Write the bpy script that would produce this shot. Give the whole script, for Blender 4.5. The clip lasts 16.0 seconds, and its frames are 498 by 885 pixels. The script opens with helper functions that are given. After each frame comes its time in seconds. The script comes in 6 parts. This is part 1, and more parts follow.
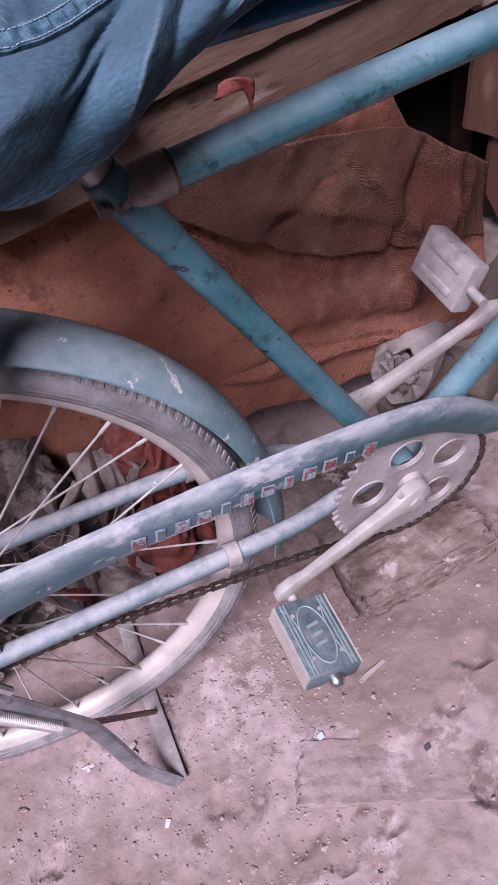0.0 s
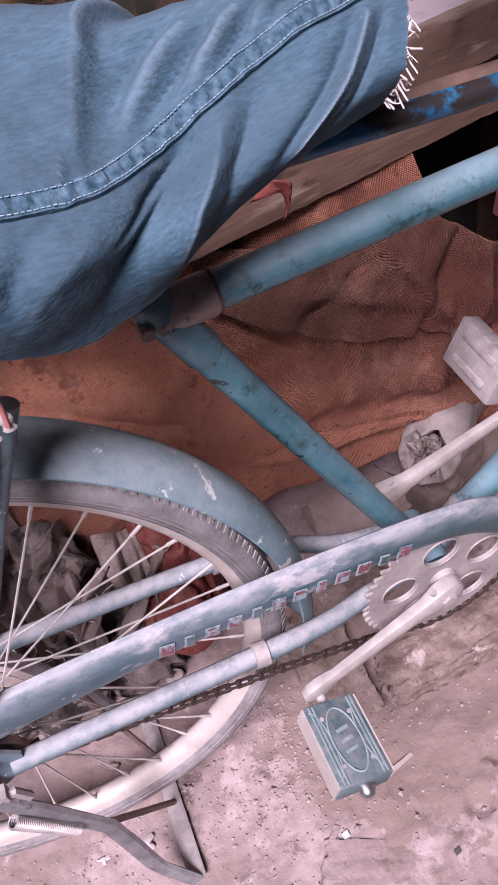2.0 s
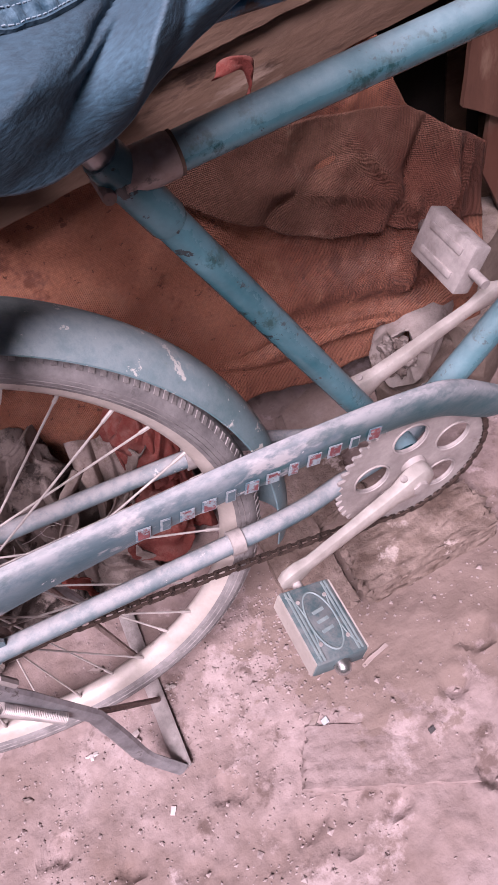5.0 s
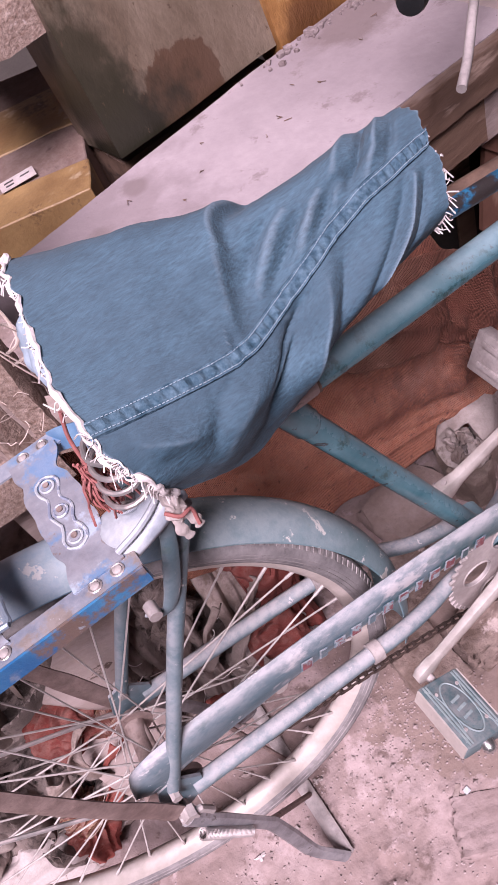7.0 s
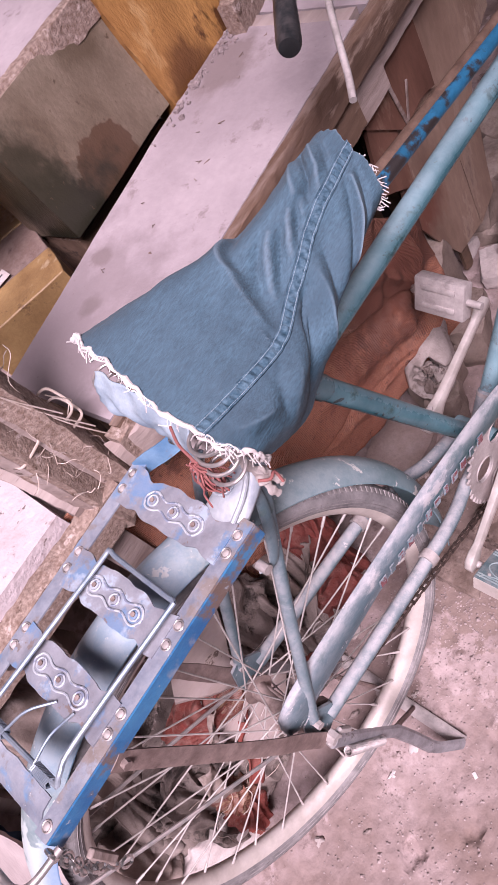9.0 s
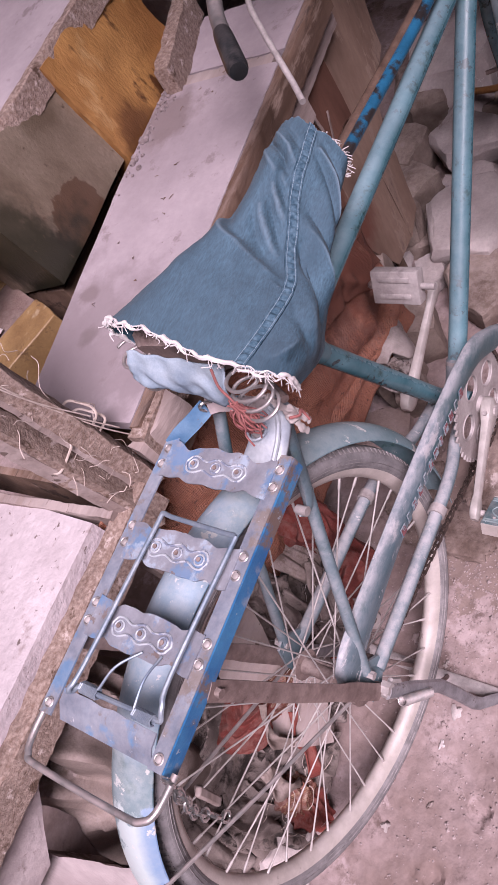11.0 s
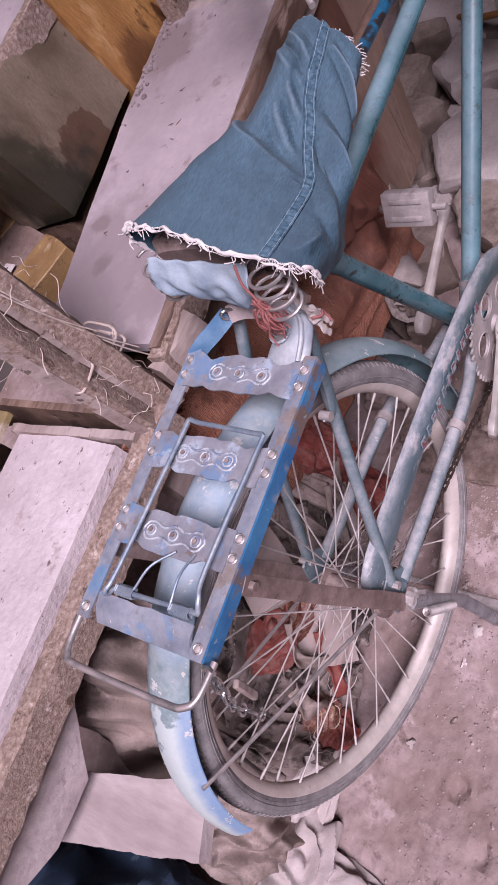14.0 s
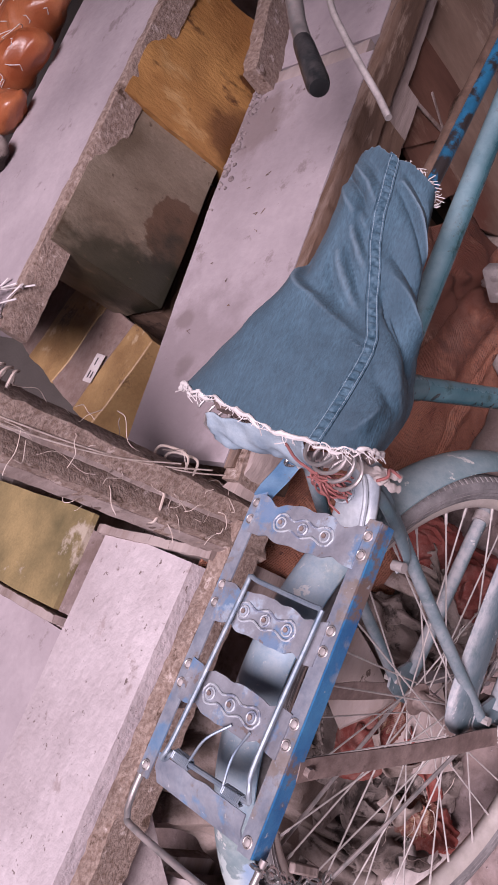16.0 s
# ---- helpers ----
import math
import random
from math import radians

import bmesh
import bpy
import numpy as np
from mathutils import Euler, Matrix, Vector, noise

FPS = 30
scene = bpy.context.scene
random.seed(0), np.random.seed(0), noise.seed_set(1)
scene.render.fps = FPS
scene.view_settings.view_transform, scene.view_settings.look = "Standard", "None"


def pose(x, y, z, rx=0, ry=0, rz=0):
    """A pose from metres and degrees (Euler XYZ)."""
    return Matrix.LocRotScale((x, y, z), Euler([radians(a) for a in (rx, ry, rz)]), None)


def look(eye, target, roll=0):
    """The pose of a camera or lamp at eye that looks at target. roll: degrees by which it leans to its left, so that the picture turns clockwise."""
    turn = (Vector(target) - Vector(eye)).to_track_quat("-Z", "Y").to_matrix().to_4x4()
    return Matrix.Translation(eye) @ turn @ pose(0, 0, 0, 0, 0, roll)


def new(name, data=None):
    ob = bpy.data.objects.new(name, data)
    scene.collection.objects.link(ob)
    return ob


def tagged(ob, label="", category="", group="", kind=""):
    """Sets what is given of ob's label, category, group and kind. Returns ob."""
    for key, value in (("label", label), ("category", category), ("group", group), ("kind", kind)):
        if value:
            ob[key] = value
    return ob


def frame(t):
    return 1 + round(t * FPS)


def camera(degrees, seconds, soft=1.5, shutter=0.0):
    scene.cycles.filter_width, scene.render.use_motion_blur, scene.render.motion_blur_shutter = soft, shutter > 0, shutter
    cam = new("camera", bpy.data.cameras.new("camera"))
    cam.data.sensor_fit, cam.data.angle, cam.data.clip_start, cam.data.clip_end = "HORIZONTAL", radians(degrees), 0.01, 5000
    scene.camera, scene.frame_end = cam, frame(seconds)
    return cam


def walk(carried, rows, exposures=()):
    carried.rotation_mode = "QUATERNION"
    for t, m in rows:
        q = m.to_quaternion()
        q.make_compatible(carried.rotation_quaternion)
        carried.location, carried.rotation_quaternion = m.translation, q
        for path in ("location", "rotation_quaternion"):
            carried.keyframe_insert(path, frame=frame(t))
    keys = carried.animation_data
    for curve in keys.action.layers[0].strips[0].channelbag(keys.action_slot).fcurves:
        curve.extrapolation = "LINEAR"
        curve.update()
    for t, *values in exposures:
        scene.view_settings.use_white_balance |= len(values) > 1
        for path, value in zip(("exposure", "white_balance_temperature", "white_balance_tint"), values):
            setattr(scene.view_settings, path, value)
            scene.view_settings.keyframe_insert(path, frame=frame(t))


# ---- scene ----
cam = camera(35.4, 16.0, soft=1.5)
PATH = [
    (0, (0.251, -0.463, 1.044), (0.46, 0.734, -0.544), -17.8),
    (0.5, (0.256, -0.456, 1.052), (0.468, 0.784, -0.502), -17.7),
    (1, (0.258, -0.43, 1.068), (0.473, 0.833, -0.468), -17.4),
    (1.5, (0.256, -0.414, 1.076), (0.483, 0.865, -0.445), -17.1),
    (2, (0.259, -0.41, 1.071), (0.483, 0.87, -0.45), -16.9),
    (2.5, (0.254, -0.419, 1.064), (0.478, 0.844, -0.471), -16.7),
    (3, (0.248, -0.427, 1.057), (0.477, 0.797, -0.508), -16.6),
    (5.3, (0.237, -0.451, 1.041), (0.448, 0.706, -0.576), -18.4),
    (5.5, (0.229, -0.442, 1.052), (0.432, 0.733, -0.553), -18.8),
    (6, (0.215, -0.422, 1.078), (0.422, 0.796, -0.495), -20.1),
    (6.5, (0.201, -0.407, 1.154), (0.425, 0.849, -0.387), -23.4),
    (7, (0.186, -0.423, 1.227), (0.426, 0.85, -0.296), -28.1),
    (7.5, (0.156, -0.445, 1.286), (0.418, 0.815, -0.245), -34.1),
    (8, (0.131, -0.456, 1.32), (0.404, 0.79, -0.221), -39.2),
    (8.5, (0.106, -0.472, 1.348), (0.397, 0.756, -0.203), -42.8),
    (9, (0.077, -0.489, 1.365), (0.424, 0.737, -0.176), -44.0),
    (9.2, (0.069, -0.494, 1.37), (0.438, 0.73, -0.168), -44.2),
    (11.3, (-0.126, -0.516, 1.399), (0.5, 0.667, -0.087), -45.9),
    (11.5, (-0.14, -0.516, 1.4), (0.489, 0.657, -0.092), -46.1),
    (12, (-0.175, -0.512, 1.396), (0.457, 0.636, -0.115), -46.6),
    (12.5, (-0.192, -0.51, 1.391), (0.425, 0.625, -0.136), -46.9),
    (13, (-0.202, -0.511, 1.388), (0.395, 0.626, -0.145), -47.0),
    (13.5, (-0.192, -0.51, 1.383), (0.361, 0.645, -0.152), -48.5),
    (14, (-0.171, -0.512, 1.382), (0.362, 0.677, -0.135), -49.8),
    (14.5, (-0.129, -0.515, 1.39), (0.372, 0.741, -0.084), -51.7),
    (15, (-0.077, -0.516, 1.394), (0.374, 0.8, -0.042), -53.7),
    (15.5, (-0.034, -0.517, 1.394), (0.377, 0.847, -0.01), -55.5),
    (16, (0.03, -0.516, 1.39), (0.385, 0.917, 0.041), -57.1),
]
walk(cam, [(t, look(eye, target, roll)) for t, eye, target, roll in PATH],
     exposures=[(0, 0.25, 5650, 28), (1, 0.41, 5800, 30), (2, 0.50, 5980, 31), (3, 0.48, 6080, 33), (5.5, 0.50, 6200, 33), (7, 0.50, 6200, 34), (8.5, 0.53, 6250, 34), (11.5, 0.16, 6120, 32), (14.5, 0.01, 6000, 31), (16, -0.03, 6180, 31)])

# ---- light ----
world = bpy.data.worlds.new("sky")
scene.world = world
world.use_nodes = True
wn = world.node_tree.nodes
sky = wn.new("ShaderNodeTexSky")
sky.sky_type = "NISHITA"
sky.sun_disc = False
sky.sun_elevation = radians(56)
sky.sun_rotation = radians(211)
sky.dust_density = 4.0
world.node_tree.links.new(sky.outputs[0], wn["Background"].inputs[0])
wn["Background"].inputs[1].default_value = 0.015
sun = new("sun", bpy.data.lights.new("sun", "SUN"))
sun.data.energy = 5.2
sun.data.angle = radians(26)
sun.data.color = (1.0, 0.925, 0.885)
sun.matrix_world = look((-0.9, -1.5, 2.6), (0.0, 0.0, 0.0))

# ---- mesh helpers ----
V = Vector


def thing(name, at, label, category, group="", kind=""):
    ob = new(name)
    ob.empty_display_size = 0.05
    ob.location = at
    return tagged(ob, label, category, group, kind)


def part(name, bm, material, parent=None, label="", smooth=True, bevel=0.0):
    me = bpy.data.meshes.new(name)
    bmesh.ops.recalc_face_normals(bm, faces=bm.faces)
    for f in bm.faces:
        f.smooth = smooth
    bm.to_mesh(me)
    bm.free()
    if smooth:
        me.set_sharp_from_angle(angle=radians(38))
    ob = new(name, me)
    me.materials.append(material)
    if parent:
        ob.parent = parent
        root = parent
        inv = Matrix.Identity(4)
        while root:
            inv = Matrix.Translation(-root.location) @ inv if root.type == "EMPTY" else inv
            root = root.parent
        # parts of a part need no shift: the part itself carries the base's
        if parent.type == "EMPTY":
            ob.matrix_parent_inverse = inv
    if label:
        ob["label"] = label
    if bevel:
        m = ob.modifiers.new("bevel", "BEVEL")
        m.width, m.segments, m.limit_method = bevel, 2, "ANGLE"
    return ob


def box(size, at=(0, 0, 0), turn=(0, 0, 0), bm=None):
    bm = bm or bmesh.new()
    m = pose(*at, *turn) @ Matrix.Diagonal((*size, 1))
    bmesh.ops.create_cube(bm, size=1, matrix=m)
    return bm


def basis(t, hint=None):
    """Two directions across t."""
    hint = hint or (V((0, 0, 1)) if abs(t.z) < 0.9 else V((1, 0, 0)))
    a = (hint - t * hint.dot(t)).normalized()
    return a, t.cross(a)


def loft(rings, bm=None, closed=True, caps=True, loop=False):
    """A skin over rings of equally many points. closed: each ring is closed; loop: the last ring joins the first."""
    bm = bm or bmesh.new()
    vs = [[bm.verts.new(p) for p in r] for r in rings]
    n = len(vs[0])
    pairs = list(zip(vs, vs[1:])) + ([(vs[-1], vs[0])] if loop else [])
    for a, b in pairs:
        for i in range(n if closed else n - 1):
            j = (i + 1) % n
            bm.faces.new((a[i], a[j], b[j], b[i]))
    if caps and closed and not loop:
        bm.faces.new(vs[0][::-1])
        bm.faces.new(vs[-1])
    return bm


def tube(points, r, sides=10, bm=None, flat=1.0, hint=None, caps=True):
    """A pipe along points; r is one radius or one for each point; flat squeezes it across hint."""
    pts = [V(p) for p in points]
    rs = r if isinstance(r, (list, tuple)) else [r] * len(pts)
    rings, a = [], None
    for i, p in enumerate(pts):
        t = (pts[min(i + 1, len(pts) - 1)] - pts[max(i - 1, 0)]).normalized()
        if a is None or hint is not None:
            a, b = basis(t, hint)
        else:
            a = (a - t * a.dot(t)).normalized()
            b = t.cross(a)
        rings.append([p + rs[i] * (flat * math.cos(2 * math.pi * k / sides) * a + math.sin(2 * math.pi * k / sides) * b) for k in range(sides)])
    return loft(rings, bm, caps=caps)


def curve(points, steps=8):
    """Catmull-Rom points through the given ones."""
    p = [V(q) for q in points]
    p = [2 * p[0] - p[1]] + p + [2 * p[-1] - p[-2]]
    out = []
    for i in range(1, len(p) - 2):
        for s in range(steps):
            u = s / steps
            out.append(0.5 * (2 * p[i] + (p[i + 1] - p[i - 1]) * u + (2 * p[i - 1] - 5 * p[i] + 4 * p[i + 1] - p[i + 2]) * u * u
                              + (3 * p[i] - p[i - 1] - 3 * p[i + 1] + p[i + 2]) * u ** 3))
    return out + [p[-2]]


def wheel_ring(profile, centre, n=96, a0=0.0, a1=360.0, bm=None, closed=True):
    """Turns a profile of (radius, y) points about the wheel's axle, from angle a0 to a1 in degrees (0: forward, 90: up)."""
    whole = abs(a1 - a0) >= 360
    rings = []
    for k in range(n if whole else n + 1):
        a = radians(a0 + (a1 - a0) * k / n)
        rings.append([V((centre[0] + r * math.cos(a), centre[1] + y, centre[2] + r * math.sin(a))) for r, y in profile])
    return loft(rings, bm, closed=closed, loop=whole, caps=closed)


def disc(centre, normal, r, thick, sides=16, bm=None):
    c, n = V(centre), V(normal).normalized()
    return tube([c - n * thick / 2, c + n * thick / 2], r, sides, bm)


def plate(outline, y0, y1, bm=None):
    """A flat plate in the x-z plane from y0 to y1, with the outline [(x, z)]."""
    bm = bm or bmesh.new()
    a = [bm.verts.new((x, y0, z)) for x, z in outline]
    b = [bm.verts.new((x, y1, z)) for x, z in outline]
    bm.faces.new(a)
    bm.faces.new(b[::-1])
    for i in range(len(a)):
        j = (i + 1) % len(a)
        bm.faces.new((a[j], a[i], b[i], b[j]))
    return bm


def rough(bm, size, scale, seed=0.0):
    for v in bm.verts:
        v.co += size * noise.noise_vector(v.co * scale + V((seed, seed * 1.7, 0)))
    return bm


def cut(bm, n):
    bmesh.ops.subdivide_edges(bm, edges=bm.edges[:], cuts=n, use_grid_fill=True)
    return bm


# ---- materials ----
def material(name, colours, scale=20.0, rough_=0.7, metal=0.0, bump=0.2, grain=200.0, dust=0.0, dust_lit_colour=(0.42, 0.33, 0.32),
             worn=None, worn_scale=25.0, worn_at=0.6, stretch=(1, 1, 1), weave=0.0, sheen=0.0, streak=None, stain=None, chips=None, edge=None, grit=0.25, film=0.0, soft_patches=()):
    """colours: dark, light, mixed by noise. worn: a colour that shows through in patches. dust: how much settles on what faces up."""
    m = bpy.data.materials.new(name)
    m.use_nodes = True
    t = m.node_tree
    N, L = t.nodes, t.links
    bsdf = N["Principled BSDF"]
    co = N.new("ShaderNodeTexCoord")
    mp = N.new("ShaderNodeMapping")
    mp.inputs["Scale"].default_value = stretch
    L.new(co.outputs["Object"], mp.inputs[0])

    def tex(s, d=6, r=0.6):
        n = N.new("ShaderNodeTexNoise")
        n.inputs["Scale"].default_value, n.inputs["Detail"].default_value, n.inputs["Roughness"].default_value = s, d, r
        L.new(mp.outputs[0], n.inputs["Vector"])
        return n.outputs[0]

    def ramp(src, a, b):
        r = N.new("ShaderNodeMapRange")
        r.inputs[1].default_value, r.inputs[2].default_value = a, b
        L.new(src, r.inputs[0])
        return r.outputs[0]

    def mix(f, a, b):
        x = N.new("ShaderNodeMix")
        x.data_type = "RGBA"
        for v, i in ((f, 0), (a, 6), (b, 7)):
            if isinstance(v, (int, float)):
                x.inputs[i].default_value = v
            elif isinstance(v, tuple):
                x.inputs[i].default_value = (*v, 1)
            else:
                L.new(v, x.inputs[i])
        return x.outputs[2]

    def times(a, b, op="MULTIPLY"):
        x = N.new("ShaderNodeMath")
        x.operation = op
        for v, i in ((a, 0), (b, 1)):
            if isinstance(v, (int, float)):
                x.inputs[i].default_value = v
            else:
                L.new(v, x.inputs[i])
        return x.outputs[0]

    col = mix(ramp(tex(scale), 0.35, 0.65), colours[0], colours[1])
    info = N.new("ShaderNodeObjectInfo")
    fine = tex(grain, 4)
    col = mix(times(ramp(fine, 0.3, 0.7), grit), col, tuple(c * 0.55 for c in colours[0]))
    if worn:
        w = ramp(tex(worn_scale, 8, 0.7), worn_at, worn_at + 0.06)
        col = mix(w, col, worn)
    if streak:
        s = ramp(tex(streak[1], 6, 0.65), streak[2], streak[2] + 0.07)
        col = mix(times(s, 0.8), col, streak[0])
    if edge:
        # wear and painted highlight along raised folds and edges
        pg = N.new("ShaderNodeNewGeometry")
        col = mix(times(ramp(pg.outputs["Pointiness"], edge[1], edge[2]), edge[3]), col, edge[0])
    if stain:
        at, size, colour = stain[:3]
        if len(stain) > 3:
            # a second, paler colour along one flank
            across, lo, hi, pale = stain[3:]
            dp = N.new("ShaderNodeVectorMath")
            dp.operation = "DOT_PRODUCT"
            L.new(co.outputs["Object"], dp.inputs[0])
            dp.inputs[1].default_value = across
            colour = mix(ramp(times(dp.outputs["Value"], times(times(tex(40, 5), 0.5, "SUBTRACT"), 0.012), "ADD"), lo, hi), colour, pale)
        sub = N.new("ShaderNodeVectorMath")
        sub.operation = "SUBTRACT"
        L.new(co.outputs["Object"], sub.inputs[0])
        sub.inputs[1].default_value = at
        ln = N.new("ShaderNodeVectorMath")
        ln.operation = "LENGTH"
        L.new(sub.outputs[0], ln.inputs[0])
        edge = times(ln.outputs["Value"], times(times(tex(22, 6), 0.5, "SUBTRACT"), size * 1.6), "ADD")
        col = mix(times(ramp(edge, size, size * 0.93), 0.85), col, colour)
    for at, size, colour, amount in soft_patches:
        # a soft-edged patch of colour: dirt on boards, painted shade on the sacking
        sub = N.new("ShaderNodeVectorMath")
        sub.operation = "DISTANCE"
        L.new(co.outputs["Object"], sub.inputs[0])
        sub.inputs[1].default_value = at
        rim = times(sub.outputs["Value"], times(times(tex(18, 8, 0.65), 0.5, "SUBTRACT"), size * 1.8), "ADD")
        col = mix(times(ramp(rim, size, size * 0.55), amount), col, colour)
    if weave:
        for d in ("X", "Z"):
            w = N.new("ShaderNodeTexWave")
            w.bands_direction = d
            w.inputs["Scale"].default_value, w.inputs["Distortion"].default_value, w.inputs["Detail Scale"].default_value = weave, 4.0, 0.4
            L.new(co.outputs["Object"], w.inputs[0])
            col = mix(times(times(w.outputs[1], tex(30, 4)), 0.42), col, tuple(c * 0.45 for c in colours[0]))
    if chips:
        # flakes and nicks with crisp edges
        s = ramp(tex(chips[1], 5, 0.7), chips[2], chips[2] + 0.02)
        col = mix(times(s, 0.9), col, chips[0])
    rr = rough_
    if dust:
        g = N.new("ShaderNodeNewGeometry")
        sep = N.new("ShaderNodeSeparateXYZ")
        L.new(g.outputs["Normal"], sep.inputs[0])
        upn = ramp(sep.outputs[2], -0.1, 0.95)
        d = times(times(upn, ramp(tex(55, 12, 0.75), 0.42, 0.57)), dust)
        col = mix(d, col, dust_lit_colour)
        rr = times(rough_, times(d, 0.5), "ADD")
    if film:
        # an even lightening of what faces up: fine dust plus painted top light
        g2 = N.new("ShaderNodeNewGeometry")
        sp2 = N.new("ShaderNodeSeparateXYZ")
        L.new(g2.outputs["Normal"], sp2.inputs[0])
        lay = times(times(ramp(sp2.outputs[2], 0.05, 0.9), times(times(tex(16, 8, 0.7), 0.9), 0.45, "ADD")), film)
        col = mix(lay, col, dust_lit_colour)
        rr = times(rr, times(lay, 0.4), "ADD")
    L.new(col, bsdf.inputs["Base Color"])
    if isinstance(rr, float):
        bsdf.inputs["Roughness"].default_value = rr
    else:
        L.new(rr, bsdf.inputs["Roughness"])
    bsdf.inputs["Metallic"].default_value = metal
    if sheen:
        bsdf.inputs["Sheen Weight"].default_value = sheen
    h = times(fine, tex(scale * 2), "ADD")
    if weave:
        for d in ("X", "Z"):
            w = N.new("ShaderNodeTexWave")
            w.bands_direction = d
            w.inputs["Scale"].default_value, w.inputs["Distortion"].default_value = weave, 1.5
            L.new(co.outputs["Object"], w.inputs[0])
            h = times(h, times(w.outputs[1], 0.5), "ADD")
    b = N.new("ShaderNodeBump")
    b.inputs["Strength"].default_value, b.inputs["Distance"].default_value = bump, 0.003
    L.new(h, b.inputs["Height"])
    L.new(b.outputs[0], bsdf.inputs["Normal"])
    return m


DUST = (0.55, 0.44, 0.43)
# the stain argument makes a browner patch of ground round the chainring
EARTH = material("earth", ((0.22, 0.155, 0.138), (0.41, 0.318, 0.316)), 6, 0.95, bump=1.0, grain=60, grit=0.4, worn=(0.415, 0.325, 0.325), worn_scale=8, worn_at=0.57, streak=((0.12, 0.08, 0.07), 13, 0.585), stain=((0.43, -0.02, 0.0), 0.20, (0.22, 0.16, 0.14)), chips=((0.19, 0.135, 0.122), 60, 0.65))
TEAL = material("teal_paint", ((0.026, 0.110, 0.138), (0.090, 0.222, 0.268)), 10, 0.24, bump=0.12, grit=0.15, worn=(0.012, 0.058, 0.062), worn_scale=24, worn_at=0.56, dust=0.22, dust_lit_colour=(0.33, 0.43, 0.485), film=0.42, chips=((0.015, 0.018, 0.02), 45, 0.605))
FENDER = material("fender_paint", ((0.060, 0.145, 0.165), (0.165, 0.255, 0.290)), 9, 0.34, bump=0.12, grit=0.15, worn=(0.03, 0.115, 0.11), worn_scale=13, worn_at=0.615, dust=0.35, dust_lit_colour=(0.48, 0.505, 0.53), film=0.42, soft_patches=(((-0.02, -0.01, 0.72), 0.19, (0.15, 0.29, 0.44), 0.75),), streak=((0.38, 0.385, 0.39), 9, 0.58), stain=((-0.46, -0.01, 0.44), 0.31, (0.20, 0.335, 0.56), (0.0698, 1.0, -0.0698), -0.041, -0.031, (0.60, 0.68, 0.68)), chips=((0.66, 0.63, 0.60), 46, 0.605))
RACKPAINT = material("rack_paint", ((0.18, 0.205, 0.265), (0.34, 0.37, 0.44)), 22, 0.42, 0.15, bump=0.15, grit=0.2, worn=(0.24, 0.20, 0.185), worn_scale=15, worn_at=0.55, dust=0.2, dust_lit_colour=(0.50, 0.47, 0.50), streak=((0.13, 0.27, 0.46), 19, 0.56), chips=((0.60, 0.60, 0.64), 60, 0.665))
RACKSIDE = material("rack_side_paint", ((0.015, 0.115, 0.29), (0.05, 0.22, 0.42)), 20, 0.4, bump=0.2, worn=(0.15, 0.105, 0.09), worn_scale=15, worn_at=0.57, streak=((0.24, 0.26, 0.31), 17, 0.58), chips=((0.30, 0.33, 0.38), 60, 0.64))
STEEL = material("dusty_steel", ((0.36, 0.34, 0.34), (0.55, 0.52, 0.52)), 30, 0.4, 0.7, bump=0.1, dust=0.6, dust_lit_colour=DUST)
RUSTY = material("rusty_steel", ((0.16, 0.11, 0.10), (0.32, 0.235, 0.215)), 40, 0.65, 0.2, bump=0.25, worn=(0.09, 0.06, 0.055), worn_scale=50, worn_at=0.62, dust=0.5, dust_lit_colour=(0.46, 0.38, 0.36))
PALE = material("pale_metal", ((0.29, 0.255, 0.25), (0.47, 0.425, 0.42)), 30, 0.55, 0.15, bump=0.2, dust=0.5, dust_lit_colour=(0.60, 0.53, 0.53), worn=(0.26, 0.21, 0.19), worn_scale=50, worn_at=0.66)
CHROME = material("chrome", ((0.5, 0.5, 0.5), (0.7, 0.7, 0.7)), 30, 0.25, 0.9, bump=0.05, dust=0.3, dust_lit_colour=DUST)
RUBBER = material("tyre_rubber", ((0.135, 0.125, 0.130), (0.27, 0.252, 0.258)), 30, 0.8, bump=0.25, worn=(0.12, 0.11, 0.113), worn_scale=40, worn_at=0.60, dust=0.25, dust_lit_colour=(0.52, 0.47, 0.475))
# film and edge put top light and fold highlights into the denim's colour
DENIM = material("denim", ((0.010, 0.042, 0.070), (0.050, 0.122, 0.178)), 26, 0.92, bump=0.4, grain=560, grit=0.85, stretch=(0.25, 1, 0.8), sheen=0.04, dust_lit_colour=(0.23, 0.335, 0.43), film=0.22, edge=((0.38, 0.48, 0.57), 0.511, 0.59, 0.45))
PALEDENIM = material("pale_denim", ((0.25, 0.33, 0.42), (0.43, 0.51, 0.58)), 24, 0.9, bump=0.2, grain=500, worn=(0.26, 0.36, 0.46), worn_scale=20, worn_at=0.6)
FRAY = material("white_thread", ((0.66, 0.6, 0.6), (0.8, 0.75, 0.75)), 50, 0.9)
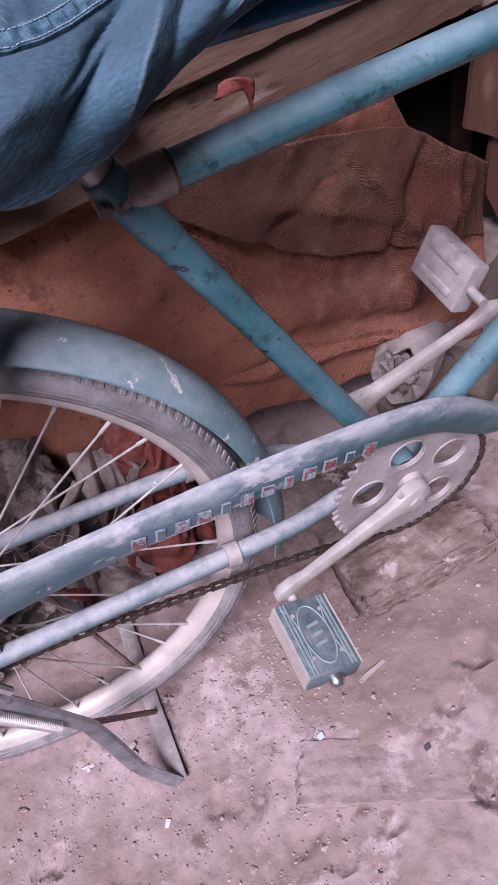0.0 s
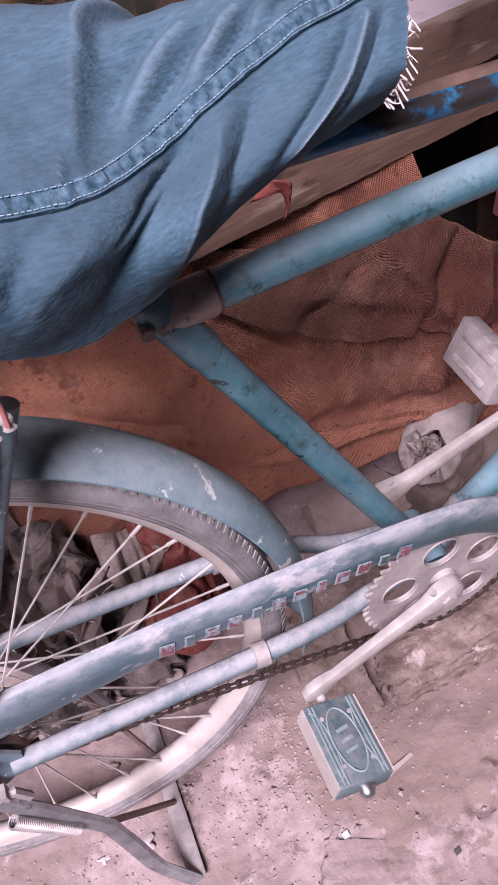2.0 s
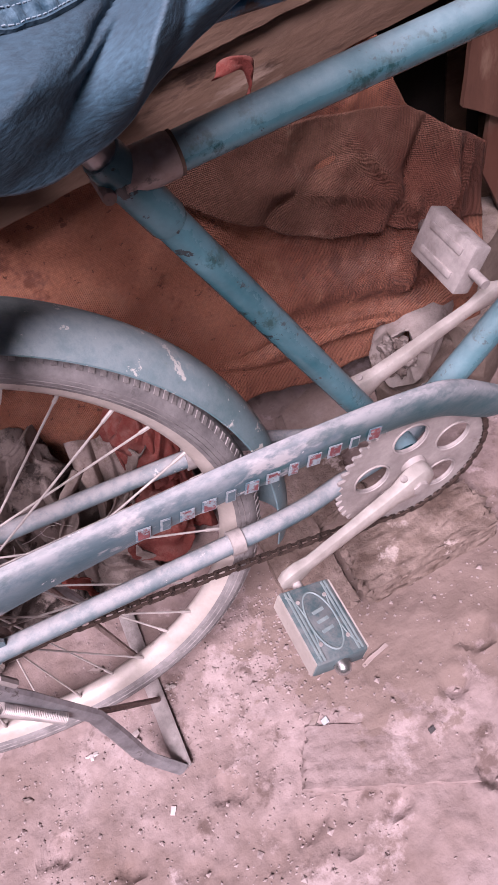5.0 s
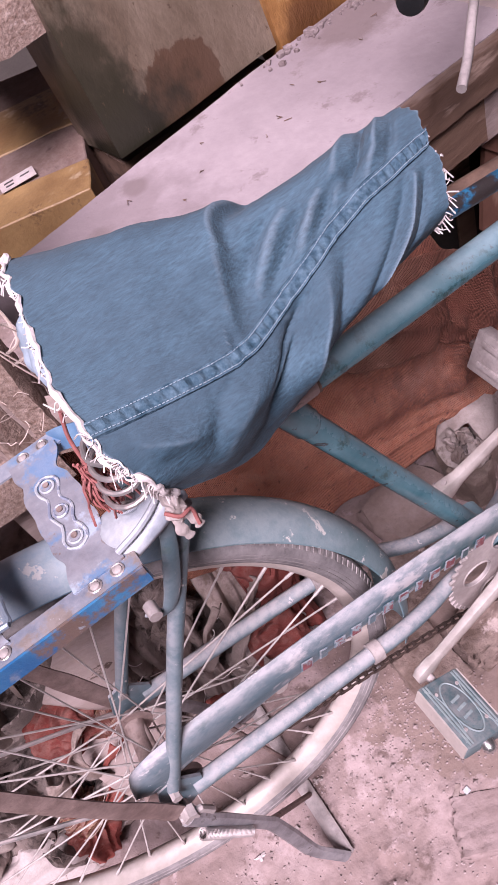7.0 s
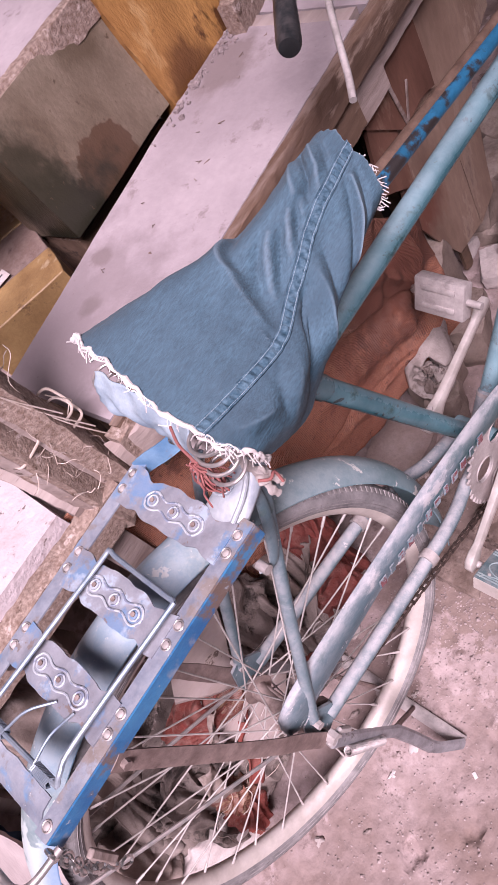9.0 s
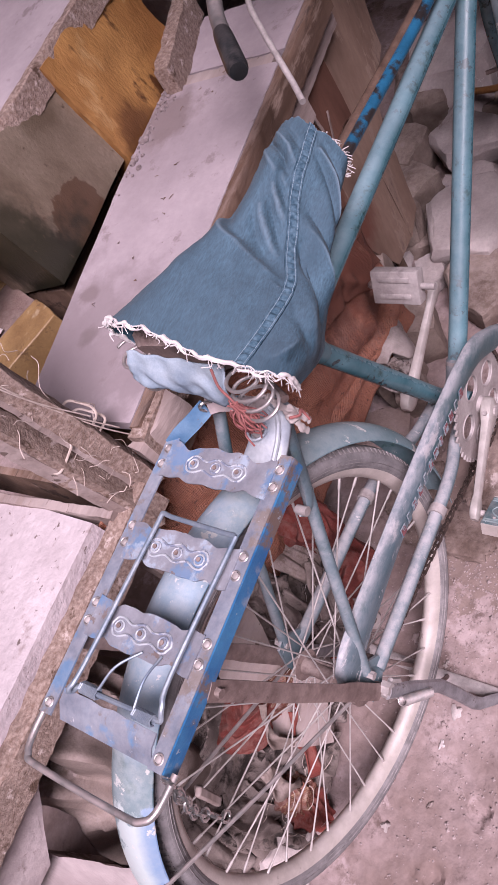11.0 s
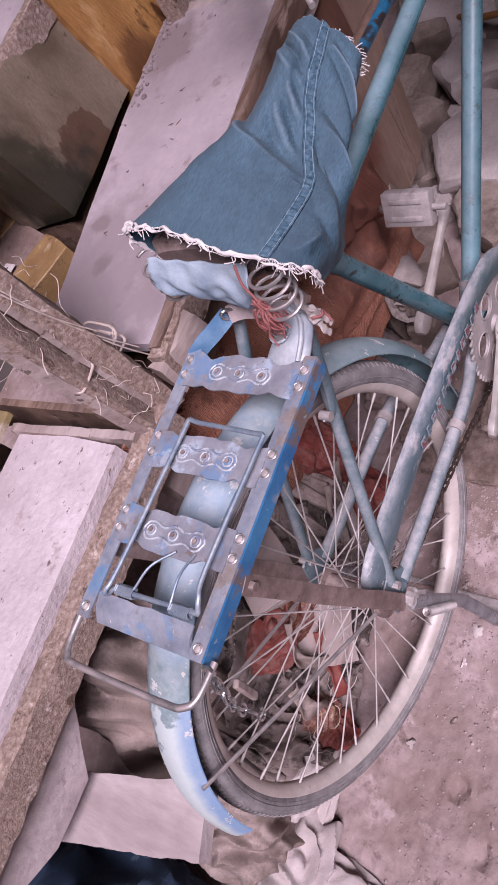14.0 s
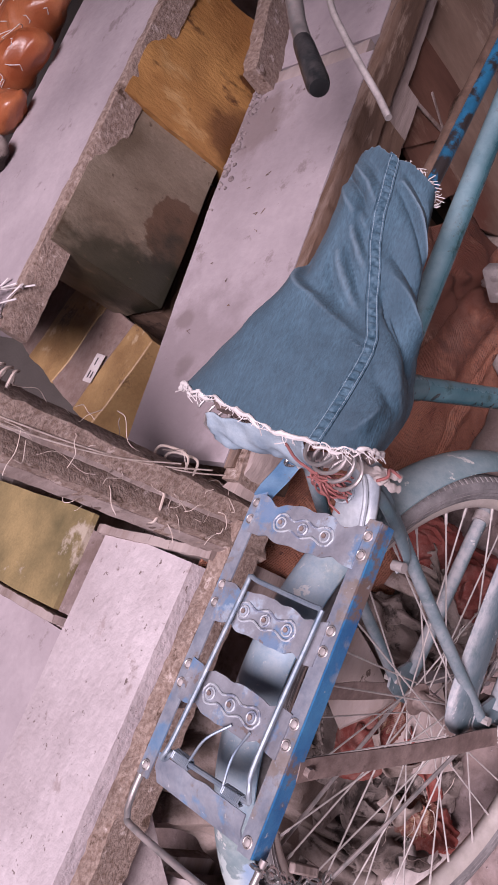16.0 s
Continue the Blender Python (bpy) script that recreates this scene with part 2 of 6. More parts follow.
# soft patches paint in the shade below the bench and near the flap
SACK = material("orange_sacking", ((0.34, 0.112, 0.062), (0.60, 0.245, 0.145)), 9, 0.9, bump=0.7, grain=300, grit=0.6, weave=150, sheen=0.05, worn=(0.46, 0.205, 0.125), worn_scale=14, worn_at=0.60, soft_patches=(((0.66, 0.24, 0.37), 0.17, (0.125, 0.034, 0.020), 0.8), ((0.44, 0.25, 0.62), 0.10, (0.16, 0.045, 0.026), 0.7)), dust=0.3, dust_lit_colour=(0.40, 0.27, 0.22), streak=((0.14, 0.040, 0.024), 13, 0.57), chips=((0.12, 0.034, 0.020), 60, 0.62))
BOARD = material("dusty_white_board", ((0.31, 0.258, 0.28), (0.46, 0.39, 0.418)), 4, 0.85, bump=0.35, grain=70, grit=0.15, worn=(0.26, 0.21, 0.22), worn_scale=14, worn_at=0.60, streak=((0.18, 0.14, 0.135), 60, 0.67), soft_patches=(((0.225, 0.40, 0.727), 0.23, (0.23, 0.185, 0.197), 0.7), ((0.367, 0.428, 0.727), 0.020, (0.17, 0.13, 0.13), 0.6), ((0.295, 0.379, 0.727), 0.024, (0.16, 0.125, 0.125), 0.6), ((0.74, 0.47, 0.727), 0.075, (0.20, 0.155, 0.155), 0.8)), chips=((0.14, 0.10, 0.095), 95, 0.70))
CHIP = material("chipboard_edge", ((0.22, 0.145, 0.115), (0.44, 0.34, 0.295)), 160, 0.95, bump=0.6, grain=190, grit=0.45, worn=(0.10, 0.06, 0.042), worn_scale=30, worn_at=0.60, streak=((0.56, 0.46, 0.43), 40, 0.61))
WOOD = material("old_brown_wood", ((0.085, 0.046, 0.030), (0.22, 0.135, 0.095)), 12, 0.8, bump=0.5, grain=120, stretch=(0.2, 1, 1), dust=0.3, dust_lit_colour=(0.40, 0.31, 0.28), worn=(0.05, 0.026, 0.018), worn_scale=18, worn_at=0.58, streak=((0.33, 0.24, 0.195), 22, 0.6))
PALEWOOD = material("pale_dusty_wood", ((0.24, 0.175, 0.155), (0.47, 0.385, 0.365)), 12, 0.9, bump=0.6, grain=110, grit=0.4, stretch=(0.18, 1, 1), dust=0.3, dust_lit_colour=(0.54, 0.455, 0.455), streak=((0.12, 0.078, 0.064), 16, 0.60), chips=((0.10, 0.065, 0.052), 40, 0.65))
GREYTIN = material("grey_tin", ((0.125, 0.090, 0.062), (0.33, 0.265, 0.205)), 5, 0.4, 0.1, bump=0.35, grit=0.3, stretch=(1, 1, 0.6), worn=(0.085, 0.058, 0.038), worn_scale=7, worn_at=0.60, stain=((0.505, 0.512, 0.748), 0.060, (0.085, 0.045, 0.027)), soft_patches=(((0.395, 0.525, 0.74), 0.125, (0.016, 0.016, 0.010), 0.95), ((0.38, 0.525, 0.83), 0.10, (0.03, 0.027, 0.016), 0.85), ((0.60, 0.525, 0.90), 0.06, (0.10, 0.07, 0.045), 0.6)), chips=((0.09, 0.06, 0.04), 60, 0.64))
GOLD = material("ochre_board", ((0.24, 0.10, 0.03), (0.50, 0.265, 0.09)), 8, 0.5, bump=0.6, worn=(0.10, 0.040, 0.016), worn_scale=16, worn_at=0.565, stretch=(1, 1, 0.35), streak=((0.56, 0.36, 0.17), 9, 0.58), soft_patches=(((0.70, 0.535, 0.72), 0.07, (0.09, 0.034, 0.013), 0.8), ((0.84, 0.54, 0.72), 0.05, (0.11, 0.045, 0.018), 0.8)))
CARTON = material("brown_cardboard", ((0.16, 0.10, 0.085), (0.24, 0.165, 0.14)), 10, 0.9, bump=0.3, worn=(0.10, 0.06, 0.05), worn_scale=14, worn_at=0.62, dust=0.3, dust_lit_colour=(0.34, 0.27, 0.25))
TAPE = material("yellow_tape", ((0.25, 0.145, 0.065), (0.43, 0.275, 0.125)), 12, 0.45, bump=0.25, worn=(0.13, 0.07, 0.04), worn_scale=15, worn_at=0.60, streak=((0.48, 0.36, 0.24), 20, 0.61))
STONE = material("pale_stone", ((0.40, 0.34, 0.33), (0.60, 0.53, 0.52)), 9, 0.95, bump=0.6, grain=140, worn=(0.28, 0.22, 0.2), worn_scale=10, worn_at=0.63)
# the near-black worn blotches paint the dark gaps among the rags
RAG = material("grey_rag", ((0.115, 0.085, 0.073), (0.37, 0.305, 0.285)), 8, 0.95, bump=0.4, grain=300, worn=(0.030, 0.021, 0.018), worn_scale=12, worn_at=0.515, dust=0.2, dust_lit_colour=(0.46, 0.38, 0.365))
REDRAG = material("red_rag", ((0.13, 0.025, 0.02), (0.30, 0.06, 0.045)), 9, 0.9, bump=0.4, grain=400, dust=0.4, dust_lit_colour=(0.34, 0.22, 0.19))
PLASTIC = material("orange_plastic", ((0.34, 0.09, 0.035), (0.52, 0.20, 0.09)), 9, 0.3, bump=0.15, worn=(0.62, 0.5, 0.42), worn_scale=12, worn_at=0.7)
BLACK = material("black_rubber_grip", ((0.014, 0.016, 0.018), (0.035, 0.040, 0.044)), 20, 0.32, dust=0.08, dust_lit_colour=DUST)
BRICK = material("worn_brick", ((0.14, 0.095, 0.078), (0.36, 0.275, 0.245)), 22, 0.95, bump=1.0, grain=110, grit=0.45, worn=(0.46, 0.375, 0.355), worn_scale=18, worn_at=0.59, streak=((0.07, 0.044, 0.035), 30, 0.60))
# kept dark so the unseen walls bounce little light
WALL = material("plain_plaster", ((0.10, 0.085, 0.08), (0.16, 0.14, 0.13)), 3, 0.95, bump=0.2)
PEDAL = material("blue_grey_pedal", ((0.055, 0.10, 0.115), (0.12, 0.175, 0.19)), 25, 0.5, bump=0.2, dust=0.2, dust_lit_colour=DUST)
RIM = material("dusty_rim", ((0.45, 0.395, 0.365), (0.63, 0.565, 0.53)), 16, 0.45, 0.2, bump=0.1, grit=0.2, worn=(0.26, 0.21, 0.19), worn_scale=45, worn_at=0.64, dust=0.4, dust_lit_colour=(0.62, 0.55, 0.55))
SPOKE = material("spoke_steel", ((0.40, 0.36, 0.35), (0.56, 0.51, 0.50)), 60, 0.65, 0.1, bump=0.1)
CRANK = material("crank_metal", ((0.43, 0.385, 0.365), (0.60, 0.55, 0.53)), 40, 0.45, 0.3, bump=0.15, grit=0.12, worn=(0.36, 0.30, 0.28), worn_scale=60, worn_at=0.66)
# the stain argument turns the guard's front end deep teal
GUARD = material("guard_paint", ((0.038, 0.092, 0.118), (0.115, 0.175, 0.210)), 14, 0.30, bump=0.12, grit=0.25, stretch=(0.45, 1, 1), worn=(0.03, 0.09, 0.105), worn_scale=24, worn_at=0.57, dust=0.5, dust_lit_colour=(0.52, 0.485, 0.515), film=0.36, streak=((0.42, 0.40, 0.42), 30, 0.58), stain=((0.66, -0.06, 0.37), 0.34, (0.016, 0.068, 0.078)), chips=((0.58, 0.56, 0.58), 70, 0.645))
CHAIN = material("rusty_chain", ((0.018, 0.012, 0.010), (0.12, 0.082, 0.070)), 120, 0.6, 0.4, bump=0.2)
PEDALRIB = material("pedal_rib", ((0.20, 0.27, 0.29), (0.32, 0.38, 0.39)), 60, 0.6, bump=0.1)
RACKSTRIP = material("rack_strip_metal", ((0.21, 0.215, 0.255), (0.36, 0.375, 0.43)), 26, 0.45, 0.15, bump=0.15, grit=0.2, worn=(0.15, 0.26, 0.43), worn_scale=20, worn_at=0.54, dust=0.15, dust_lit_colour=(0.46, 0.42, 0.45), streak=((0.44, 0.54, 0.66), 26, 0.57), chips=((0.20, 0.15, 0.135), 30, 0.62))
WIRE = material("clip_wire", ((0.16, 0.22, 0.30), (0.34, 0.38, 0.43)), 40, 0.45, 0.3, bump=0.1)
STANDMAT = material("stand_steel", ((0.15, 0.15, 0.165), (0.31, 0.31, 0.335)), 40, 0.35, 0.35, bump=0.15, dust=0.3, dust_lit_colour=(0.55, 0.50, 0.51), film=0.3, worn=(0.07, 0.06, 0.06), worn_scale=40, worn_at=0.62)
REDPAINT = material("red_letter_paint", ((0.15, 0.045, 0.055), (0.27, 0.09, 0.10)), 80, 0.6, worn=(0.25, 0.32, 0.36), worn_scale=75, worn_at=0.50)
WHITEPAINT = material("white_paint", ((0.45, 0.47, 0.49), (0.62, 0.62, 0.63)), 80, 0.7, worn=(0.20, 0.28, 0.32), worn_scale=90, worn_at=0.55)
LETTERWHITE = material("faded_letter_white", ((0.26, 0.30, 0.34), (0.44, 0.46, 0.49)), 80, 0.6, worn=(0.12, 0.19, 0.235), worn_scale=80, worn_at=0.50)
INK = material("dark_print", ((0.05, 0.045, 0.05), (0.10, 0.09, 0.09)), 60, 0.8)
PLY = material("stained_plywood", ((0.15, 0.088, 0.064), (0.34, 0.235, 0.180)), 6, 0.7, bump=0.3, grain=90, stretch=(1, 1, 0.3), worn=(0.42, 0.32, 0.26), worn_scale=9, worn_at=0.57, streak=((0.09, 0.040, 0.027), 9, 0.60), soft_patches=(((0.84, 0.31, 0.30), 0.09, (0.13, 0.035, 0.020), 0.75),))
REDPLY = material("red_stained_board", ((0.085, 0.034, 0.022), (0.20, 0.095, 0.065)), 8, 0.75, bump=0.3, grain=90, stretch=(1, 1, 0.3), streak=((0.26, 0.16, 0.115), 14, 0.6))
RUSTBROWN = material("rust_brown", ((0.075, 0.042, 0.030), (0.17, 0.105, 0.078)), 40, 0.75, bump=0.2)
YELLOW = material("mouldy_yellow", ((0.14, 0.11, 0.05), (0.36, 0.26, 0.12)), 7, 0.85, bump=0.25, worn=(0.42, 0.35, 0.28), worn_scale=8, worn_at=0.58)
STRAW = material("straw", ((0.46, 0.36, 0.31), (0.66, 0.56, 0.52)), 60, 0.9)
CANVAS = material("beige_canvas", ((0.13, 0.095, 0.08), (0.34, 0.265, 0.235)), 7, 0.95, bump=0.3, grain=300, dust=0.5, dust_lit_colour=(0.46, 0.38, 0.37))
PATTERN = material("striped_cloth", ((0.17, 0.05, 0.035), (0.28, 0.10, 0.06)), 12, 0.9, bump=0.4, grain=300, weave=120, worn=(0.40, 0.26, 0.16), worn_scale=30, worn_at=0.52, stretch=(1, 1, 4), dust=0.5, dust_lit_colour=(0.42, 0.33, 0.31))
FRAYRAG = material("offwhite_cloth", ((0.36, 0.31, 0.295), (0.56, 0.49, 0.485)), 9, 0.95, bump=0.35, grain=300, dust=0.3, dust_lit_colour=(0.55, 0.46, 0.46), worn=(0.22, 0.18, 0.165), worn_scale=14, worn_at=0.6)
BLUECLOTH = material("dark_blue_cloth", ((0.02, 0.045, 0.09), (0.05, 0.09, 0.16)), 9, 0.95, bump=0.3, grain=300, worn=(0.10, 0.16, 0.24), worn_scale=40, worn_at=0.6)
STONEDARK = material("grey_stone", ((0.15, 0.105, 0.085), (0.33, 0.26, 0.225)), 9, 0.95, bump=0.6, grain=140, dust=0.3, dust_lit_colour=(0.46, 0.38, 0.36))
EARTHBRICK = material("earth_crusted_brick", ((0.24, 0.17, 0.15), (0.42, 0.33, 0.31)), 8, 0.95, bump=0.6, grain=140)
GRIT = material("grit", ((0.27, 0.21, 0.205), (0.46, 0.37, 0.365)), 40, 0.95)
STAY = material("dusty_stay_paint", ((0.060, 0.125, 0.155), (0.17, 0.235, 0.27)), 14, 0.42, bump=0.12, grit=0.2, worn=(0.05, 0.11, 0.12), worn_scale=30, worn_at=0.60, dust=0.55, dust_lit_colour=(0.52, 0.48, 0.50), film=0.40, chips=((0.58, 0.56, 0.57), 70, 0.65))
LUG = material("stained_lug", ((0.24, 0.17, 0.155), (0.40, 0.32, 0.30)), 40, 0.5, 0.15, bump=0.2, worn=(0.14, 0.12, 0.12), worn_scale=45, worn_at=0.60, dust=0.4, dust_lit_colour=(0.50, 0.43, 0.42))
PINKSTRING = material("faded_red_string", ((0.30, 0.09, 0.085), (0.46, 0.19, 0.18)), 60, 0.9)
TREADRUB = material("tread_rubber", ((0.11, 0.10, 0.10), (0.34, 0.31, 0.31)), 45, 0.85, bump=0.25, dust=0.5, dust_lit_colour=(0.46, 0.41, 0.415))
SEAMDENIM = material("seam_denim", ((0.022, 0.066, 0.105), (0.115, 0.20, 0.27)), 170, 0.92, bump=0.3, grain=520, grit=0.4)
STITCH = material("stitch_thread", ((0.22, 0.31, 0.39), (0.36, 0.45, 0.53)), 90, 0.9)
# near-black that stands in for the dark under the bench and between the legs
GAPBLACK = material("gap_black", ((0.012, 0.009, 0.008), (0.03, 0.022, 0.02)), 9, 0.9, bump=0.3)
# its soft patch carries the same painted shade across the flap
SACKTAN = material("tan_sacking", ((0.19, 0.080, 0.052), (0.34, 0.165, 0.112)), 9, 0.9, bump=0.7, grain=300, grit=0.6, weave=150, worn=(0.36, 0.21, 0.15), worn_scale=14, worn_at=0.62, soft_patches=(((0.68, 0.23, 0.38), 0.15, (0.125, 0.034, 0.020), 0.8),), streak=((0.13, 0.046, 0.030), 13, 0.58), chips=((0.12, 0.044, 0.028), 60, 0.63))
PALEBLUE = material("pale_blue_bracket", ((0.30, 0.34, 0.40), (0.50, 0.53, 0.57)), 30, 0.45, 0.1, bump=0.15, worn=(0.26, 0.22, 0.21), worn_scale=40, worn_at=0.62)
UPBAR2 = material("blue_strap_paint", ((0.10, 0.22, 0.38), (0.20, 0.34, 0.50)), 30, 0.4, bump=0.15, worn=(0.20, 0.16, 0.15), worn_scale=40, worn_at=0.62)
RINGWHITE = material("rubbed_white_relief", ((0.42, 0.46, 0.52), (0.70, 0.71, 0.73)), 60, 0.45, 0.1, bump=0.2, worn=(0.24, 0.27, 0.36), worn_scale=60, worn_at=0.50)
PINKBAND = material("dusty_pink_band", ((0.42, 0.33, 0.33), (0.58, 0.48, 0.48)), 30, 0.6, bump=0.15)
AMBER = material("amber_rubber", ((0.20, 0.085, 0.03), (0.34, 0.16, 0.06)), 20, 0.35, bump=0.1)
DUSTBOARD = material("dusted_plank", ((0.36, 0.295, 0.295), (0.55, 0.47, 0.475)), 9, 0.9, bump=0.6, grain=90, grit=0.35, stretch=(1, 0.22, 1), worn=(0.28, 0.22, 0.21), worn_scale=10, worn_at=0.6, streak=((0.15, 0.105, 0.09), 14, 0.655))
PAPER = material("dusty_paper", ((0.55, 0.49, 0.49), (0.70, 0.64, 0.64)), 30, 0.9, dust=0.3, dust_lit_colour=DUST)
UPBAR = material("chipped_blue_paint", ((0.012, 0.08, 0.15), (0.025, 0.19, 0.37)), 12, 0.4, bump=0.2, worn=(0.03, 0.025, 0.025), worn_scale=26, worn_at=0.49)
PLASTERBIT = material("dusty_plaster_bits", ((0.20, 0.155, 0.155), (0.40, 0.33, 0.335)), 90, 0.95, bump=0.8)
ROLLFILM = material("dusty_plastic_film", ((0.25, 0.21, 0.195), (0.44, 0.38, 0.365)), 12, 0.6, bump=0.35, grain=200, worn=(0.15, 0.115, 0.10), worn_scale=22, worn_at=0.58, dust=0.3, dust_lit_colour=(0.48, 0.41, 0.40))
TABLETOP = material("dusty_pink_white_paint", ((0.46, 0.39, 0.41), (0.64, 0.56, 0.59)), 5, 0.8, bump=0.8, grain=90, grit=0.25, worn=(0.40, 0.325, 0.33), worn_scale=16, worn_at=0.60, streak=((0.20, 0.145, 0.135), 45, 0.65), chips=((0.14, 0.10, 0.09), 80, 0.65))

# ---- setting ----
def lump(p):
    """Height of the trodden earth at a place."""
    rise = 0.03 / (1 + math.exp(-(p.x - 0.26) * 22)) / (1 + math.exp((p.y + 0.08) * 22))
    pits = 0.0
    for cx, cy, r, deep in ((0.435, -0.31, 0.028, 0.014), (0.255, -0.185, 0.020, 0.009), (0.305, -0.29, 0.018, 0.008), (0.20, -0.26, 0.022, 0.008), (0.235, -0.30, 0.018, 0.006), (0.13, -0.175, 0.024, 0.010),
                            (0.44, -0.20, 0.02, 0.008), (0.33, -0.26, 0.016, 0.007), (-0.10, -0.14, 0.022, 0.010), (-0.02, -0.20, 0.02, 0.009), (-0.22, -0.10, 0.02, 0.010), (-0.16, -0.21, 0.018, 0.009), (-0.30, -0.16, 0.02, 0.010), (0.05, -0.24, 0.02, 0.008), (-0.06, -0.28, 0.018, 0.008), (0.50, -0.16, 0.025, 0.010)):
        d = math.hypot(p.x - cx, (p.y - cy) * 1.3) / r + 0.5 * noise.noise(p * 60)
        if d < 2.2:
            pits -= deep * math.exp(-d ** 4) - 0.25 * deep * math.exp(-((d - 1.3) / 0.35) ** 2)
    return rise + pits + 0.010 * noise.noise(p * 4) + 0.005 * noise.noise(p * 13 + V((5, 0, 0))) + 0.0038 * noise.noise(p * 28) + 0.0026 * noise.noise(p * 70)


bm = bmesh.new()
bmesh.ops.create_grid(bm, x_segments=480, y_segments=420, size=1.0, matrix=Matrix.Translation((0.5, 0.05, 0)) @ Matrix.Diagonal((1.35, 1.15, 1, 1)))
for v in bm.verts:
    p = v.co.copy()
    edge = max(abs(p.x - 0.5) / 1.35, abs(p.y - 0.05) / 1.15)
    v.co.z = max(0.0, min(1.0, (1 - edge) * 8)) * lump(p)
bmesh.ops.create_grid(bm, x_segments=1, y_segments=1, size=6.0, matrix=Matrix.Translation((0.4, 0, -0.016)))
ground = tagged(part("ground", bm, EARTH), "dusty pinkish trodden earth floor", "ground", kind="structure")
# unseen walls and ceilings, added to enclose the place and hold back skylight
wall_back = tagged(part("wall_back", box((5.2, 0.15, 3.3), (0.4, 1.65, 1.63)), WALL), "unseen plain wall added behind the stored furniture", "wall", kind="structure")
wall_side = tagged(part("wall_side", box((0.15, 3.3, 3.3), (2.55, -0.07, 1.63)), WALL), "unseen plain side wall, added", "wall", kind="structure")
wall_front = tagged(part("wall_front", box((4.05, 0.15, 1.4), (0.45, -1.75, 0.68)), WALL), "unseen plain wall added to cut low skylight", "wall", kind="structure")
wall_end = tagged(part("wall_end", box((0.15, 3.2, 2.3), (-1.75, -0.05, 1.13)), WALL), "unseen plain end wall added to cut low skylight", "wall", kind="structure")
back_shade_slab = tagged(part("ceiling", box((4.15, 1.2, 0.1), (0.4, 0.965, 3.22)), WALL), "unseen slab added to cut skylight at the back", "ceiling", kind="structure")
side_shade_slab = tagged(part("ceiling", box((2.35, 3.90, 0.1), (1.30, -1.587, 3.22)), WALL), "unseen slab added to dim the right-hand side", "ceiling", kind="structure")


def ground_z(x, y):
    return lump(V((x, y, 0)))


# ---- the bicycle ----
AX = V((0.0, 0.0, 0.374))
BB = V((0.482, 0.0, 0.300))
bike = thing("bicycle", (0.0, 0.0, 0.0), "old dusty teal roadster bicycle standing on its rear stand", "bicycle")

# frame
part("top_tube", tube([(0.325, 0, 0.742), (1.02, 0, 0.745)], 0.0140, 18), TEAL, bike)
st_dir = (V((0.297, 0, 0.749)) - BB).normalized()
part("seat_tube", tube([BB + st_dir * 0.02, BB + st_dir * 0.445], 0.0140, 18), TEAL, bike)
lug = part("seat_lug", tube([BB + st_dir * 0.425, BB + st_dir * 0.43, BB + st_dir * 0.495, BB + st_dir * 0.50], [0.0142, 0.0156, 0.0156, 0.0146], 18), TEAL, bike, "scuffed seat lug")
part("lug_sleeve", tube([(0.297, 0, 0.742), (0.31, 0, 0.742), (0.334, 0, 0.742), (0.337, 0, 0.742)], [0.0156, 0.0160, 0.0160, 0.0150], 18), LUG, lug, "rust-stained lug sleeve")
part("lug_ring", tube([(0.337, 0, 0.742), (0.3395, 0, 0.742)], 0.0155, 18), RUSTBROWN, lug)
part("clamp_bolt", tube([(0.285, -0.017, 0.742), (0.285, 0.017, 0.742)], 0.005, 8), RUSTY, lug)
part("seat_post", tube([BB + st_dir * 0.49, BB + st_dir * 0.60], 0.0125, 14), STEEL, bike)
part("down_tube", tube([(0.497, 0, 0.292), (1.03, 0, 0.80)], 0.0155, 18), TEAL, bike)
part("down_tube_lug", tube([(0.50, 0, 0.295), (0.540, 0, 0.333), (0.544, 0, 0.337)], [0.0182, 0.0182, 0.0165], 16), STAY, bike)
part("lug_band", tube([(0.537, 0, 0.330), (0.541, 0, 0.334)], 0.0190, 16), PALE, bike, "pale band at the end of the lug")
part("bracket_shell", tube([BB + V((0, -0.034, 0)), BB + V((0, 0.034, 0))], 0.021, 18), TEAL, bike)
for s in (-1, 1):
    part("chain_stay", tube(curve([BB + V((-0.02, s * 0.026, 0.01)), (0.40, s * 0.036, 0.318), (0.345, s * 0.052, 0.335), (0.27, s * 0.060, 0.352), (0.02, s * 0.064, 0.380)], 6),
                            [0.0098] * 6 + [0.0102] * 19, 12), STAY, bike)
    part("stay_clip", tube([(0.262, s * 0.060, 0.3535), (0.276, s * 0.060, 0.3505)], 0.0132, 12), PALE, bike)
    part("seat_stay", tube(curve([(0.19, -0.040, 0.758), (0.150, -0.046, 0.688), (0.094, -0.053, 0.584), (0.006, -0.066, 0.414)] if s < 0 else [(0.19, 0.05, 0.765), (0.150, 0.060, 0.692), (0.094, 0.063, 0.586), (0.006, 0.066, 0.414)], 6), 0.0078, 12), STAY, bike)
    part("stay_bolt", tube([(0.005, s * 0.058, 0.414), (0.005, s * 0.079, 0.414)], 0.006, 6), PALE, bike)
    part("drop_out", plate([(-0.022, 0.36), (0.0, 0.352), (0.03, 0.37), (0.035, 0.395), (0.012, 0.43), (-0.008, 0.425), (-0.02, 0.39)], s * 0.064 - 0.002, s * 0.064 + 0.002), STAY, bike)
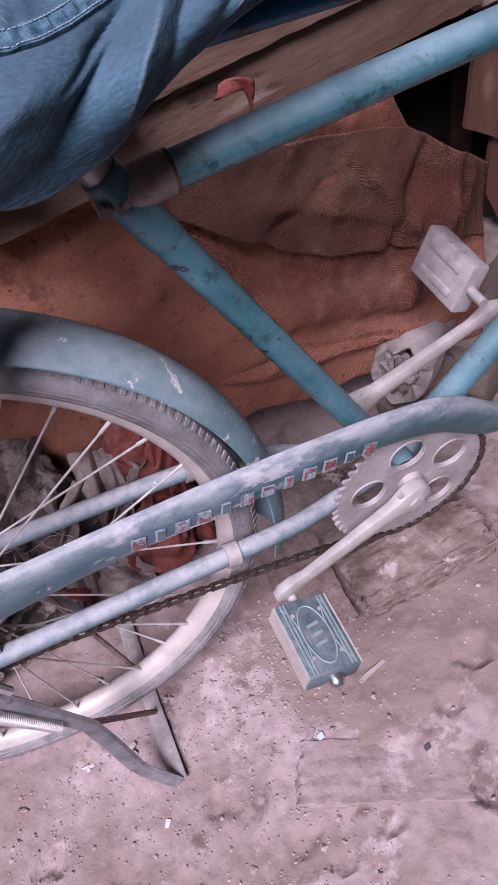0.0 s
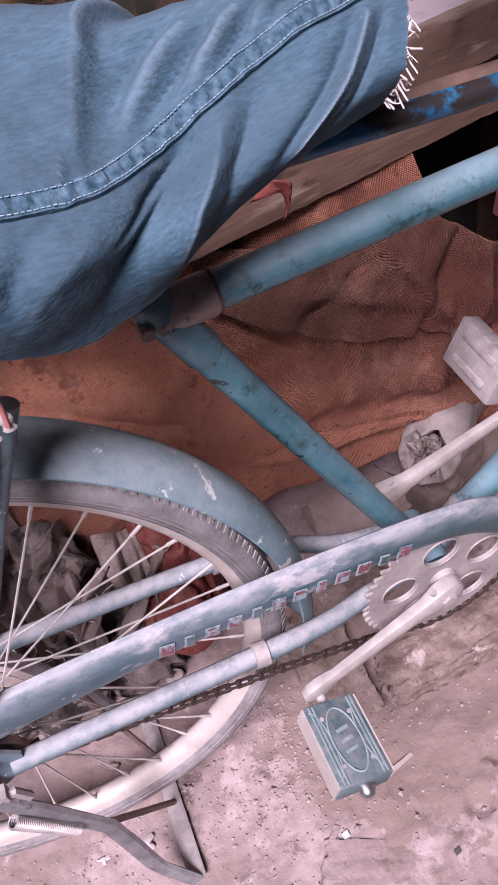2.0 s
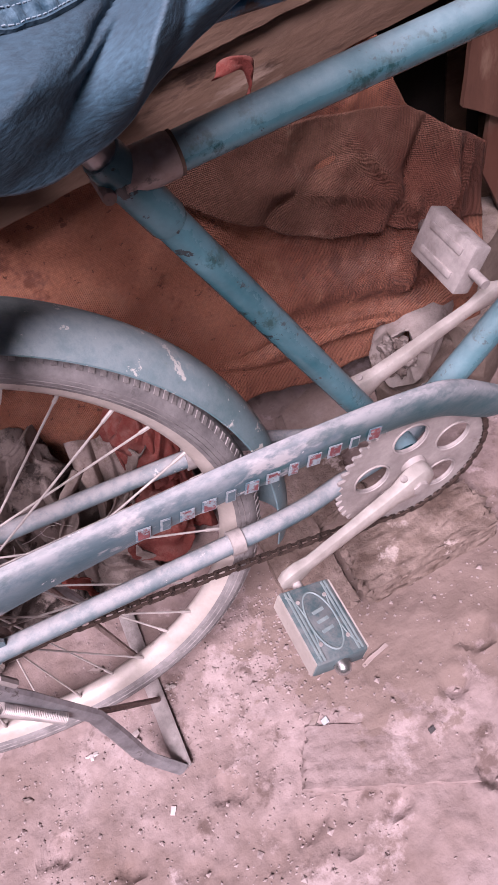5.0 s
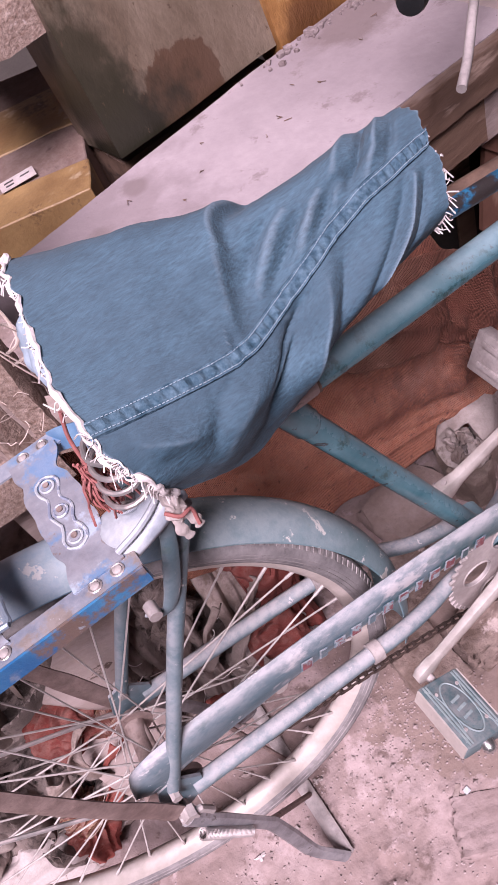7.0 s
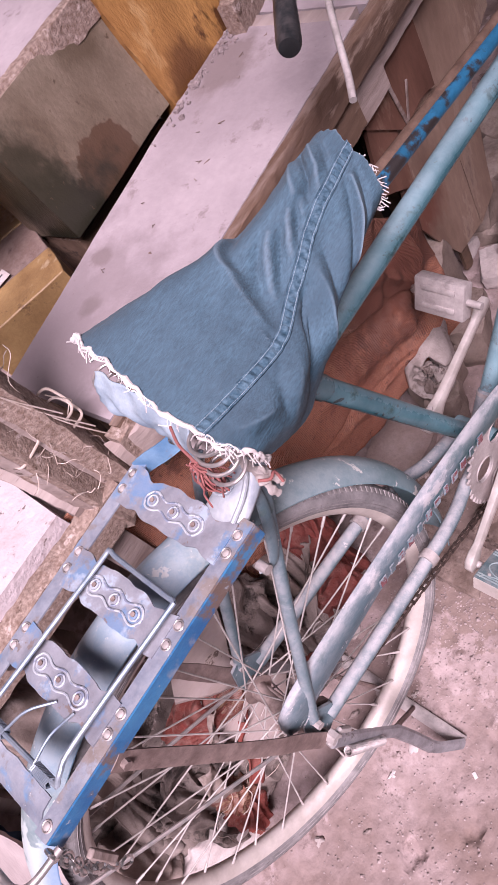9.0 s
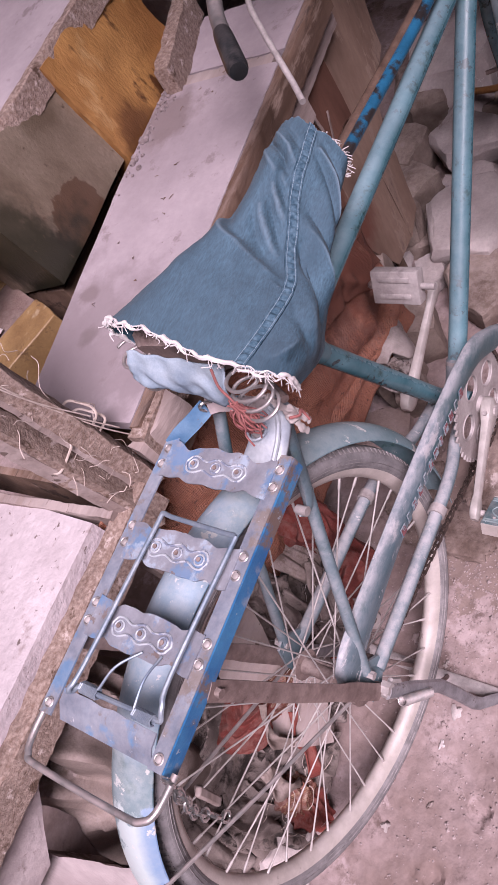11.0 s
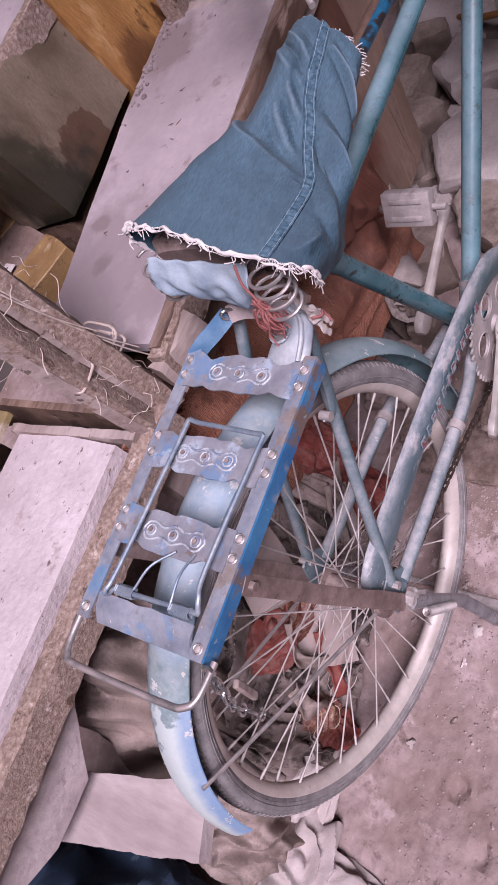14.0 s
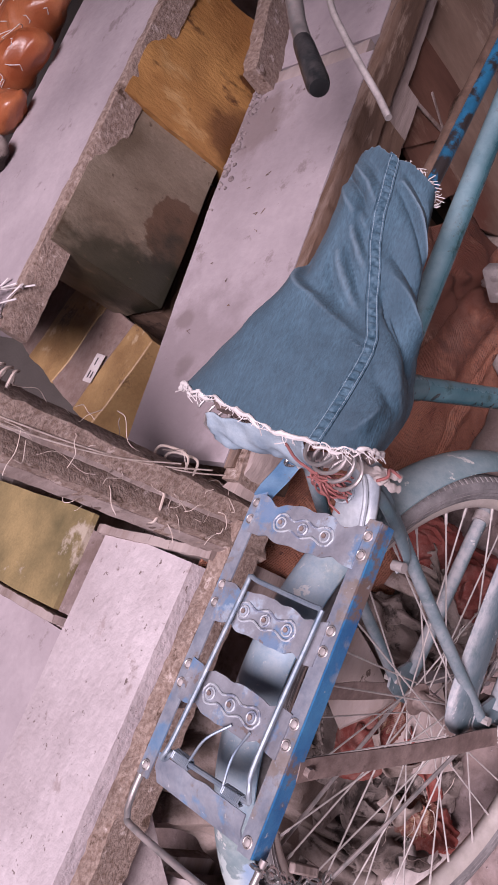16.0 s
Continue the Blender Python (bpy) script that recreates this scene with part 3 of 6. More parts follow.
part("head_tube", tube([(1.05, 0, 0.83), (1.075, 0, 0.70)], 0.019, 16), TEAL, bike)
FORK = []
for s in (-1, 1):
    FORK.append(part("fork_blade", tube(curve([(1.08, s * 0.03, 0.69), (1.14, s * 0.05, 0.52), (1.215, s * 0.055, 0.355)], 6), 0.0105, 10), TEAL, bike))

# the rear wheel sits a little askew in the frame
ASKEW = Matrix.Translation((-0.010, 0.014, 0.375)) @ Matrix.Rotation(radians(-4.0), 4, "Z") @ Matrix.Rotation(radians(-4.0), 4, "X") @ Matrix.Diagonal((0.97, 1, 0.97, 1)) @ Matrix.Translation(-AX)


def askew(bm, on=True):
    if on:
        bmesh.ops.transform(bm, matrix=ASKEW, verts=bm.verts)
    return bm


# wheels
SP = 36


def make_wheel(name, c, label, on=False):
    rim = [(0.312, -0.017), (0.3155, -0.0175), (0.3155, -0.0145), (0.304, -0.011), (0.297, -0.005), (0.295, 0.0), (0.297, 0.005), (0.304, 0.011), (0.3155, 0.0145), (0.3155, 0.0175),
           (0.312, 0.017), (0.299, 0.0125), (0.2925, 0.006), (0.2905, 0.0), (0.2925, -0.006), (0.299, -0.0125)]
    w = part(name, askew(wheel_ring(rim, c, 120), on), RIM, bike, label)
    prof = []
    for k in range(20):
        a = 2 * math.pi * k / 20
        r = 0.0185 + (0.0012 if k in (4, 5, 15, 16) else 0) + (0.0008 if k in (7, 13) else 0)
        prof.append((0.3185 + r * math.cos(a), 0.0195 / 0.0185 * r * math.sin(a)))
    t = part("tyre", askew(wheel_ring(prof, c, 140), on), RUBBER, w, "dusty cracked grey tyre")
    # shoulder blocks of the tread
    bm = bmesh.new()
    for k in range(190):
        for s in (-1, 1):
            a = 2 * math.pi * (k + 0.5 * (s > 0)) / 190
            m = Matrix.Translation(c) @ Matrix.Rotation(-a, 4, "Y") @ Matrix.Translation((0.3318, s * 0.0125, 0)) @ Matrix.Rotation(radians(s * 42), 4, "Z") @ Matrix.Diagonal((0.0030, 0.008, 0.0052, 1))
            bmesh.ops.create_cube(bm, size=1, matrix=m)
    tagged(part("tread", askew(bm, on), TREADRUB, t, smooth=False), kind="stuff")
    for rr, yy in ((0.3105, 0.0178), (0.3155, 0.0200), (0.3205, 0.0203), (0.3255, 0.0182)):
        for s in (-1, 1):
            part("sidewall_line", askew(wheel_ring([(rr - 0.0008, s * (yy - 0.001)), (rr, s * (yy + 0.0004)), (rr + 0.0008, s * (yy - 0.001))], c, 120), on), TREADRUB, t)
    hub = [c + V((0, y, 0)) for y in (-0.046, -0.034, -0.033, -0.030, -0.029, -0.012, 0.012, 0.029, 0.030, 0.033, 0.034, 0.046)]
    part("hub", askew(tube(hub, [0.011, 0.012, 0.024, 0.024, 0.014, 0.011, 0.011, 0.014, 0.024, 0.024, 0.012, 0.011], 20), on), RUSTY, w)
    part("axle", tube([c + V((0, -0.088, 0)), c + V((0, 0.088, 0))], 0.0046, 10), RUSTY, w)
    for k in range(SP):
        side = -1 if k % 2 else 1
        ar = 2 * math.pi * (k + 0.5) / SP
        ah = ar + (1 if (k // 2) % 2 else -1) * radians(62)
        p0 = c + V((0.022 * math.cos(ah), side * 0.0325, 0.022 * math.sin(ah)))
        p1 = c + V((0.292 * math.cos(ar), side * 0.003, 0.292 * math.sin(ar)))
        jig = V((noise.noise(V((k, 3, c.x))), 0, noise.noise(V((k, 9, c.x))))) * 0.004
        part("spoke", askew(tube([p0, p0.lerp(p1, 0.5) + jig, p0.lerp(p1, 0.94), p0.lerp(p1, 0.945), p1], [0.00125, 0.00125, 0.00125, 0.002, 0.002], 6), on), SPOKE, w)
    return w


rear = make_wheel("rear_wheel", AX, "dusty steel spoked rear wheel with grey tyre", True)
front = make_wheel("front_wheel", V((1.215, 0, 0.352)), "steel spoked front wheel with grey tyre")
fp = [(0.360 - 0.019 * (abs(y) / 0.030) ** 2.4, y) for y in [-0.030 + 0.0025 * k for k in range(25)]]
fp += [(r - 0.0016, y) for r, y in reversed(fp)]
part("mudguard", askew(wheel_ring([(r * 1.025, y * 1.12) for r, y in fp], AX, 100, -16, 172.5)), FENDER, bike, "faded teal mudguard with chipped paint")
front_guard = part("front_mudguard", wheel_ring(fp, V((1.215, 0, 0.352)), 80, 40, 205), FENDER, bike)
# the front wheel is steered towards the wall
STEER = Matrix.Translation((1.075, 0, 0)) @ Matrix.Rotation(radians(21), 4, "Z") @ Matrix.Translation((-1.045, 0, 0))
for ob in (front, front_guard, *FORK):
    ob.matrix_basis = STEER
for s in (-1, 1):
    part("mudguard_stay", askew(tube([(-0.012, s * 0.060, 0.37), (-0.16, s * 0.048, 0.463), (-0.308, s * 0.033, 0.556)], 0.0028, 8)), STEEL, bike)

# drive
ring_c = BB + V((0, -0.048, 0.002))
bm = bmesh.new()
loops = [[(ring_c.x + (0.0955 if k % 4 in (1, 2) else 0.0885) * math.cos(2 * math.pi * k / 184), ring_c.z + (0.0955 if k % 4 in (1, 2) else 0.0885) * math.sin(2 * math.pi * k / 184)) for k in range(184)]]
for h in range(5):
    a = 2 * math.pi * h / 5 + 0.35
    loops.append([(ring_c.x + 0.053 * math.cos(a) + 0.0205 * math.cos(2 * math.pi * k / 24), ring_c.z + 0.053 * math.sin(a) + 0.0205 * math.sin(2 * math.pi * k / 24)) for k in range(24)])
edges = []
for lp in loops:
    vs = [bm.verts.new((x, ring_c.y, z)) for x, z in lp]
    edges += [bm.edges.new((vs[i], vs[(i + 1) % len(vs)])) for i in range(len(vs))]
bmesh.ops.triangle_fill(bm, use_beauty=True, edges=edges)
got = bmesh.ops.extrude_face_region(bm, geom=bm.faces[:])
bmesh.ops.translate(bm, verts=[g for g in got["geom"] if isinstance(g, bmesh.types.BMVert)], vec=(0, 0.0035, 0))
chainring = part("chainring", bm, PALE, bike, "dusty pale chainring with five round holes", smooth=False)
for h in range(5):
    a = 2 * math.pi * h / 5 + 0.35
    c = V((ring_c.x + 0.053 * math.cos(a), ring_c.y - 0.001, ring_c.z + 0.053 * math.sin(a)))
    part("hole_rim", tube([c + 0.0215 * V((math.cos(2 * math.pi * k / 24), 0, math.sin(2 * math.pi * k / 24))) for k in range(25)], 0.0013, 6), PALE, chainring)
part("boss", tube([ring_c + V((0, -0.012, 0)), ring_c + V((0, -0.010, 0)), ring_c + V((0, 0.006, 0))], [0.012, 0.014, 0.016], 20), PALE, chainring)
for s, end in ((-1, V((0.308, -0.088, 0.281))), (1, V((0.664, 0.078, 0.352)))):
    root = BB + (V((-0.008, -0.064, 0.0)) if s < 0 else V((0, 0.078, 0)))
    d = (end - root).normalized()
    n = V((0, s, 0))
    w = d.cross(n).normalized()
    rings = []
    for u, a, b in ((-0.022, 0.008, 0.008), (-0.017, 0.0145, 0.0105), (-0.008, 0.0180, 0.0115), (0.006, 0.0180, 0.0115), (0.016, 0.0150, 0.0105), (0.028, 0.0115, 0.0085), (0.09, 0.0095, 0.0068), (0.15, 0.0085, 0.0062), (0.166, 0.0125, 0.008), (0.182, 0.0125, 0.008), (0.19, 0.007, 0.006)):
        c = root.lerp(end, 0) + d * (u * (end - root).length / 0.174)
        rings.append([c + a * w * math.copysign(abs(math.cos(t)) ** 0.6, math.cos(t)) + b * n * math.copysign(abs(math.sin(t)) ** 0.6, math.sin(t)) for t in [2 * math.pi * k / 12 for k in range(12)]])
    crank = part("crank", loft(rings), CRANK, bike, "worn pale crank arm")
    part("crank_nut", tube([root + n * 0.006, root + n * 0.014, root + n * 0.0145], [0.0095, 0.0095, 0.006], 6), PALE, crank)
    part("cotter_pin", tube([root + d * 0.012 - w * 0.022, root + d * 0.012 + w * 0.018], 0.0042, 8), PALE, crank)


def make_pedal(c, turn, mat, mat2, label, along, plain=False):
    m = Matrix.Translation(c) @ Matrix.Rotation(radians(turn), 4, "Y")
    bm = bmesh.new()
    bmesh.ops.create_cube(bm, size=1, matrix=m @ Matrix.Translation((0, along * 0.046, 0)) @ Matrix.Diagonal((0.060, 0.088, 0.024, 1)))
    bmesh.ops.bevel(bm, geom=bm.edges[:], offset=0.003, segments=2, affect="EDGES", profile=0.5)
    ped = part("pedal", bm, mat, bike, label)
    if plain:
        for sz in (-1, 1):
            for x in (-0.015, 0.015):
                bm = bmesh.new()
                bmesh.ops.create_cube(bm, size=1, matrix=m @ Matrix.Translation((x, along * 0.046, sz * 0.0125)) @ Matrix.Diagonal((0.009, 0.058, 0.004, 1)))
                bmesh.ops.bevel(bm, geom=bm.edges[:], offset=0.0014, segments=2, affect="EDGES", profile=0.5)
                part("tread_rib", bm, mat2, ped)
    for sz in () if plain else (-1, 1):
        bm = bmesh.new()
        for x in (-0.024, -0.020, 0.020, 0.024):
            bmesh.ops.create_cube(bm, size=1, matrix=m @ Matrix.Translation((x, along * 0.046, sz * 0.0125)) @ Matrix.Diagonal((0.0018, 0.082, 0.002, 1)))
        part("tread_rib", bm, mat2, ped, smooth=False)
        oval = [m @ V((0.0155 * math.cos(a), along * (0.046 + 0.034 * math.sin(a)), sz * 0.0125)) for a in [2 * math.pi * k / 28 for k in range(29)]]
        part("oval_rib", tube(oval, 0.0011, 6), mat2, ped)
        for q in (-1, 1):
            arc = [m @ V((q * (0.026 - 0.011 * math.cos(a)), along * (0.046 + 0.036 * math.sin(a)), sz * 0.0123)) for a in [math.pi * (k / 12 - 0.5) for k in range(13)]]
            part("side_rib", tube(arc, 0.0009, 6), mat2, ped)
        bm = bmesh.new()
        for y in (-0.011, 0.0, 0.011):
            bmesh.ops.create_cube(bm, size=1, matrix=m @ Matrix.Translation((0, along * (0.046 + y), sz * 0.0125)) @ Matrix.Rotation(radians(12), 4, "Z") @ Matrix.Diagonal((0.014, 0.0035, 0.0012, 1)))
        part("raised_mark", bm, mat2, ped, smooth=False)
    for sx in () if plain else (-1, 1):
        bm = bmesh.new()
        bmesh.ops.create_cube(bm, size=1, matrix=m @ Matrix.Translation((sx * 0.0302, along * 0.046, 0)) @ Matrix.Diagonal((0.002, 0.084, 0.022, 1)))
        part("side_block", bm, RIM, ped, "dusty white side block")
        for y in (0.02, 0.07):
            part("rivet", tube([m @ V((sx * 0.016, along * y, 0.011)), m @ V((sx * 0.016, along * y, 0.0138))], 0.0022, 8), PALE, ped)
    part("spindle", tube([m @ V((0, along * -0.022, 0)), m @ V((0, along * 0.003, 0))], 0.006, 10), PALE, ped)
    part("dust_cap", tube([m @ V((0, along * 0.088, 0)), m @ V((0, along * 0.096, 0)), m @ V((0, along * 0.101, 0)), m @ V((0, along * 0.1025, 0))], [0.009, 0.009, 0.006, 0.003], 10), CHROME, ped)


make_pedal(V((0.308, -0.103, 0.2735)), 22, PEDAL, PEDALRIB, "blue-grey block pedal with raised oval pattern", -1)
make_pedal(V((0.630, 0.064, 0.416)), -62, PALE, PALE, "dust-covered whitish block pedal with two ribs", 1, True)

# chain guard
guard_top = curve([(-0.024, 0, 0.452), (-0.008, 0, 0.476), (0.05, 0, 0.486), (0.213, 0, 0.478), (0.348, 0, 0.466), (0.463, 0, 0.448), (0.525, 0, 0.428), (0.578, 0, 0.383), (0.606, 0, 0.352)], 6)
guard_low = curve([(-0.024, 0, 0.448), (-0.008, 0, 0.426), (0.05, 0, 0.434), (0.19, 0, 0.438), (0.33, 0, 0.427), (0.44, 0, 0.413), (0.505, 0, 0.392), (0.562, 0, 0.348), (0.600, 0, 0.338)], 6)
rings = []
for k, (a, b) in enumerate(zip(guard_top, guard_low)):
    h = a.z - b.z
    dent = 0.0012 * noise.noise(V((a.x * 30, 0, 7)))
    outer = [V((b.x, -0.058, b.z)), V((b.x, -0.0650, b.z + 0.003)), V((b.x, -0.0672 + dent, b.z + 0.3 * h)), V((a.x, -0.0668 + dent, b.z + 0.62 * h)), V((a.x, -0.0645, b.z + 0.80 * h)), V((a.x, -0.0615, b.z + 0.92 * h)), V((a.x, -0.0580, b.z + 0.98 * h)), V((a.x, -0.0530, a.z))]
    inner = [p + V((0, 0.0016, -0.0016)) for p in outer]
    rings.append(outer + inner[::-1])
guard = part("chain_guard", loft(rings), GUARD, bike, "long dented teal chain guard with worn lettering")
# worn lettering, as plain bars
for i in range(12):
    x = 0.196 + 0.0212 * i
    z = 0.4550 - (x - 0.196) * 0.112
    w, hh = 0.0140 - 0.004 * (i % 3 == 1), 0.0165 - 0.002 * (i % 4 == 2)
    m = Matrix.Translation((x, -0.0685, z)) @ Matrix.Rotation(radians(16), 4, "Y")
    bm = bmesh.new()
    bmesh.ops.create_cube(bm, size=1, matrix=m @ Matrix.Diagonal((w, 0.0006, hh, 1)))
    e = part("lettering_bar", bm, LETTERWHITE, guard, "faded white outline bar", smooth=False)
    bm = bmesh.new()
    bmesh.ops.create_cube(bm, size=1, matrix=m @ Matrix.Translation((0.0004, -0.0005, 0)) @ Matrix.Diagonal((w - 0.0030, 0.0006, hh - 0.0030, 1)))
    part("bar_fill", bm, REDPAINT if i not in (1, 4, 10) else GUARD, e, "worn red paint", smooth=False)

# chain: lower run and the run round the front of the chainring
def link_mesh():
    bm = bmesh.new()
    for y in (-0.0032, 0.0032):
        ring = []
        for k in range(12):
            a = 2 * math.pi * k / 12
            x = math.copysign(0.00635, math.cos(a)) if abs(math.cos(a)) > 0.3 else math.cos(a) * 0.02
            ring.append((x + 0.0036 * math.cos(a), 0.0040 * math.sin(a) * (1 if abs(math.cos(a)) > 0.3 else 0.72)))
        plate(ring, y - 0.0006, y + 0.0006, bm)
    for x in (-0.00635, 0.00635):
        tube([(x, -0.0038, 0), (x, 0.0038, 0)], 0.0030, 8, bm)
    me = bpy.data.meshes.new("chain_link")
    bm.to_mesh(me)
    bm.free()
    me.materials.append(CHAIN)
    return me


link = link_mesh()
way = [V((0.02, -0.048, 0.334)), V((0.09, -0.048, 0.323)), V((0.25, -0.048, 0.283)), V((0.36, -0.048, 0.252)), V((0.425, -0.048, 0.229))]
way = curve(way, 12) + [ring_c + 0.0915 * V((math.cos(radians(a)), 0, math.sin(radians(a)))) for a in range(-124, 70, 4)]
chain = part("chain", tube([(0.0, -0.052, 0.374), (0.0, -0.044, 0.374)], 0.036, 18), RUSTY, bike, "dry rusty drive chain")
chain.name = "chain"
dist, k, need = 0.0, 0, 0.0
for a, b in zip(way, way[1:]):
    seg = (b - a).length
    while need <= dist + seg:
        u = (need - dist) / seg
        p = a.lerp(b, u)
        t = (b - a).normalized()
        o = new("link", link)
        o.parent = chain
        o.matrix_basis = Matrix.Translation(p) @ Matrix.Rotation(-math.atan2(t.z, t.x), 4, "Y") @ Matrix.Diagonal((1, 0.75 if k % 2 else 1.0, 0.9 if k % 2 else 1.0, 1))
        k += 1
        need += 0.0127
    dist += seg

# luggage rack
rack = part("rack_rail", loft([[(x, s_y, z) for s_y, z in ((-0.085, 0.764), (-0.085, 0.785), (-0.0680, 0.785), (-0.0680, 0.783), (-0.083, 0.783), (-0.083, 0.764))] for x in [-0.178 + 0.01 * k for k in range(33)]]), RACKPAINT, bike, "blue angle-iron rack rail with bare top")
part("rail_face", box((0.318, 0.002, 0.020), (-0.018, -0.0862, 0.7745)), RACKSIDE, rack, "scratched bright blue side of rail")
rack2 = part("rack_rail", loft([[(x, s_y, z) for s_y, z in ((0.085, 0.774), (0.085, 0.785), (0.0680, 0.785), (0.0680, 0.783), (0.083, 0.783), (0.083, 0.774))] for x in [-0.178 + 0.01 * k for k in range(33)]]), RACKPAINT, bike, "blue angle-iron rack rail with bare top")
for x in (0.125, 0.106, 0.03, 0.010, -0.059, -0.079, -0.167):
    for y, pr in ((-0.0765, rack), (0.0765, rack2)):
        part("rivet", tube([(x, y, 0.7845), (x, y, 0.7865), (x, y, 0.7875)], [0.0042, 0.0036, 0.002], 10), PALE, pr)
        part("rivet_ring", tube([(x + 0.005 * math.cos(a), y + 0.005 * math.sin(a), 0.7854) for a in [2 * math.pi * k / 12 for k in range(13)]], 0.0009, 5), STEEL, pr)
for x0 in (0.112, 0.014, -0.073):
    bm = bmesh.new()
    ys = [-0.072 + 0.004 * k for k in range(37)]
    rows = []
    for y in ys:
        wob = 0.0006 * math.sin(y * 150 + x0 * 40) + 0.0028 * noise.noise(V((x0 * 50, y * 60, 0)))
        hw = 0.0215 - 0.005 * math.exp(-((abs(y) - 0.045) / 0.008) ** 2)
        crown = 0.787 + 0.0015 * noise.noise(V((x0 * 9, y * 40, 2)))
        rows.append([(x0 + hw + wob, y, crown), (x0 - hw + wob * 0.6, y, crown), (x0 - hw + wob * 0.6, y, crown - 0.002), (x0 + hw + wob, y, crown - 0.002)])
    strip = part("rack_strip", loft(rows), RACKSTRIP, bike, "pressed steel cross strip with three riveted rings")
    line = []
    for y in (-0.030, 0.0, 0.030):
        part("boss", tube([(x0, y, 0.786), (x0, y, 0.789), (x0, y, 0.7895)], [0.0050, 0.0045, 0.003], 12), RACKSTRIP, strip)
        part("boss_ring", tube([(x0 + 0.0056 * math.cos(a), y + 0.0058 * math.sin(a), 0.7880) for a in [2 * math.pi * k / 16 for k in range(17)]], 0.0012, 6), RINGWHITE, strip)
        part("rivet", tube([(x0, y, 0.789), (x0, y, 0.791)], 0.0026, 8), RUSTY, strip)
    edge = []
    for k in range(73):
        a = 2 * math.pi * k / 72
        y = 0.0405 * math.cos(a)
        half = (0.0075 + 0.0022 * math.cos(y / 0.030 * 2 * math.pi)) * min(1, 2.2 * abs(math.sin(a))) * (1 if math.sin(a) >= 0 else -1)
        edge.append(V((x0 + half + 0.0006 * noise.noise(V((x0 * 70, y * 200, a))), y, 0.7876)))
    part("embossed_line", tube(edge, 0.0013, 6), RINGWHITE, strip)
rows = []
for y in [-0.064 + 0.008 * k for k in range(17)]:
    wob = 0.003 * noise.noise(V((4, y * 50, 0)))
    rows.append([(-0.148 + wob, y, 0.787), (-0.162, y, 0.7855), (-0.178, y, 0.774), (-0.178, y, 0.772), (-0.162, y, 0.7835), (-0.148 + wob, y, 0.785)])
part("rack_end_plate", loft(rows), RACKPAINT, bike, "bent pale blue end plate")
clip = part("rack_clip", tube(curve([(-0.140, 0.046, 0.789), (-0.148, 0.047, 0.793), (-0.146, 0.046, 0.800), (-0.120, 0.041, 0.800), (0.03, 0.034, 0.797), (0.048, 0.032, 0.797), (0.047, 0.018, 0.797), (0.045, -0.052, 0.797), (0.044, -0.066, 0.797), (0.03, -0.0665, 0.797), (-0.098, -0.062, 0.799), (-0.125, -0.066, 0.798), (-0.137, -0.066, 0.791)], 5), 0.0027, 8), WIRE, bike, "sprung wire luggage clip")
part("clip_axle", tube([(-0.1415, 0.052, 0.790), (-0.1375, -0.066, 0.790)], 0.0028, 8), WIRE, clip)
for y0, y1 in ((0.040, 0.016), (-0.034, -0.058)):
    n = 70
    part("coil", tube([(-0.140 - 0.0055 * math.cos(k * 1.05), y0 + (y1 - y0) * k / n, 0.790 + 0.0055 * math.sin(k * 1.05)) for k in range(n)], 0.0012, 5), WIRE, clip)
part("coil_tail", tube(curve([(-0.136, 0.016, 0.794), (-0.11, 0.004, 0.798), (-0.088, -0.012, 0.789)], 5), 0.0014, 6), WIRE, clip)
part("coil_tail", tube(curve([(-0.138, -0.034, 0.794), (-0.11, -0.034, 0.797), (-0.085, -0.036, 0.789)], 5), 0.0014, 6), WIRE, clip)
part("rack_hoop", tube(curve([(-0.168, 0.083, 0.780), (-0.20, 0.082, 0.781), (-0.218, 0.074, 0.784), (-0.223, 0.055, 0.785), (-0.222, -0.06, 0.785), (-0.218, -0.085, 0.785), (-0.205, -0.095, 0.784), (-0.172, -0.096, 0.780)], 6), 0.0036, 10), STEEL, bike, "bent steel rod hoop")
def band(points, half):
    """A thin strip along points, as wide as twice half."""
    rows, h = [], V(half)
    for p in curve(points, 6):
        n = h.cross(V((0, 1, 0))).normalized() * 0.0011
        rows.append([p - h - n, p + h - n, p + h + n, p - h + n])
    return loft(rows)


part("rack_strap", band([(0.132, 0.082, 0.776), (0.143, 0.066, 0.788), (0.158, 0.048, 0.797), (0.174, 0.036, 0.802)], (0.002, 0.002, 0.0115)), UPBAR2, bike, "curved blue strap joining rack to frame")
part("cross_band", band([(0.176, 0.034, 0.802), (0.182, 0.018, 0.802), (0.186, -0.02, 0.800), (0.188, -0.055, 0.797)], (0.004, 0.0, 0.0105)), PINKBAND, bike, "dusty pinkish flat band behind the seat post")
tongue = []
for k in range(15):
    a = math.pi * k / 14
    prof = [(0.124 + 0.072 * v, -0.048 - 0.027 * math.cos(a) * (1 - 0.45 * v ** 2), 0.776 + 0.020 * math.sin(a) * (0.5 + 0.5 * v) + 0.012 * v) for v in (0, 0.2, 0.4, 0.6, 0.8, 0.95, 1.0)]
    tongue.append(prof)
lugp = part("rack_lug", loft(tongue, closed=False), PALEBLUE, bike, "rounded pale pressed bracket beside the seat post")
sol = lugp.modifiers.new("thickness", "SOLIDIFY")
sol.thickness = 0.003
part("lug_rivet", tube([(0.158, -0.040, 0.792), (0.158, -0.040, 0.803), (0.158, -0.040, 0.8045)], [0.0075, 0.0068, 0.004], 14), PALE, lugp)
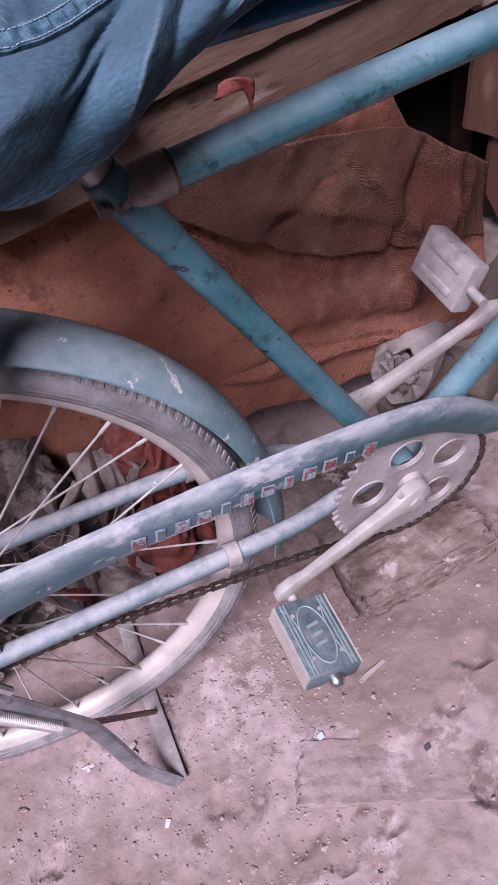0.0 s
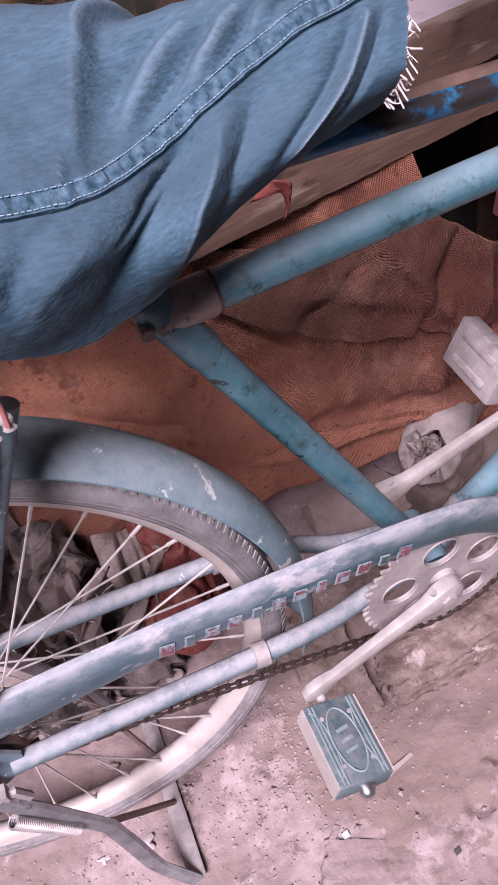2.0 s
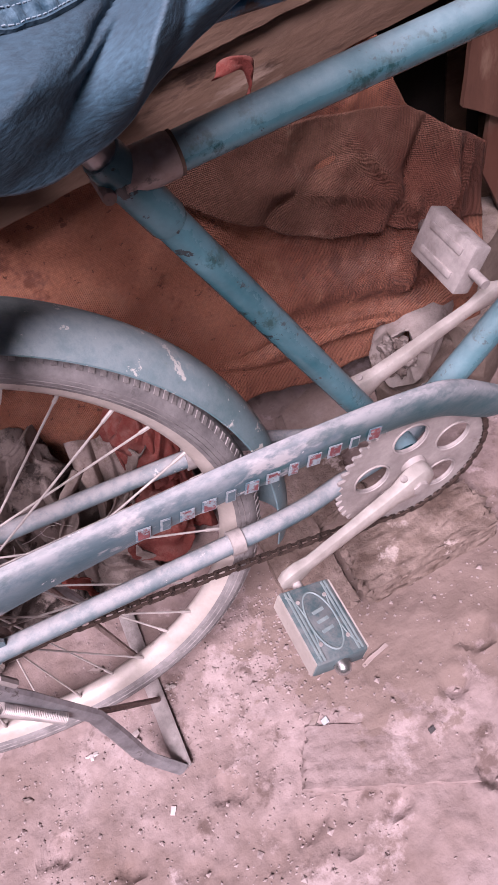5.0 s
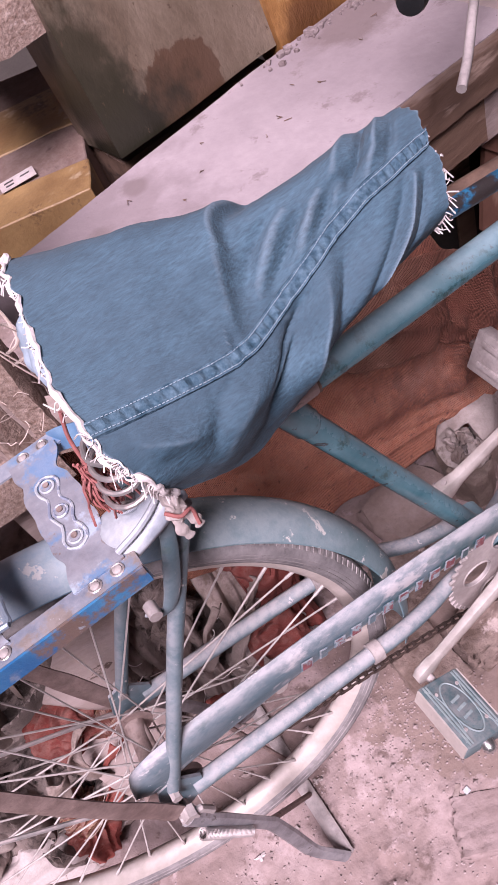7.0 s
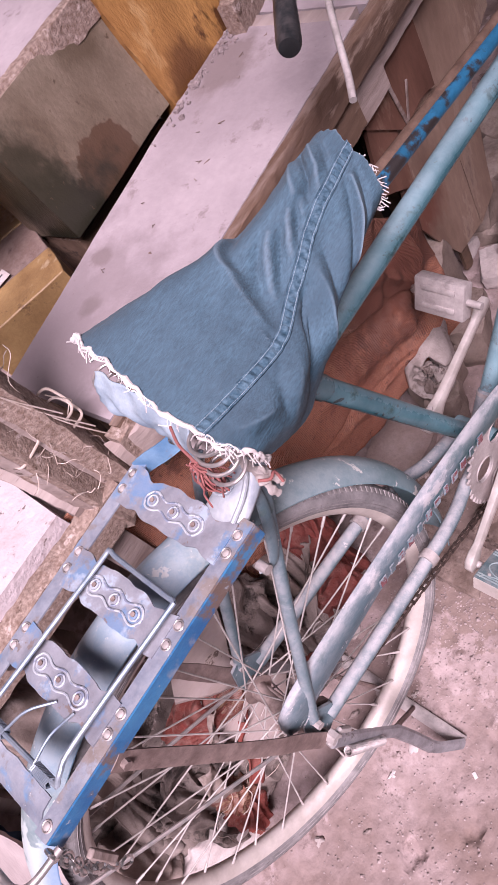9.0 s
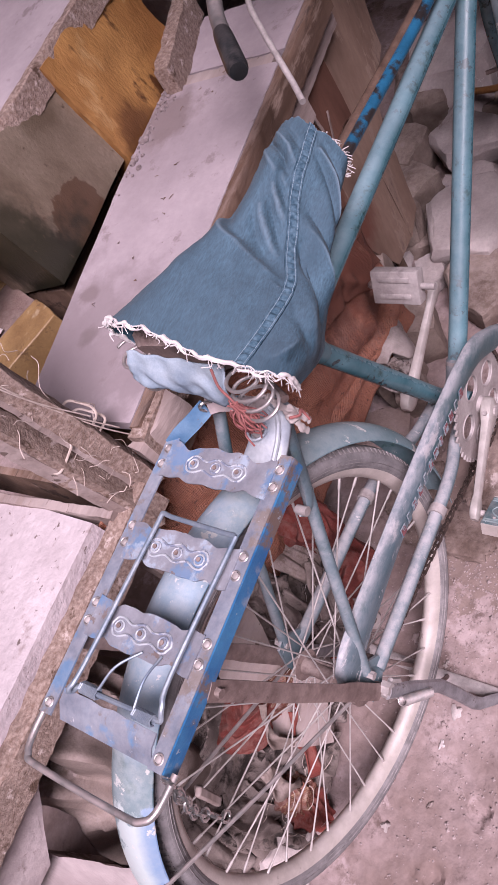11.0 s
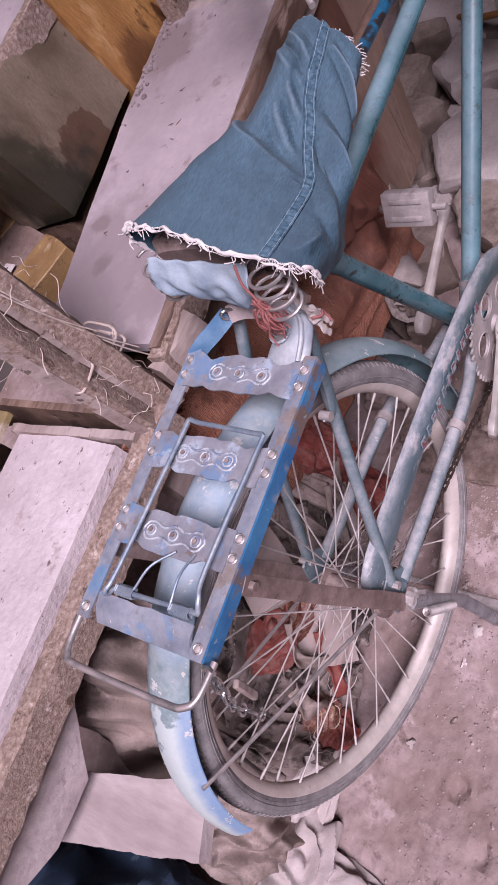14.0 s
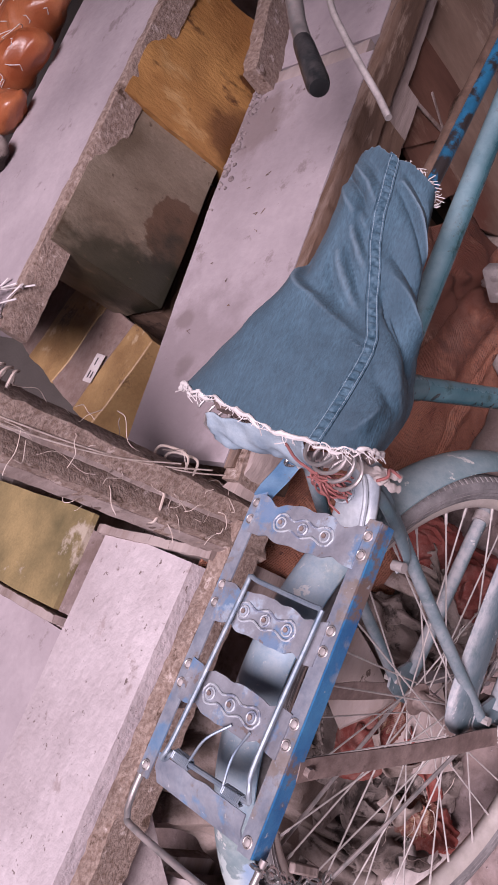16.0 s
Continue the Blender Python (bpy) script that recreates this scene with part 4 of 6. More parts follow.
part("lug_ring", tube([(0.158 + 0.011 * math.cos(a), -0.040 + 0.011 * math.sin(a), 0.7985) for a in [2 * math.pi * k / 18 for k in range(19)]], 0.0016, 6), PALEBLUE, lugp)
part("lug_rim", tube(curve([(0.132, -0.068, 0.790), (0.155, -0.067, 0.797), (0.175, -0.060, 0.803), (0.184, -0.046, 0.806)], 6), 0.0028, 8), PALEBLUE, lugp)
part("strap_clip", tube([V((0.176, 0.033, 0.802)) + 0.0075 * math.cos(a) * V((-0.8, 0.6, 0)) + 0.0125 * math.sin(a) * V((-0.35, 0, 0.94)) for a in [2 * math.pi * k / 20 for k in range(21)]], 0.0020, 8), CHROME, bike, "bent shiny clip on the strap")
hp = curve([(0.172, -0.060, 0.784), (0.164, -0.060, 0.754), (0.152, -0.059, 0.722), (0.141, -0.058, 0.696), (0.131, -0.057, 0.680), (0.122, -0.057, 0.680), (0.116, -0.057, 0.691)], 4)
hook = part("hook_bracket", tube(hp, [0.0055 + 0.0022 * math.sin(math.pi * min(1, k / 18)) for k in range(len(hp))], 10, flat=0.42, hint=V((0, 1, 0))), STAY, bike, "curled blue hook bracket on the seat stay")
part("hook_bolt", tube([(0.119, -0.064, 0.689), (0.119, -0.050, 0.689)], 0.006, 10), PALE, hook)
for s in (-1, 1):
    path_ = curve([(-0.097, s * 0.086, 0.768), (-0.088, s * 0.085, 0.73), (-0.060, s * 0.084, 0.60), (-0.036, s * 0.083, 0.50), (-0.020, s * 0.078, 0.43), (-0.008, s * 0.076, 0.374)], 4)
    st = part("rack_strut", tube(path_, [0.0115] * 13 + [0.013] * 3 + [0.0125] * 5, 10, flat=0.22, hint=V((0, 1, 0))), RUSTY, bike, "brown rusty flat-bar strut")
    part("strut_bolt", tube([(-0.094, s * 0.084, 0.757), (-0.094, s * 0.094, 0.757)], 0.005, 8), RUSTY, st)
    part("axle_nut", tube([(0.0, s * 0.076, 0.374), (0.0, s * 0.090, 0.374)], 0.0095, 6), PALE, bike)
    part("chain_puller", tube([(-0.012, s * 0.083, 0.374), (0.012, s * 0.083, 0.368), (0.018, s * 0.083, 0.345)], 0.005, 8), PALE, bike)

# rear stand
stand = part("rear_stand", tube([(0.088, -0.128, 0.012), (0.089, 0.0, 0.010), (0.092, 0.128, 0.012)], 0.011, 8, flat=0.35, hint=V((0, 0, 1))), PALE, bike, "flat-bar rear stand with return spring")
for s in (-1, 1):
    legp = [(-0.004, s * 0.086, 0.372), (0.015, s * 0.087, 0.316), (0.034, s * 0.089, 0.25), (0.047, s * 0.090, 0.205), (0.052, s * 0.098, 0.145), (0.055, s * 0.106, 0.075), (0.060, s * 0.110, 0.052), (0.086, s * 0.128, 0.012)]
    part("leg", tube(legp, 0.0108, 8, flat=0.5, hint=V((0, 1, 0))), STANDMAT, stand)
    part("brace", tube([(0.044, s * 0.088, 0.212), (0.090, s * 0.03, 0.014)], 0.004, 8), RUSTY, stand)
    n = 330
    a0, a1 = V((-0.006, s * 0.094, 0.335)), V((0.028, s * 0.096, 0.252))
    u, w = basis((a1 - a0).normalized())
    part("spring", tube([a0.lerp(a1, k / n) + 0.0066 * (math.cos(k * 0.70) * u + math.sin(k * 0.70) * w) for k in range(n)], 0.0012, 5), STEEL, stand)

# second bar over the top tube
ub = part("upper_bar", tube([(0.37, 0.0, 0.820), (0.75, 0.0, 0.786), (1.04, 0.0, 0.765)], 0.0085, 14), UPBAR, bike, "bright blue bar scraped to bare rust")
part("rust_strip", tube([(0.37, 0.008, 0.824), (0.75, 0.008, 0.790), (1.04, 0.008, 0.769)], 0.0080, 10), RUSTBROWN, ub)

# handlebar
bar = part("handlebar", tube(curve([(0.655, 0.188, 0.900), (0.72, 0.235, 0.905), (0.80, 0.262, 0.925), (0.92, 0.225, 0.945), (0.99, 0.11, 0.935), (1.03, 0.0, 0.925), (0.99, -0.11, 0.935), (0.95, -0.215, 0.945), (0.86, -0.28, 0.935), (0.78, -0.30, 0.92)], 6), 0.0112, 12), STEEL, bike, "dull steel swept-back handlebar")
g0, g1 = V((0.587, 0.132, 0.900)), V((0.668, 0.199, 0.902))
part("grip", tube([g0 - (g1 - g0) * 0.01, g0, g0.lerp(g1, 0.06), g0.lerp(g1, 0.12), g0.lerp(g1, 0.5), g0.lerp(g1, 0.9), g1], [0.007, 0.0118, 0.0140, 0.0145, 0.0140, 0.0130, 0.012], 18), BLACK, bar, "black rubber grip with rounded end")
part("brake_lever", tube(curve([(0.556, 0.040, 0.868), (0.585, 0.064, 0.873), (0.625, 0.100, 0.885), (0.665, 0.135, 0.893), (0.72, 0.18, 0.900), (0.80, 0.225, 0.912)], 6), [0.0042] * 31, 10), PALE, bar, "grey rod brake lever")
part("stem", tube([(1.03, 0, 0.925), (1.045, 0, 0.86), (1.05, 0, 0.83)], 0.012, 12), STEEL, bike)

# saddle, mostly under the denim
sad = []
for x, w, z in ((0.186, 0.078, 0.908), (0.198, 0.090, 0.914), (0.225, 0.085, 0.915), (0.28, 0.052, 0.905), (0.35, 0.030, 0.892), (0.42, 0.024, 0.888), (0.445, 0.015, 0.884)):
    sad.append([(x, 0.004 + 0.86 * w * math.cos(a), z - 0.012 + (0.010 if math.sin(a) > 0 else 0.028) * math.sin(a)) for a in [2 * math.pi * k / 20 for k in range(20)]])
part("saddle", loft(sad), RUSTY, bike, "brown leather saddle under a denim cover")
for y in (0.082, -0.066):
    n = 90
    sp = part("saddle_spring", tube([((0.186 if y > 0 else 0.176) + 0.017 * math.cos(k * 0.30) - (0.010 if y < 0 else 0.0) * (1 - k / n), y + 0.021 * math.sin(k * 0.30), 0.832 + 0.062 * k / n) for k in range(n)], 0.0020, 8), STEEL, bike, "loose coil spring under the saddle")
part("saddle_frame", tube([(0.19, 0.06, 0.815), (0.23, 0.0, 0.812), (0.19, -0.07, 0.815)], 0.005, 8), RUSTY, bike)
part("saddle_bracket", tube([(0.235, 0.0, 0.80), (0.30, 0.0, 0.845), (0.42, -0.01, 0.87)], 0.006, 8), RUSTY, bike)

# ---- denim leg over the saddle ----
cover = thing("denim_saddle_cover", (0.3, 0.0, 0.8), "cut-off blue denim trouser leg with frayed white hems over the saddle", "seat cover")
DROWS = [
    # far low, far, far top, crest, seam, near, low
    [(0.196, 0.078, 0.868), (0.194, 0.093, 0.913), (0.190, 0.080, 0.938), (0.180, 0.030, 0.945), (0.168, -0.080, 0.914), (0.180, -0.113, 0.880), (0.190, -0.097, 0.842)],
    [(0.235, 0.066, 0.868), (0.232, 0.080, 0.908), (0.226, 0.064, 0.934), (0.222, 0.014, 0.943), (0.224, -0.084, 0.897), (0.232, -0.108, 0.864), (0.242, -0.092, 0.817)],
    [(0.280, 0.045, 0.862), (0.278, 0.056, 0.898), (0.275, 0.042, 0.927), (0.272, 0.004, 0.936), (0.284, -0.080, 0.878), (0.284, -0.097, 0.848), (0.288, -0.080, 0.813)],
    [(0.325, 0.026, 0.858), (0.325, 0.034, 0.890), (0.324, 0.024, 0.914), (0.322, -0.006, 0.925), (0.334, -0.066, 0.882), (0.334, -0.085, 0.858), (0.332, -0.072, 0.833)],
    [(0.372, 0.018, 0.860), (0.374, 0.024, 0.888), (0.374, 0.014, 0.910), (0.374, -0.012, 0.920), (0.386, -0.051, 0.891), (0.382, -0.076, 0.870), (0.376, -0.066, 0.849)],
    [(0.420, 0.016, 0.864), (0.424, 0.022, 0.890), (0.428, 0.010, 0.913), (0.430, -0.016, 0.922), (0.432, -0.048, 0.898), (0.426, -0.068, 0.876), (0.418, -0.060, 0.855)],
    [(0.452, 0.014, 0.864), (0.462, 0.020, 0.890), (0.468, 0.010, 0.911), (0.470, -0.014, 0.918), (0.464, -0.046, 0.900), (0.450, -0.066, 0.878), (0.438, -0.058, 0.858)],
]
NU, NW = 42, 28
cols = [curve([row[i] for row in DROWS], NU) for i in range(7)]


def away(u, w, line):
    """Signed distance in metres from a fold line in the cloth's own (u, w), and how far along it lies (0 to 1)."""
    best, n = (9.0, 0.0), len(line) - 1
    for k in range(n):
        ax, ay, bx, by = line[k][0] * 0.29, line[k][1] * 0.24, line[k + 1][0] * 0.29, line[k + 1][1] * 0.24
        dx, dy, px, py = bx - ax, by - ay, u * 0.29 - ax, w * 0.24 - ay
        t = (px * dx + py * dy) / (dx * dx + dy * dy)
        tc = max(0.0, min(1.0, t))
        d = math.hypot(px - tc * dx, py - tc * dy)
        if d < abs(best[0]):
            best = (math.copysign(d, dx * py - dy * px), (k + tc) / n)
    return best


# line, height, width, share of the height on the other flank
CREASES = [
    (((0.88, 0.36), (0.79, 0.53), (0.73, 0.58)), -0.0075, 0.0035), (((0.92, 0.40), (0.83, 0.54), (0.76, 0.60)), 0.0050, 0.0045), (((0.83, 0.36), (0.74, 0.52), (0.69, 0.58)), 0.0050, 0.0050),
    (((0.96, 0.42), (0.90, 0.52), (0.84, 0.58)), -0.0035, 0.0035), (((0.63, 0.555), (0.55, 0.585), (0.46, 0.615)), -0.0060, 0.0030), (((0.60, 0.535), (0.52, 0.57), (0.43, 0.605)), 0.0045, 0.0035),
    (((0.68, 0.55), (0.62, 0.58), (0.55, 0.61)), 0.0045, 0.0035), (((0.58, 0.52), (0.49, 0.555), (0.41, 0.60)), -0.0045, 0.0032), (((0.72, 0.55), (0.66, 0.585), (0.60, 0.61)), -0.0050, 0.0030),
    (((0.87, 0.67), (0.79, 0.77), (0.69, 0.87), (0.66, 0.93)), 0.0070, 0.0052), (((0.83, 0.67), (0.75, 0.77), (0.65, 0.87)), -0.0060, 0.0060), (((0.92, 0.68), (0.85, 0.78), (0.77, 0.90)), -0.0040, 0.0050),
    (((0.46, 0.69), (0.38, 0.78), (0.27, 0.92)), -0.0170, 0.0130), (((0.55, 0.68), (0.47, 0.80), (0.40, 0.95)), 0.0080, 0.0090), (((0.62, 0.68), (0.56, 0.78), (0.52, 0.92)), -0.0060, 0.0070),
    (((0.30, 0.70), (0.22, 0.80), (0.12, 0.92)), 0.0060, 0.0110), (((0.05, 0.72), (0.15, 0.77)), 0.0065, 0.0110), (((0.22, 0.70), (0.14, 0.86)), -0.0050, 0.0070), (((0.50, 0.665), (0.40, 0.70), (0.33, 0.75)), -0.0055, 0.0040),
]
STEP = ((0.56, 0.30), (0.535, 0.37), (0.44, 0.53), (0.33, 0.615))


def seam_w(u):
    return 0.672 - 0.075 * u


grid = []
for j in range(len(cols[0])):
    ring = curve([c[j] for c in cols], NW)
    out = []
    for i, p in enumerate(ring):
        u, w = j / (len(cols[0]) - 1), i / (len(ring) - 1)
        q = V(p)
        dirn = V((0, q.y + 0.012, q.z - 0.85)).normalized()
        d = 0.0030 * noise.noise(q * 18) + 0.0012 * noise.noise(q * 48) + 0.0005 * noise.noise(q * 130)
        for line, high, wide in CREASES:
            s, along = away(u, w, line)
            if abs(s) < wide * 3.5:
                d += high * math.exp(-(abs(s) / wide) ** 1.5) * math.sin(math.pi * (0.12 + 0.80 * along)) ** 0.7
        s, along = away(u, w, STEP)
        ends = math.sin(math.pi * (0.05 + 0.93 * along)) ** 0.6
        if s > 0:
            d += 0.0050 * math.exp(-s / 0.014) * ends
        else:
            d += (0.0050 - 0.0155 * (1 - math.exp((s / 0.0042) * abs(s / 0.0042)))) * ends * math.exp(s / 0.022)
        q += dirn * d
        # the cut ends are uneven
        q.x += (0.006 * noise.noise(V((w * 9, 3, 0))) + 0.003 * noise.noise(V((w * 40, 1, 0)))) * math.exp(-min(u, 1 - u) / 0.03)
        out.append(q)
    grid.append(out)
leg = part("leg_panel", loft(grid, closed=False), DENIM, cover)
sol = leg.modifiers.new("thickness", "SOLIDIFY")
sol.thickness, sol.offset = 0.002, -1


def over(j, i, lift):
    """A place on the cloth, lifted off it; i may fall between two columns."""
    j, i = max(0, min(len(grid) - 1, j)), max(1, min(len(grid[0]) - 2.001, i))
    k = int(i)
    p = grid[j][k].lerp(grid[j][k + 1], i - k)
    a, b = grid[min(j + 1, len(grid) - 1)][k] - grid[max(j - 1, 0)][k], grid[j][k + 1] - grid[j][k - 1]
    n = b.cross(a).normalized()
    if n.dot(p - V((p.x, -0.012, 0.85))) < 0:
        n = -n
    return p + n * lift


def seam_i(j):
    return seam_w(j / (len(grid) - 1)) * (len(grid[0]) - 1)


rows = []
for j in range(len(grid)):
    si = seam_i(j)
    c = over(j, si, 0.0)
    dl = (over(j, si - 1.5, 0.0) - c).normalized() * 0.0062
    dr = (over(j, si + 1.5, 0.0) - c).normalized() * 0.0062
    k = 0.0013 * math.sin(j * 0.95) + 0.0010 * noise.noise(V((j * 0.45, 0, 0)))
    up = over(j, si, 0.001) - c
    up.normalize()
    rows.append([c + dl + up * 0.0002, c + dl * 0.92 + up * 0.0026, c + dl * 0.62 + up * 0.0024, c + dl * 0.3 + up * (0.0030 + k), c + dr * 0.3 + up * (0.0030 + k), c + dr * 0.62 + up * 0.0024, c + dr * 0.92 + up * 0.0026, c + dr + up * 0.0002])
seam = part("seam", loft(rows, closed=False), SEAMDENIM, cover, "puckered felled side seam")
for side in (-0.0042, 0.0042):
    bm = bmesh.new()
    for j in range(0, len(grid) - 2, 2):
        c0, c1 = over(j, seam_i(j), 0.0030), over(j + 2, seam_i(j + 2), 0.0030)
        dd = (over(j, seam_i(j) + 1.5, 0) - over(j, seam_i(j), 0)).normalized() * side
        tube([c0.lerp(c1, 0.12) + dd, c0.lerp(c1, 0.78) + dd], 0.00038, 5, bm)
    tagged(part("stitching", bm, STITCH, seam, "pale double stitching"), kind="stuff")
random.seed(5)
last = len(grid[0]) - 1
for hem_j, sgn in ((0, -1), (len(grid) - 1, 1)):
    if sgn < 0:
        # clumps of white fluff of uneven thickness
        bm = bmesh.new()
        pts = [over(hem_j, i, 0.0005) + 0.0030 * noise.noise_vector(grid[0][i] * 110) for i in range(1, last)]
        tube(pts, [max(0.0006, 0.0016 + 0.0030 * noise.noise(p * 85)) for p in pts], 7, bm)
        tube([p + 0.004 * noise.noise_vector(p * 70 + V((9, 0, 0))) + V((-0.002, 0, -0.002)) for p in pts], [max(0.0004, 0.0010 + 0.0024 * noise.noise(p * 70 + V((4, 0, 0)))) for p in pts], 6, bm)
        part("hem", bm, FRAY, cover, "white frayed hem")
    bm = bmesh.new()
    for i in range(30 if sgn > 0 else 120):
        p = over(hem_j, random.randint(int(last * 0.60) if sgn > 0 else int(last * 0.18), last - 2), 0.0005)
        ln = random.uniform(0.002, 0.009) * (1.6 if sgn < 0 and random.random() < 0.12 else 1)
        d = V((sgn * random.uniform(0.2, 1), random.uniform(-0.7, 0.7), random.uniform(-1.1, 0.3))).normalized() * ln
        curl = V((0, random.uniform(-1, 1), random.uniform(-1, 1))) * ln * 0.4
        tube(curve([p, p + d * 0.5 + curl, p + d - curl * 0.5 + V((0, 0, -ln * 0.3))], 3), random.uniform(0.0003, 0.0007), 4, bm)
    tagged(part("fringe", bm, FRAY, cover, "loose white threads"), kind="stuff")
# the inner lining that hangs below the back hem
rows = []
for k in range(41):
    u = k / 40
    y = 0.078 - 0.122 * u
    zt = 0.902 - 0.012 * u
    drop = 0.030 + 0.024 * math.sin(math.pi * min(1, u * 0.85)) + 0.003 * math.sin(u * 17) + 0.004 * noise.noise(V((u * 14, 0, 0)))
    row = []
    for q in range(15):
        v = q / 14
        x = 0.178 - 0.016 * math.sin(v * 2.2) + 0.0035 * math.sin(u * 9 + v * 4) * v + 0.0008 * math.sin(u * 27 - v * 6) + 0.004 * noise.noise(V((u * 6, v * 4, 3)))
        row.append((x, y, zt - drop * v))
    rows.append(row)
lin = part("lining", loft(rows, closed=False), PALEDENIM, cover, "pale inside of the denim")
sol = lin.modifiers.new("thickness", "SOLIDIFY")
sol.thickness = 0.0015
ty = part("tie", tube(curve([(0.162, -0.052, 0.912), (0.156, -0.050, 0.890), (0.154, -0.054, 0.87), (0.152, -0.054, 0.845)], 6), 0.0014, 8), PINKSTRING, cover, "faded red string tie")
bm = bmesh.new()
for i in range(36):
    a = V((0.152, -0.054, 0.862)) + V((random.uniform(-1, 1) * 0.005, random.uniform(-1, 1) * 0.008, random.uniform(-1, 1) * 0.01))
    p = [a]
    for k in range(4):
        p.append(p[-1] + V((random.uniform(-1, 1) * 0.005, random.uniform(-1, 1) * 0.006, -random.uniform(0.006, 0.014))))
    tube(curve(p, 4), 0.0010, 5, bm)
tagged(part("string_tuft", bm, PINKSTRING, ty), kind="stuff")

# a knotted strip of pale cloth and red thread tied to the hook
knot = thing("knotted_cloth_strip", (0.19, -0.092, 0.80), "dirty white knotted cloth strip tied under the saddle", "rag")
bm = bmesh.new()
bmesh.ops.create_icosphere(bm, subdivisions=5, radius=1.0, matrix=Matrix.Translation((0.185, -0.092, 0.808)) @ Matrix.Diagonal((0.008, 0.007, 0.011, 1)))
for v in bm.verts:
    p = v.co.copy()
    v.co += 0.007 * noise.noise_vector(p * 80) + 0.003 * noise.noise_vector(p * 190)
part("knot", bm, FRAYRAG, knot)
for pts in (((0.186, -0.092, 0.803), (0.192, -0.096, 0.792), (0.193, -0.097, 0.781)), ((0.184, -0.094, 0.803), (0.180, -0.097, 0.792), (0.183, -0.098, 0.778)), ((0.185, -0.092, 0.812), (0.182, -0.090, 0.830), (0.181, -0.086, 0.850))):
    part("tail", tube(curve(pts, 6), [0.0040 + 0.002 * noise.noise(V((k * 0.6, pts[0][0] * 90, 0))) for k in range(13)], 8, flat=0.4, hint=V((0, 1, 0))), FRAYRAG, knot)
part("red_thread", tube(curve([(0.177, -0.096, 0.815), (0.185, -0.101, 0.808), (0.194, -0.096, 0.802), (0.193, -0.099, 0.786)], 6), 0.0016, 7), PINKSTRING, knot, "faded red thread round the knot")
knot.matrix_basis = Matrix.Translation((-0.002, 0.020, -0.011)) @ knot.matrix_basis

# ---- stored furniture behind the bicycle ----
def rough_bar(p0, p1, w, h, mat, name, parent, label="", seed=0.0, amp=0.0016):
    """A bar from p0 to p1 (middle of its top face), w wide and h high, with worn edges."""
    p0, p1 = V(p0), V(p1)
    d = (p1 - p0).normalized()
    side = V((-d.y, d.x, 0)).normalized()
    up = d.cross(side) * -1
    if up.z < 0:
        up = -up
    n = max(6, int((p1 - p0).length / 0.012))
    prof = [(-0.5, 0), (-0.42, 0.035), (0.42, 0.035), (0.5, 0), (0.5, -0.5), (0.5, -0.95), (-0.5, -0.95), (-0.5, -0.5)]
    rings = []
    for k in range(n + 1):
        c = p0.lerp(p1, k / n)
        ring = []
        for a, b in prof:
            q = c + side * a * w + up * b * h
            ring.append(q + amp * noise.noise_vector(q * 55 + V((seed, 0, 0))) + amp * 0.6 * noise.noise_vector(q * 160 + V((seed, 0, 0))))
        rings.append(ring)
    return part(name, loft(rings), mat, parent, label)


bench = thing("storage_bench", (0.55, 0.36, 0.0), "old wooden bench with a thickly dusted whitish top", "bench")
rot = 5.5


def bench_at(u, v, z):
    """A place on the bench: u along it, v across it from the near edge."""
    a = radians(rot)
    return V((0.172 + u * math.cos(a) - v * math.sin(a), 0.204 + u * math.sin(a) + v * math.cos(a), z))


bm = bmesh.new()
nu, nv = 70, 26
rows = []
for i in range(nu + 1):
    u = 0.668 * i / nu
    depth = 0.225 + 0.030 * min(1, u / 0.45)
    rows.append([bench_at(u, 0.012 + (depth - 0.012) * k / nv, 0.727) for k in range(nv + 1)])
for r in rows:
    for p in r:
        p.z += 0.0012 * noise.noise(p * 9) + 0.0008 * noise.noise(p * 40)
top = part("top_board", loft(rows, closed=False), BOARD, bench, "dust-covered white board")
sol = top.modifiers.new("thickness", "SOLIDIFY")
sol.thickness, sol.offset = 0.018, -1
top.modifiers.new("crisp", "EDGE_SPLIT").split_angle = radians(38)
rough_bar(bench_at(-0.005, 0.002, 0.7255), bench_at(0.86, 0.002, 0.7255), 0.018, 0.055, WOOD, "front_edge", bench, "splintered brown front edge", 3)
rough_bar(bench_at(-0.02, -0.004, 0.722), bench_at(0.18, -0.006, 0.722), 0.026, 0.05, CHIP, "edge_strip", bench, "flaking chipboard strip", 8, 0.003)
rough_bar(bench_at(0.0, 0.012, 0.672), bench_at(0.60, 0.012, 0.672), 0.014, 0.072, WOOD, "apron", bench, "dry brown apron board", 5)
rough_bar(bench_at(0.56, 0.020, 0.676), bench_at(0.88, 0.020, 0.676), 0.014, 0.05, PALEWOOD, "apron", bench, "greyed apron board", 6)
# unseen panel, added so the space behind the sack stays black
part("back_panel", box((0.60, 0.015, 0.66), (0.69, 0.512, 0.36), (0, 0, rot)), GAPBLACK, bench)
for u, v in ((0.03, 0.125), (0.03, 0.21), (0.84, 0.125), (0.84, 0.22)):
    part("leg", box((0.04, 0.04, 0.70), tuple(bench_at(u, v, 0.352)), (0, 0, rot)), WOOD, bench)
rough_bar(bench_at(0.685, 0.03, 0.722), bench_at(0.685, 0.24, 0.722), 0.03, 0.03, PALEWOOD, "cross_rail", bench, "grey cross rail", 7)
rough_bar(bench_at(0.79, 0.02, 0.718), bench_at(0.79, 0.25, 0.718), 0.16, 0.016, BOARD, "top_board", bench, "second dusted board", 9, 0.001)
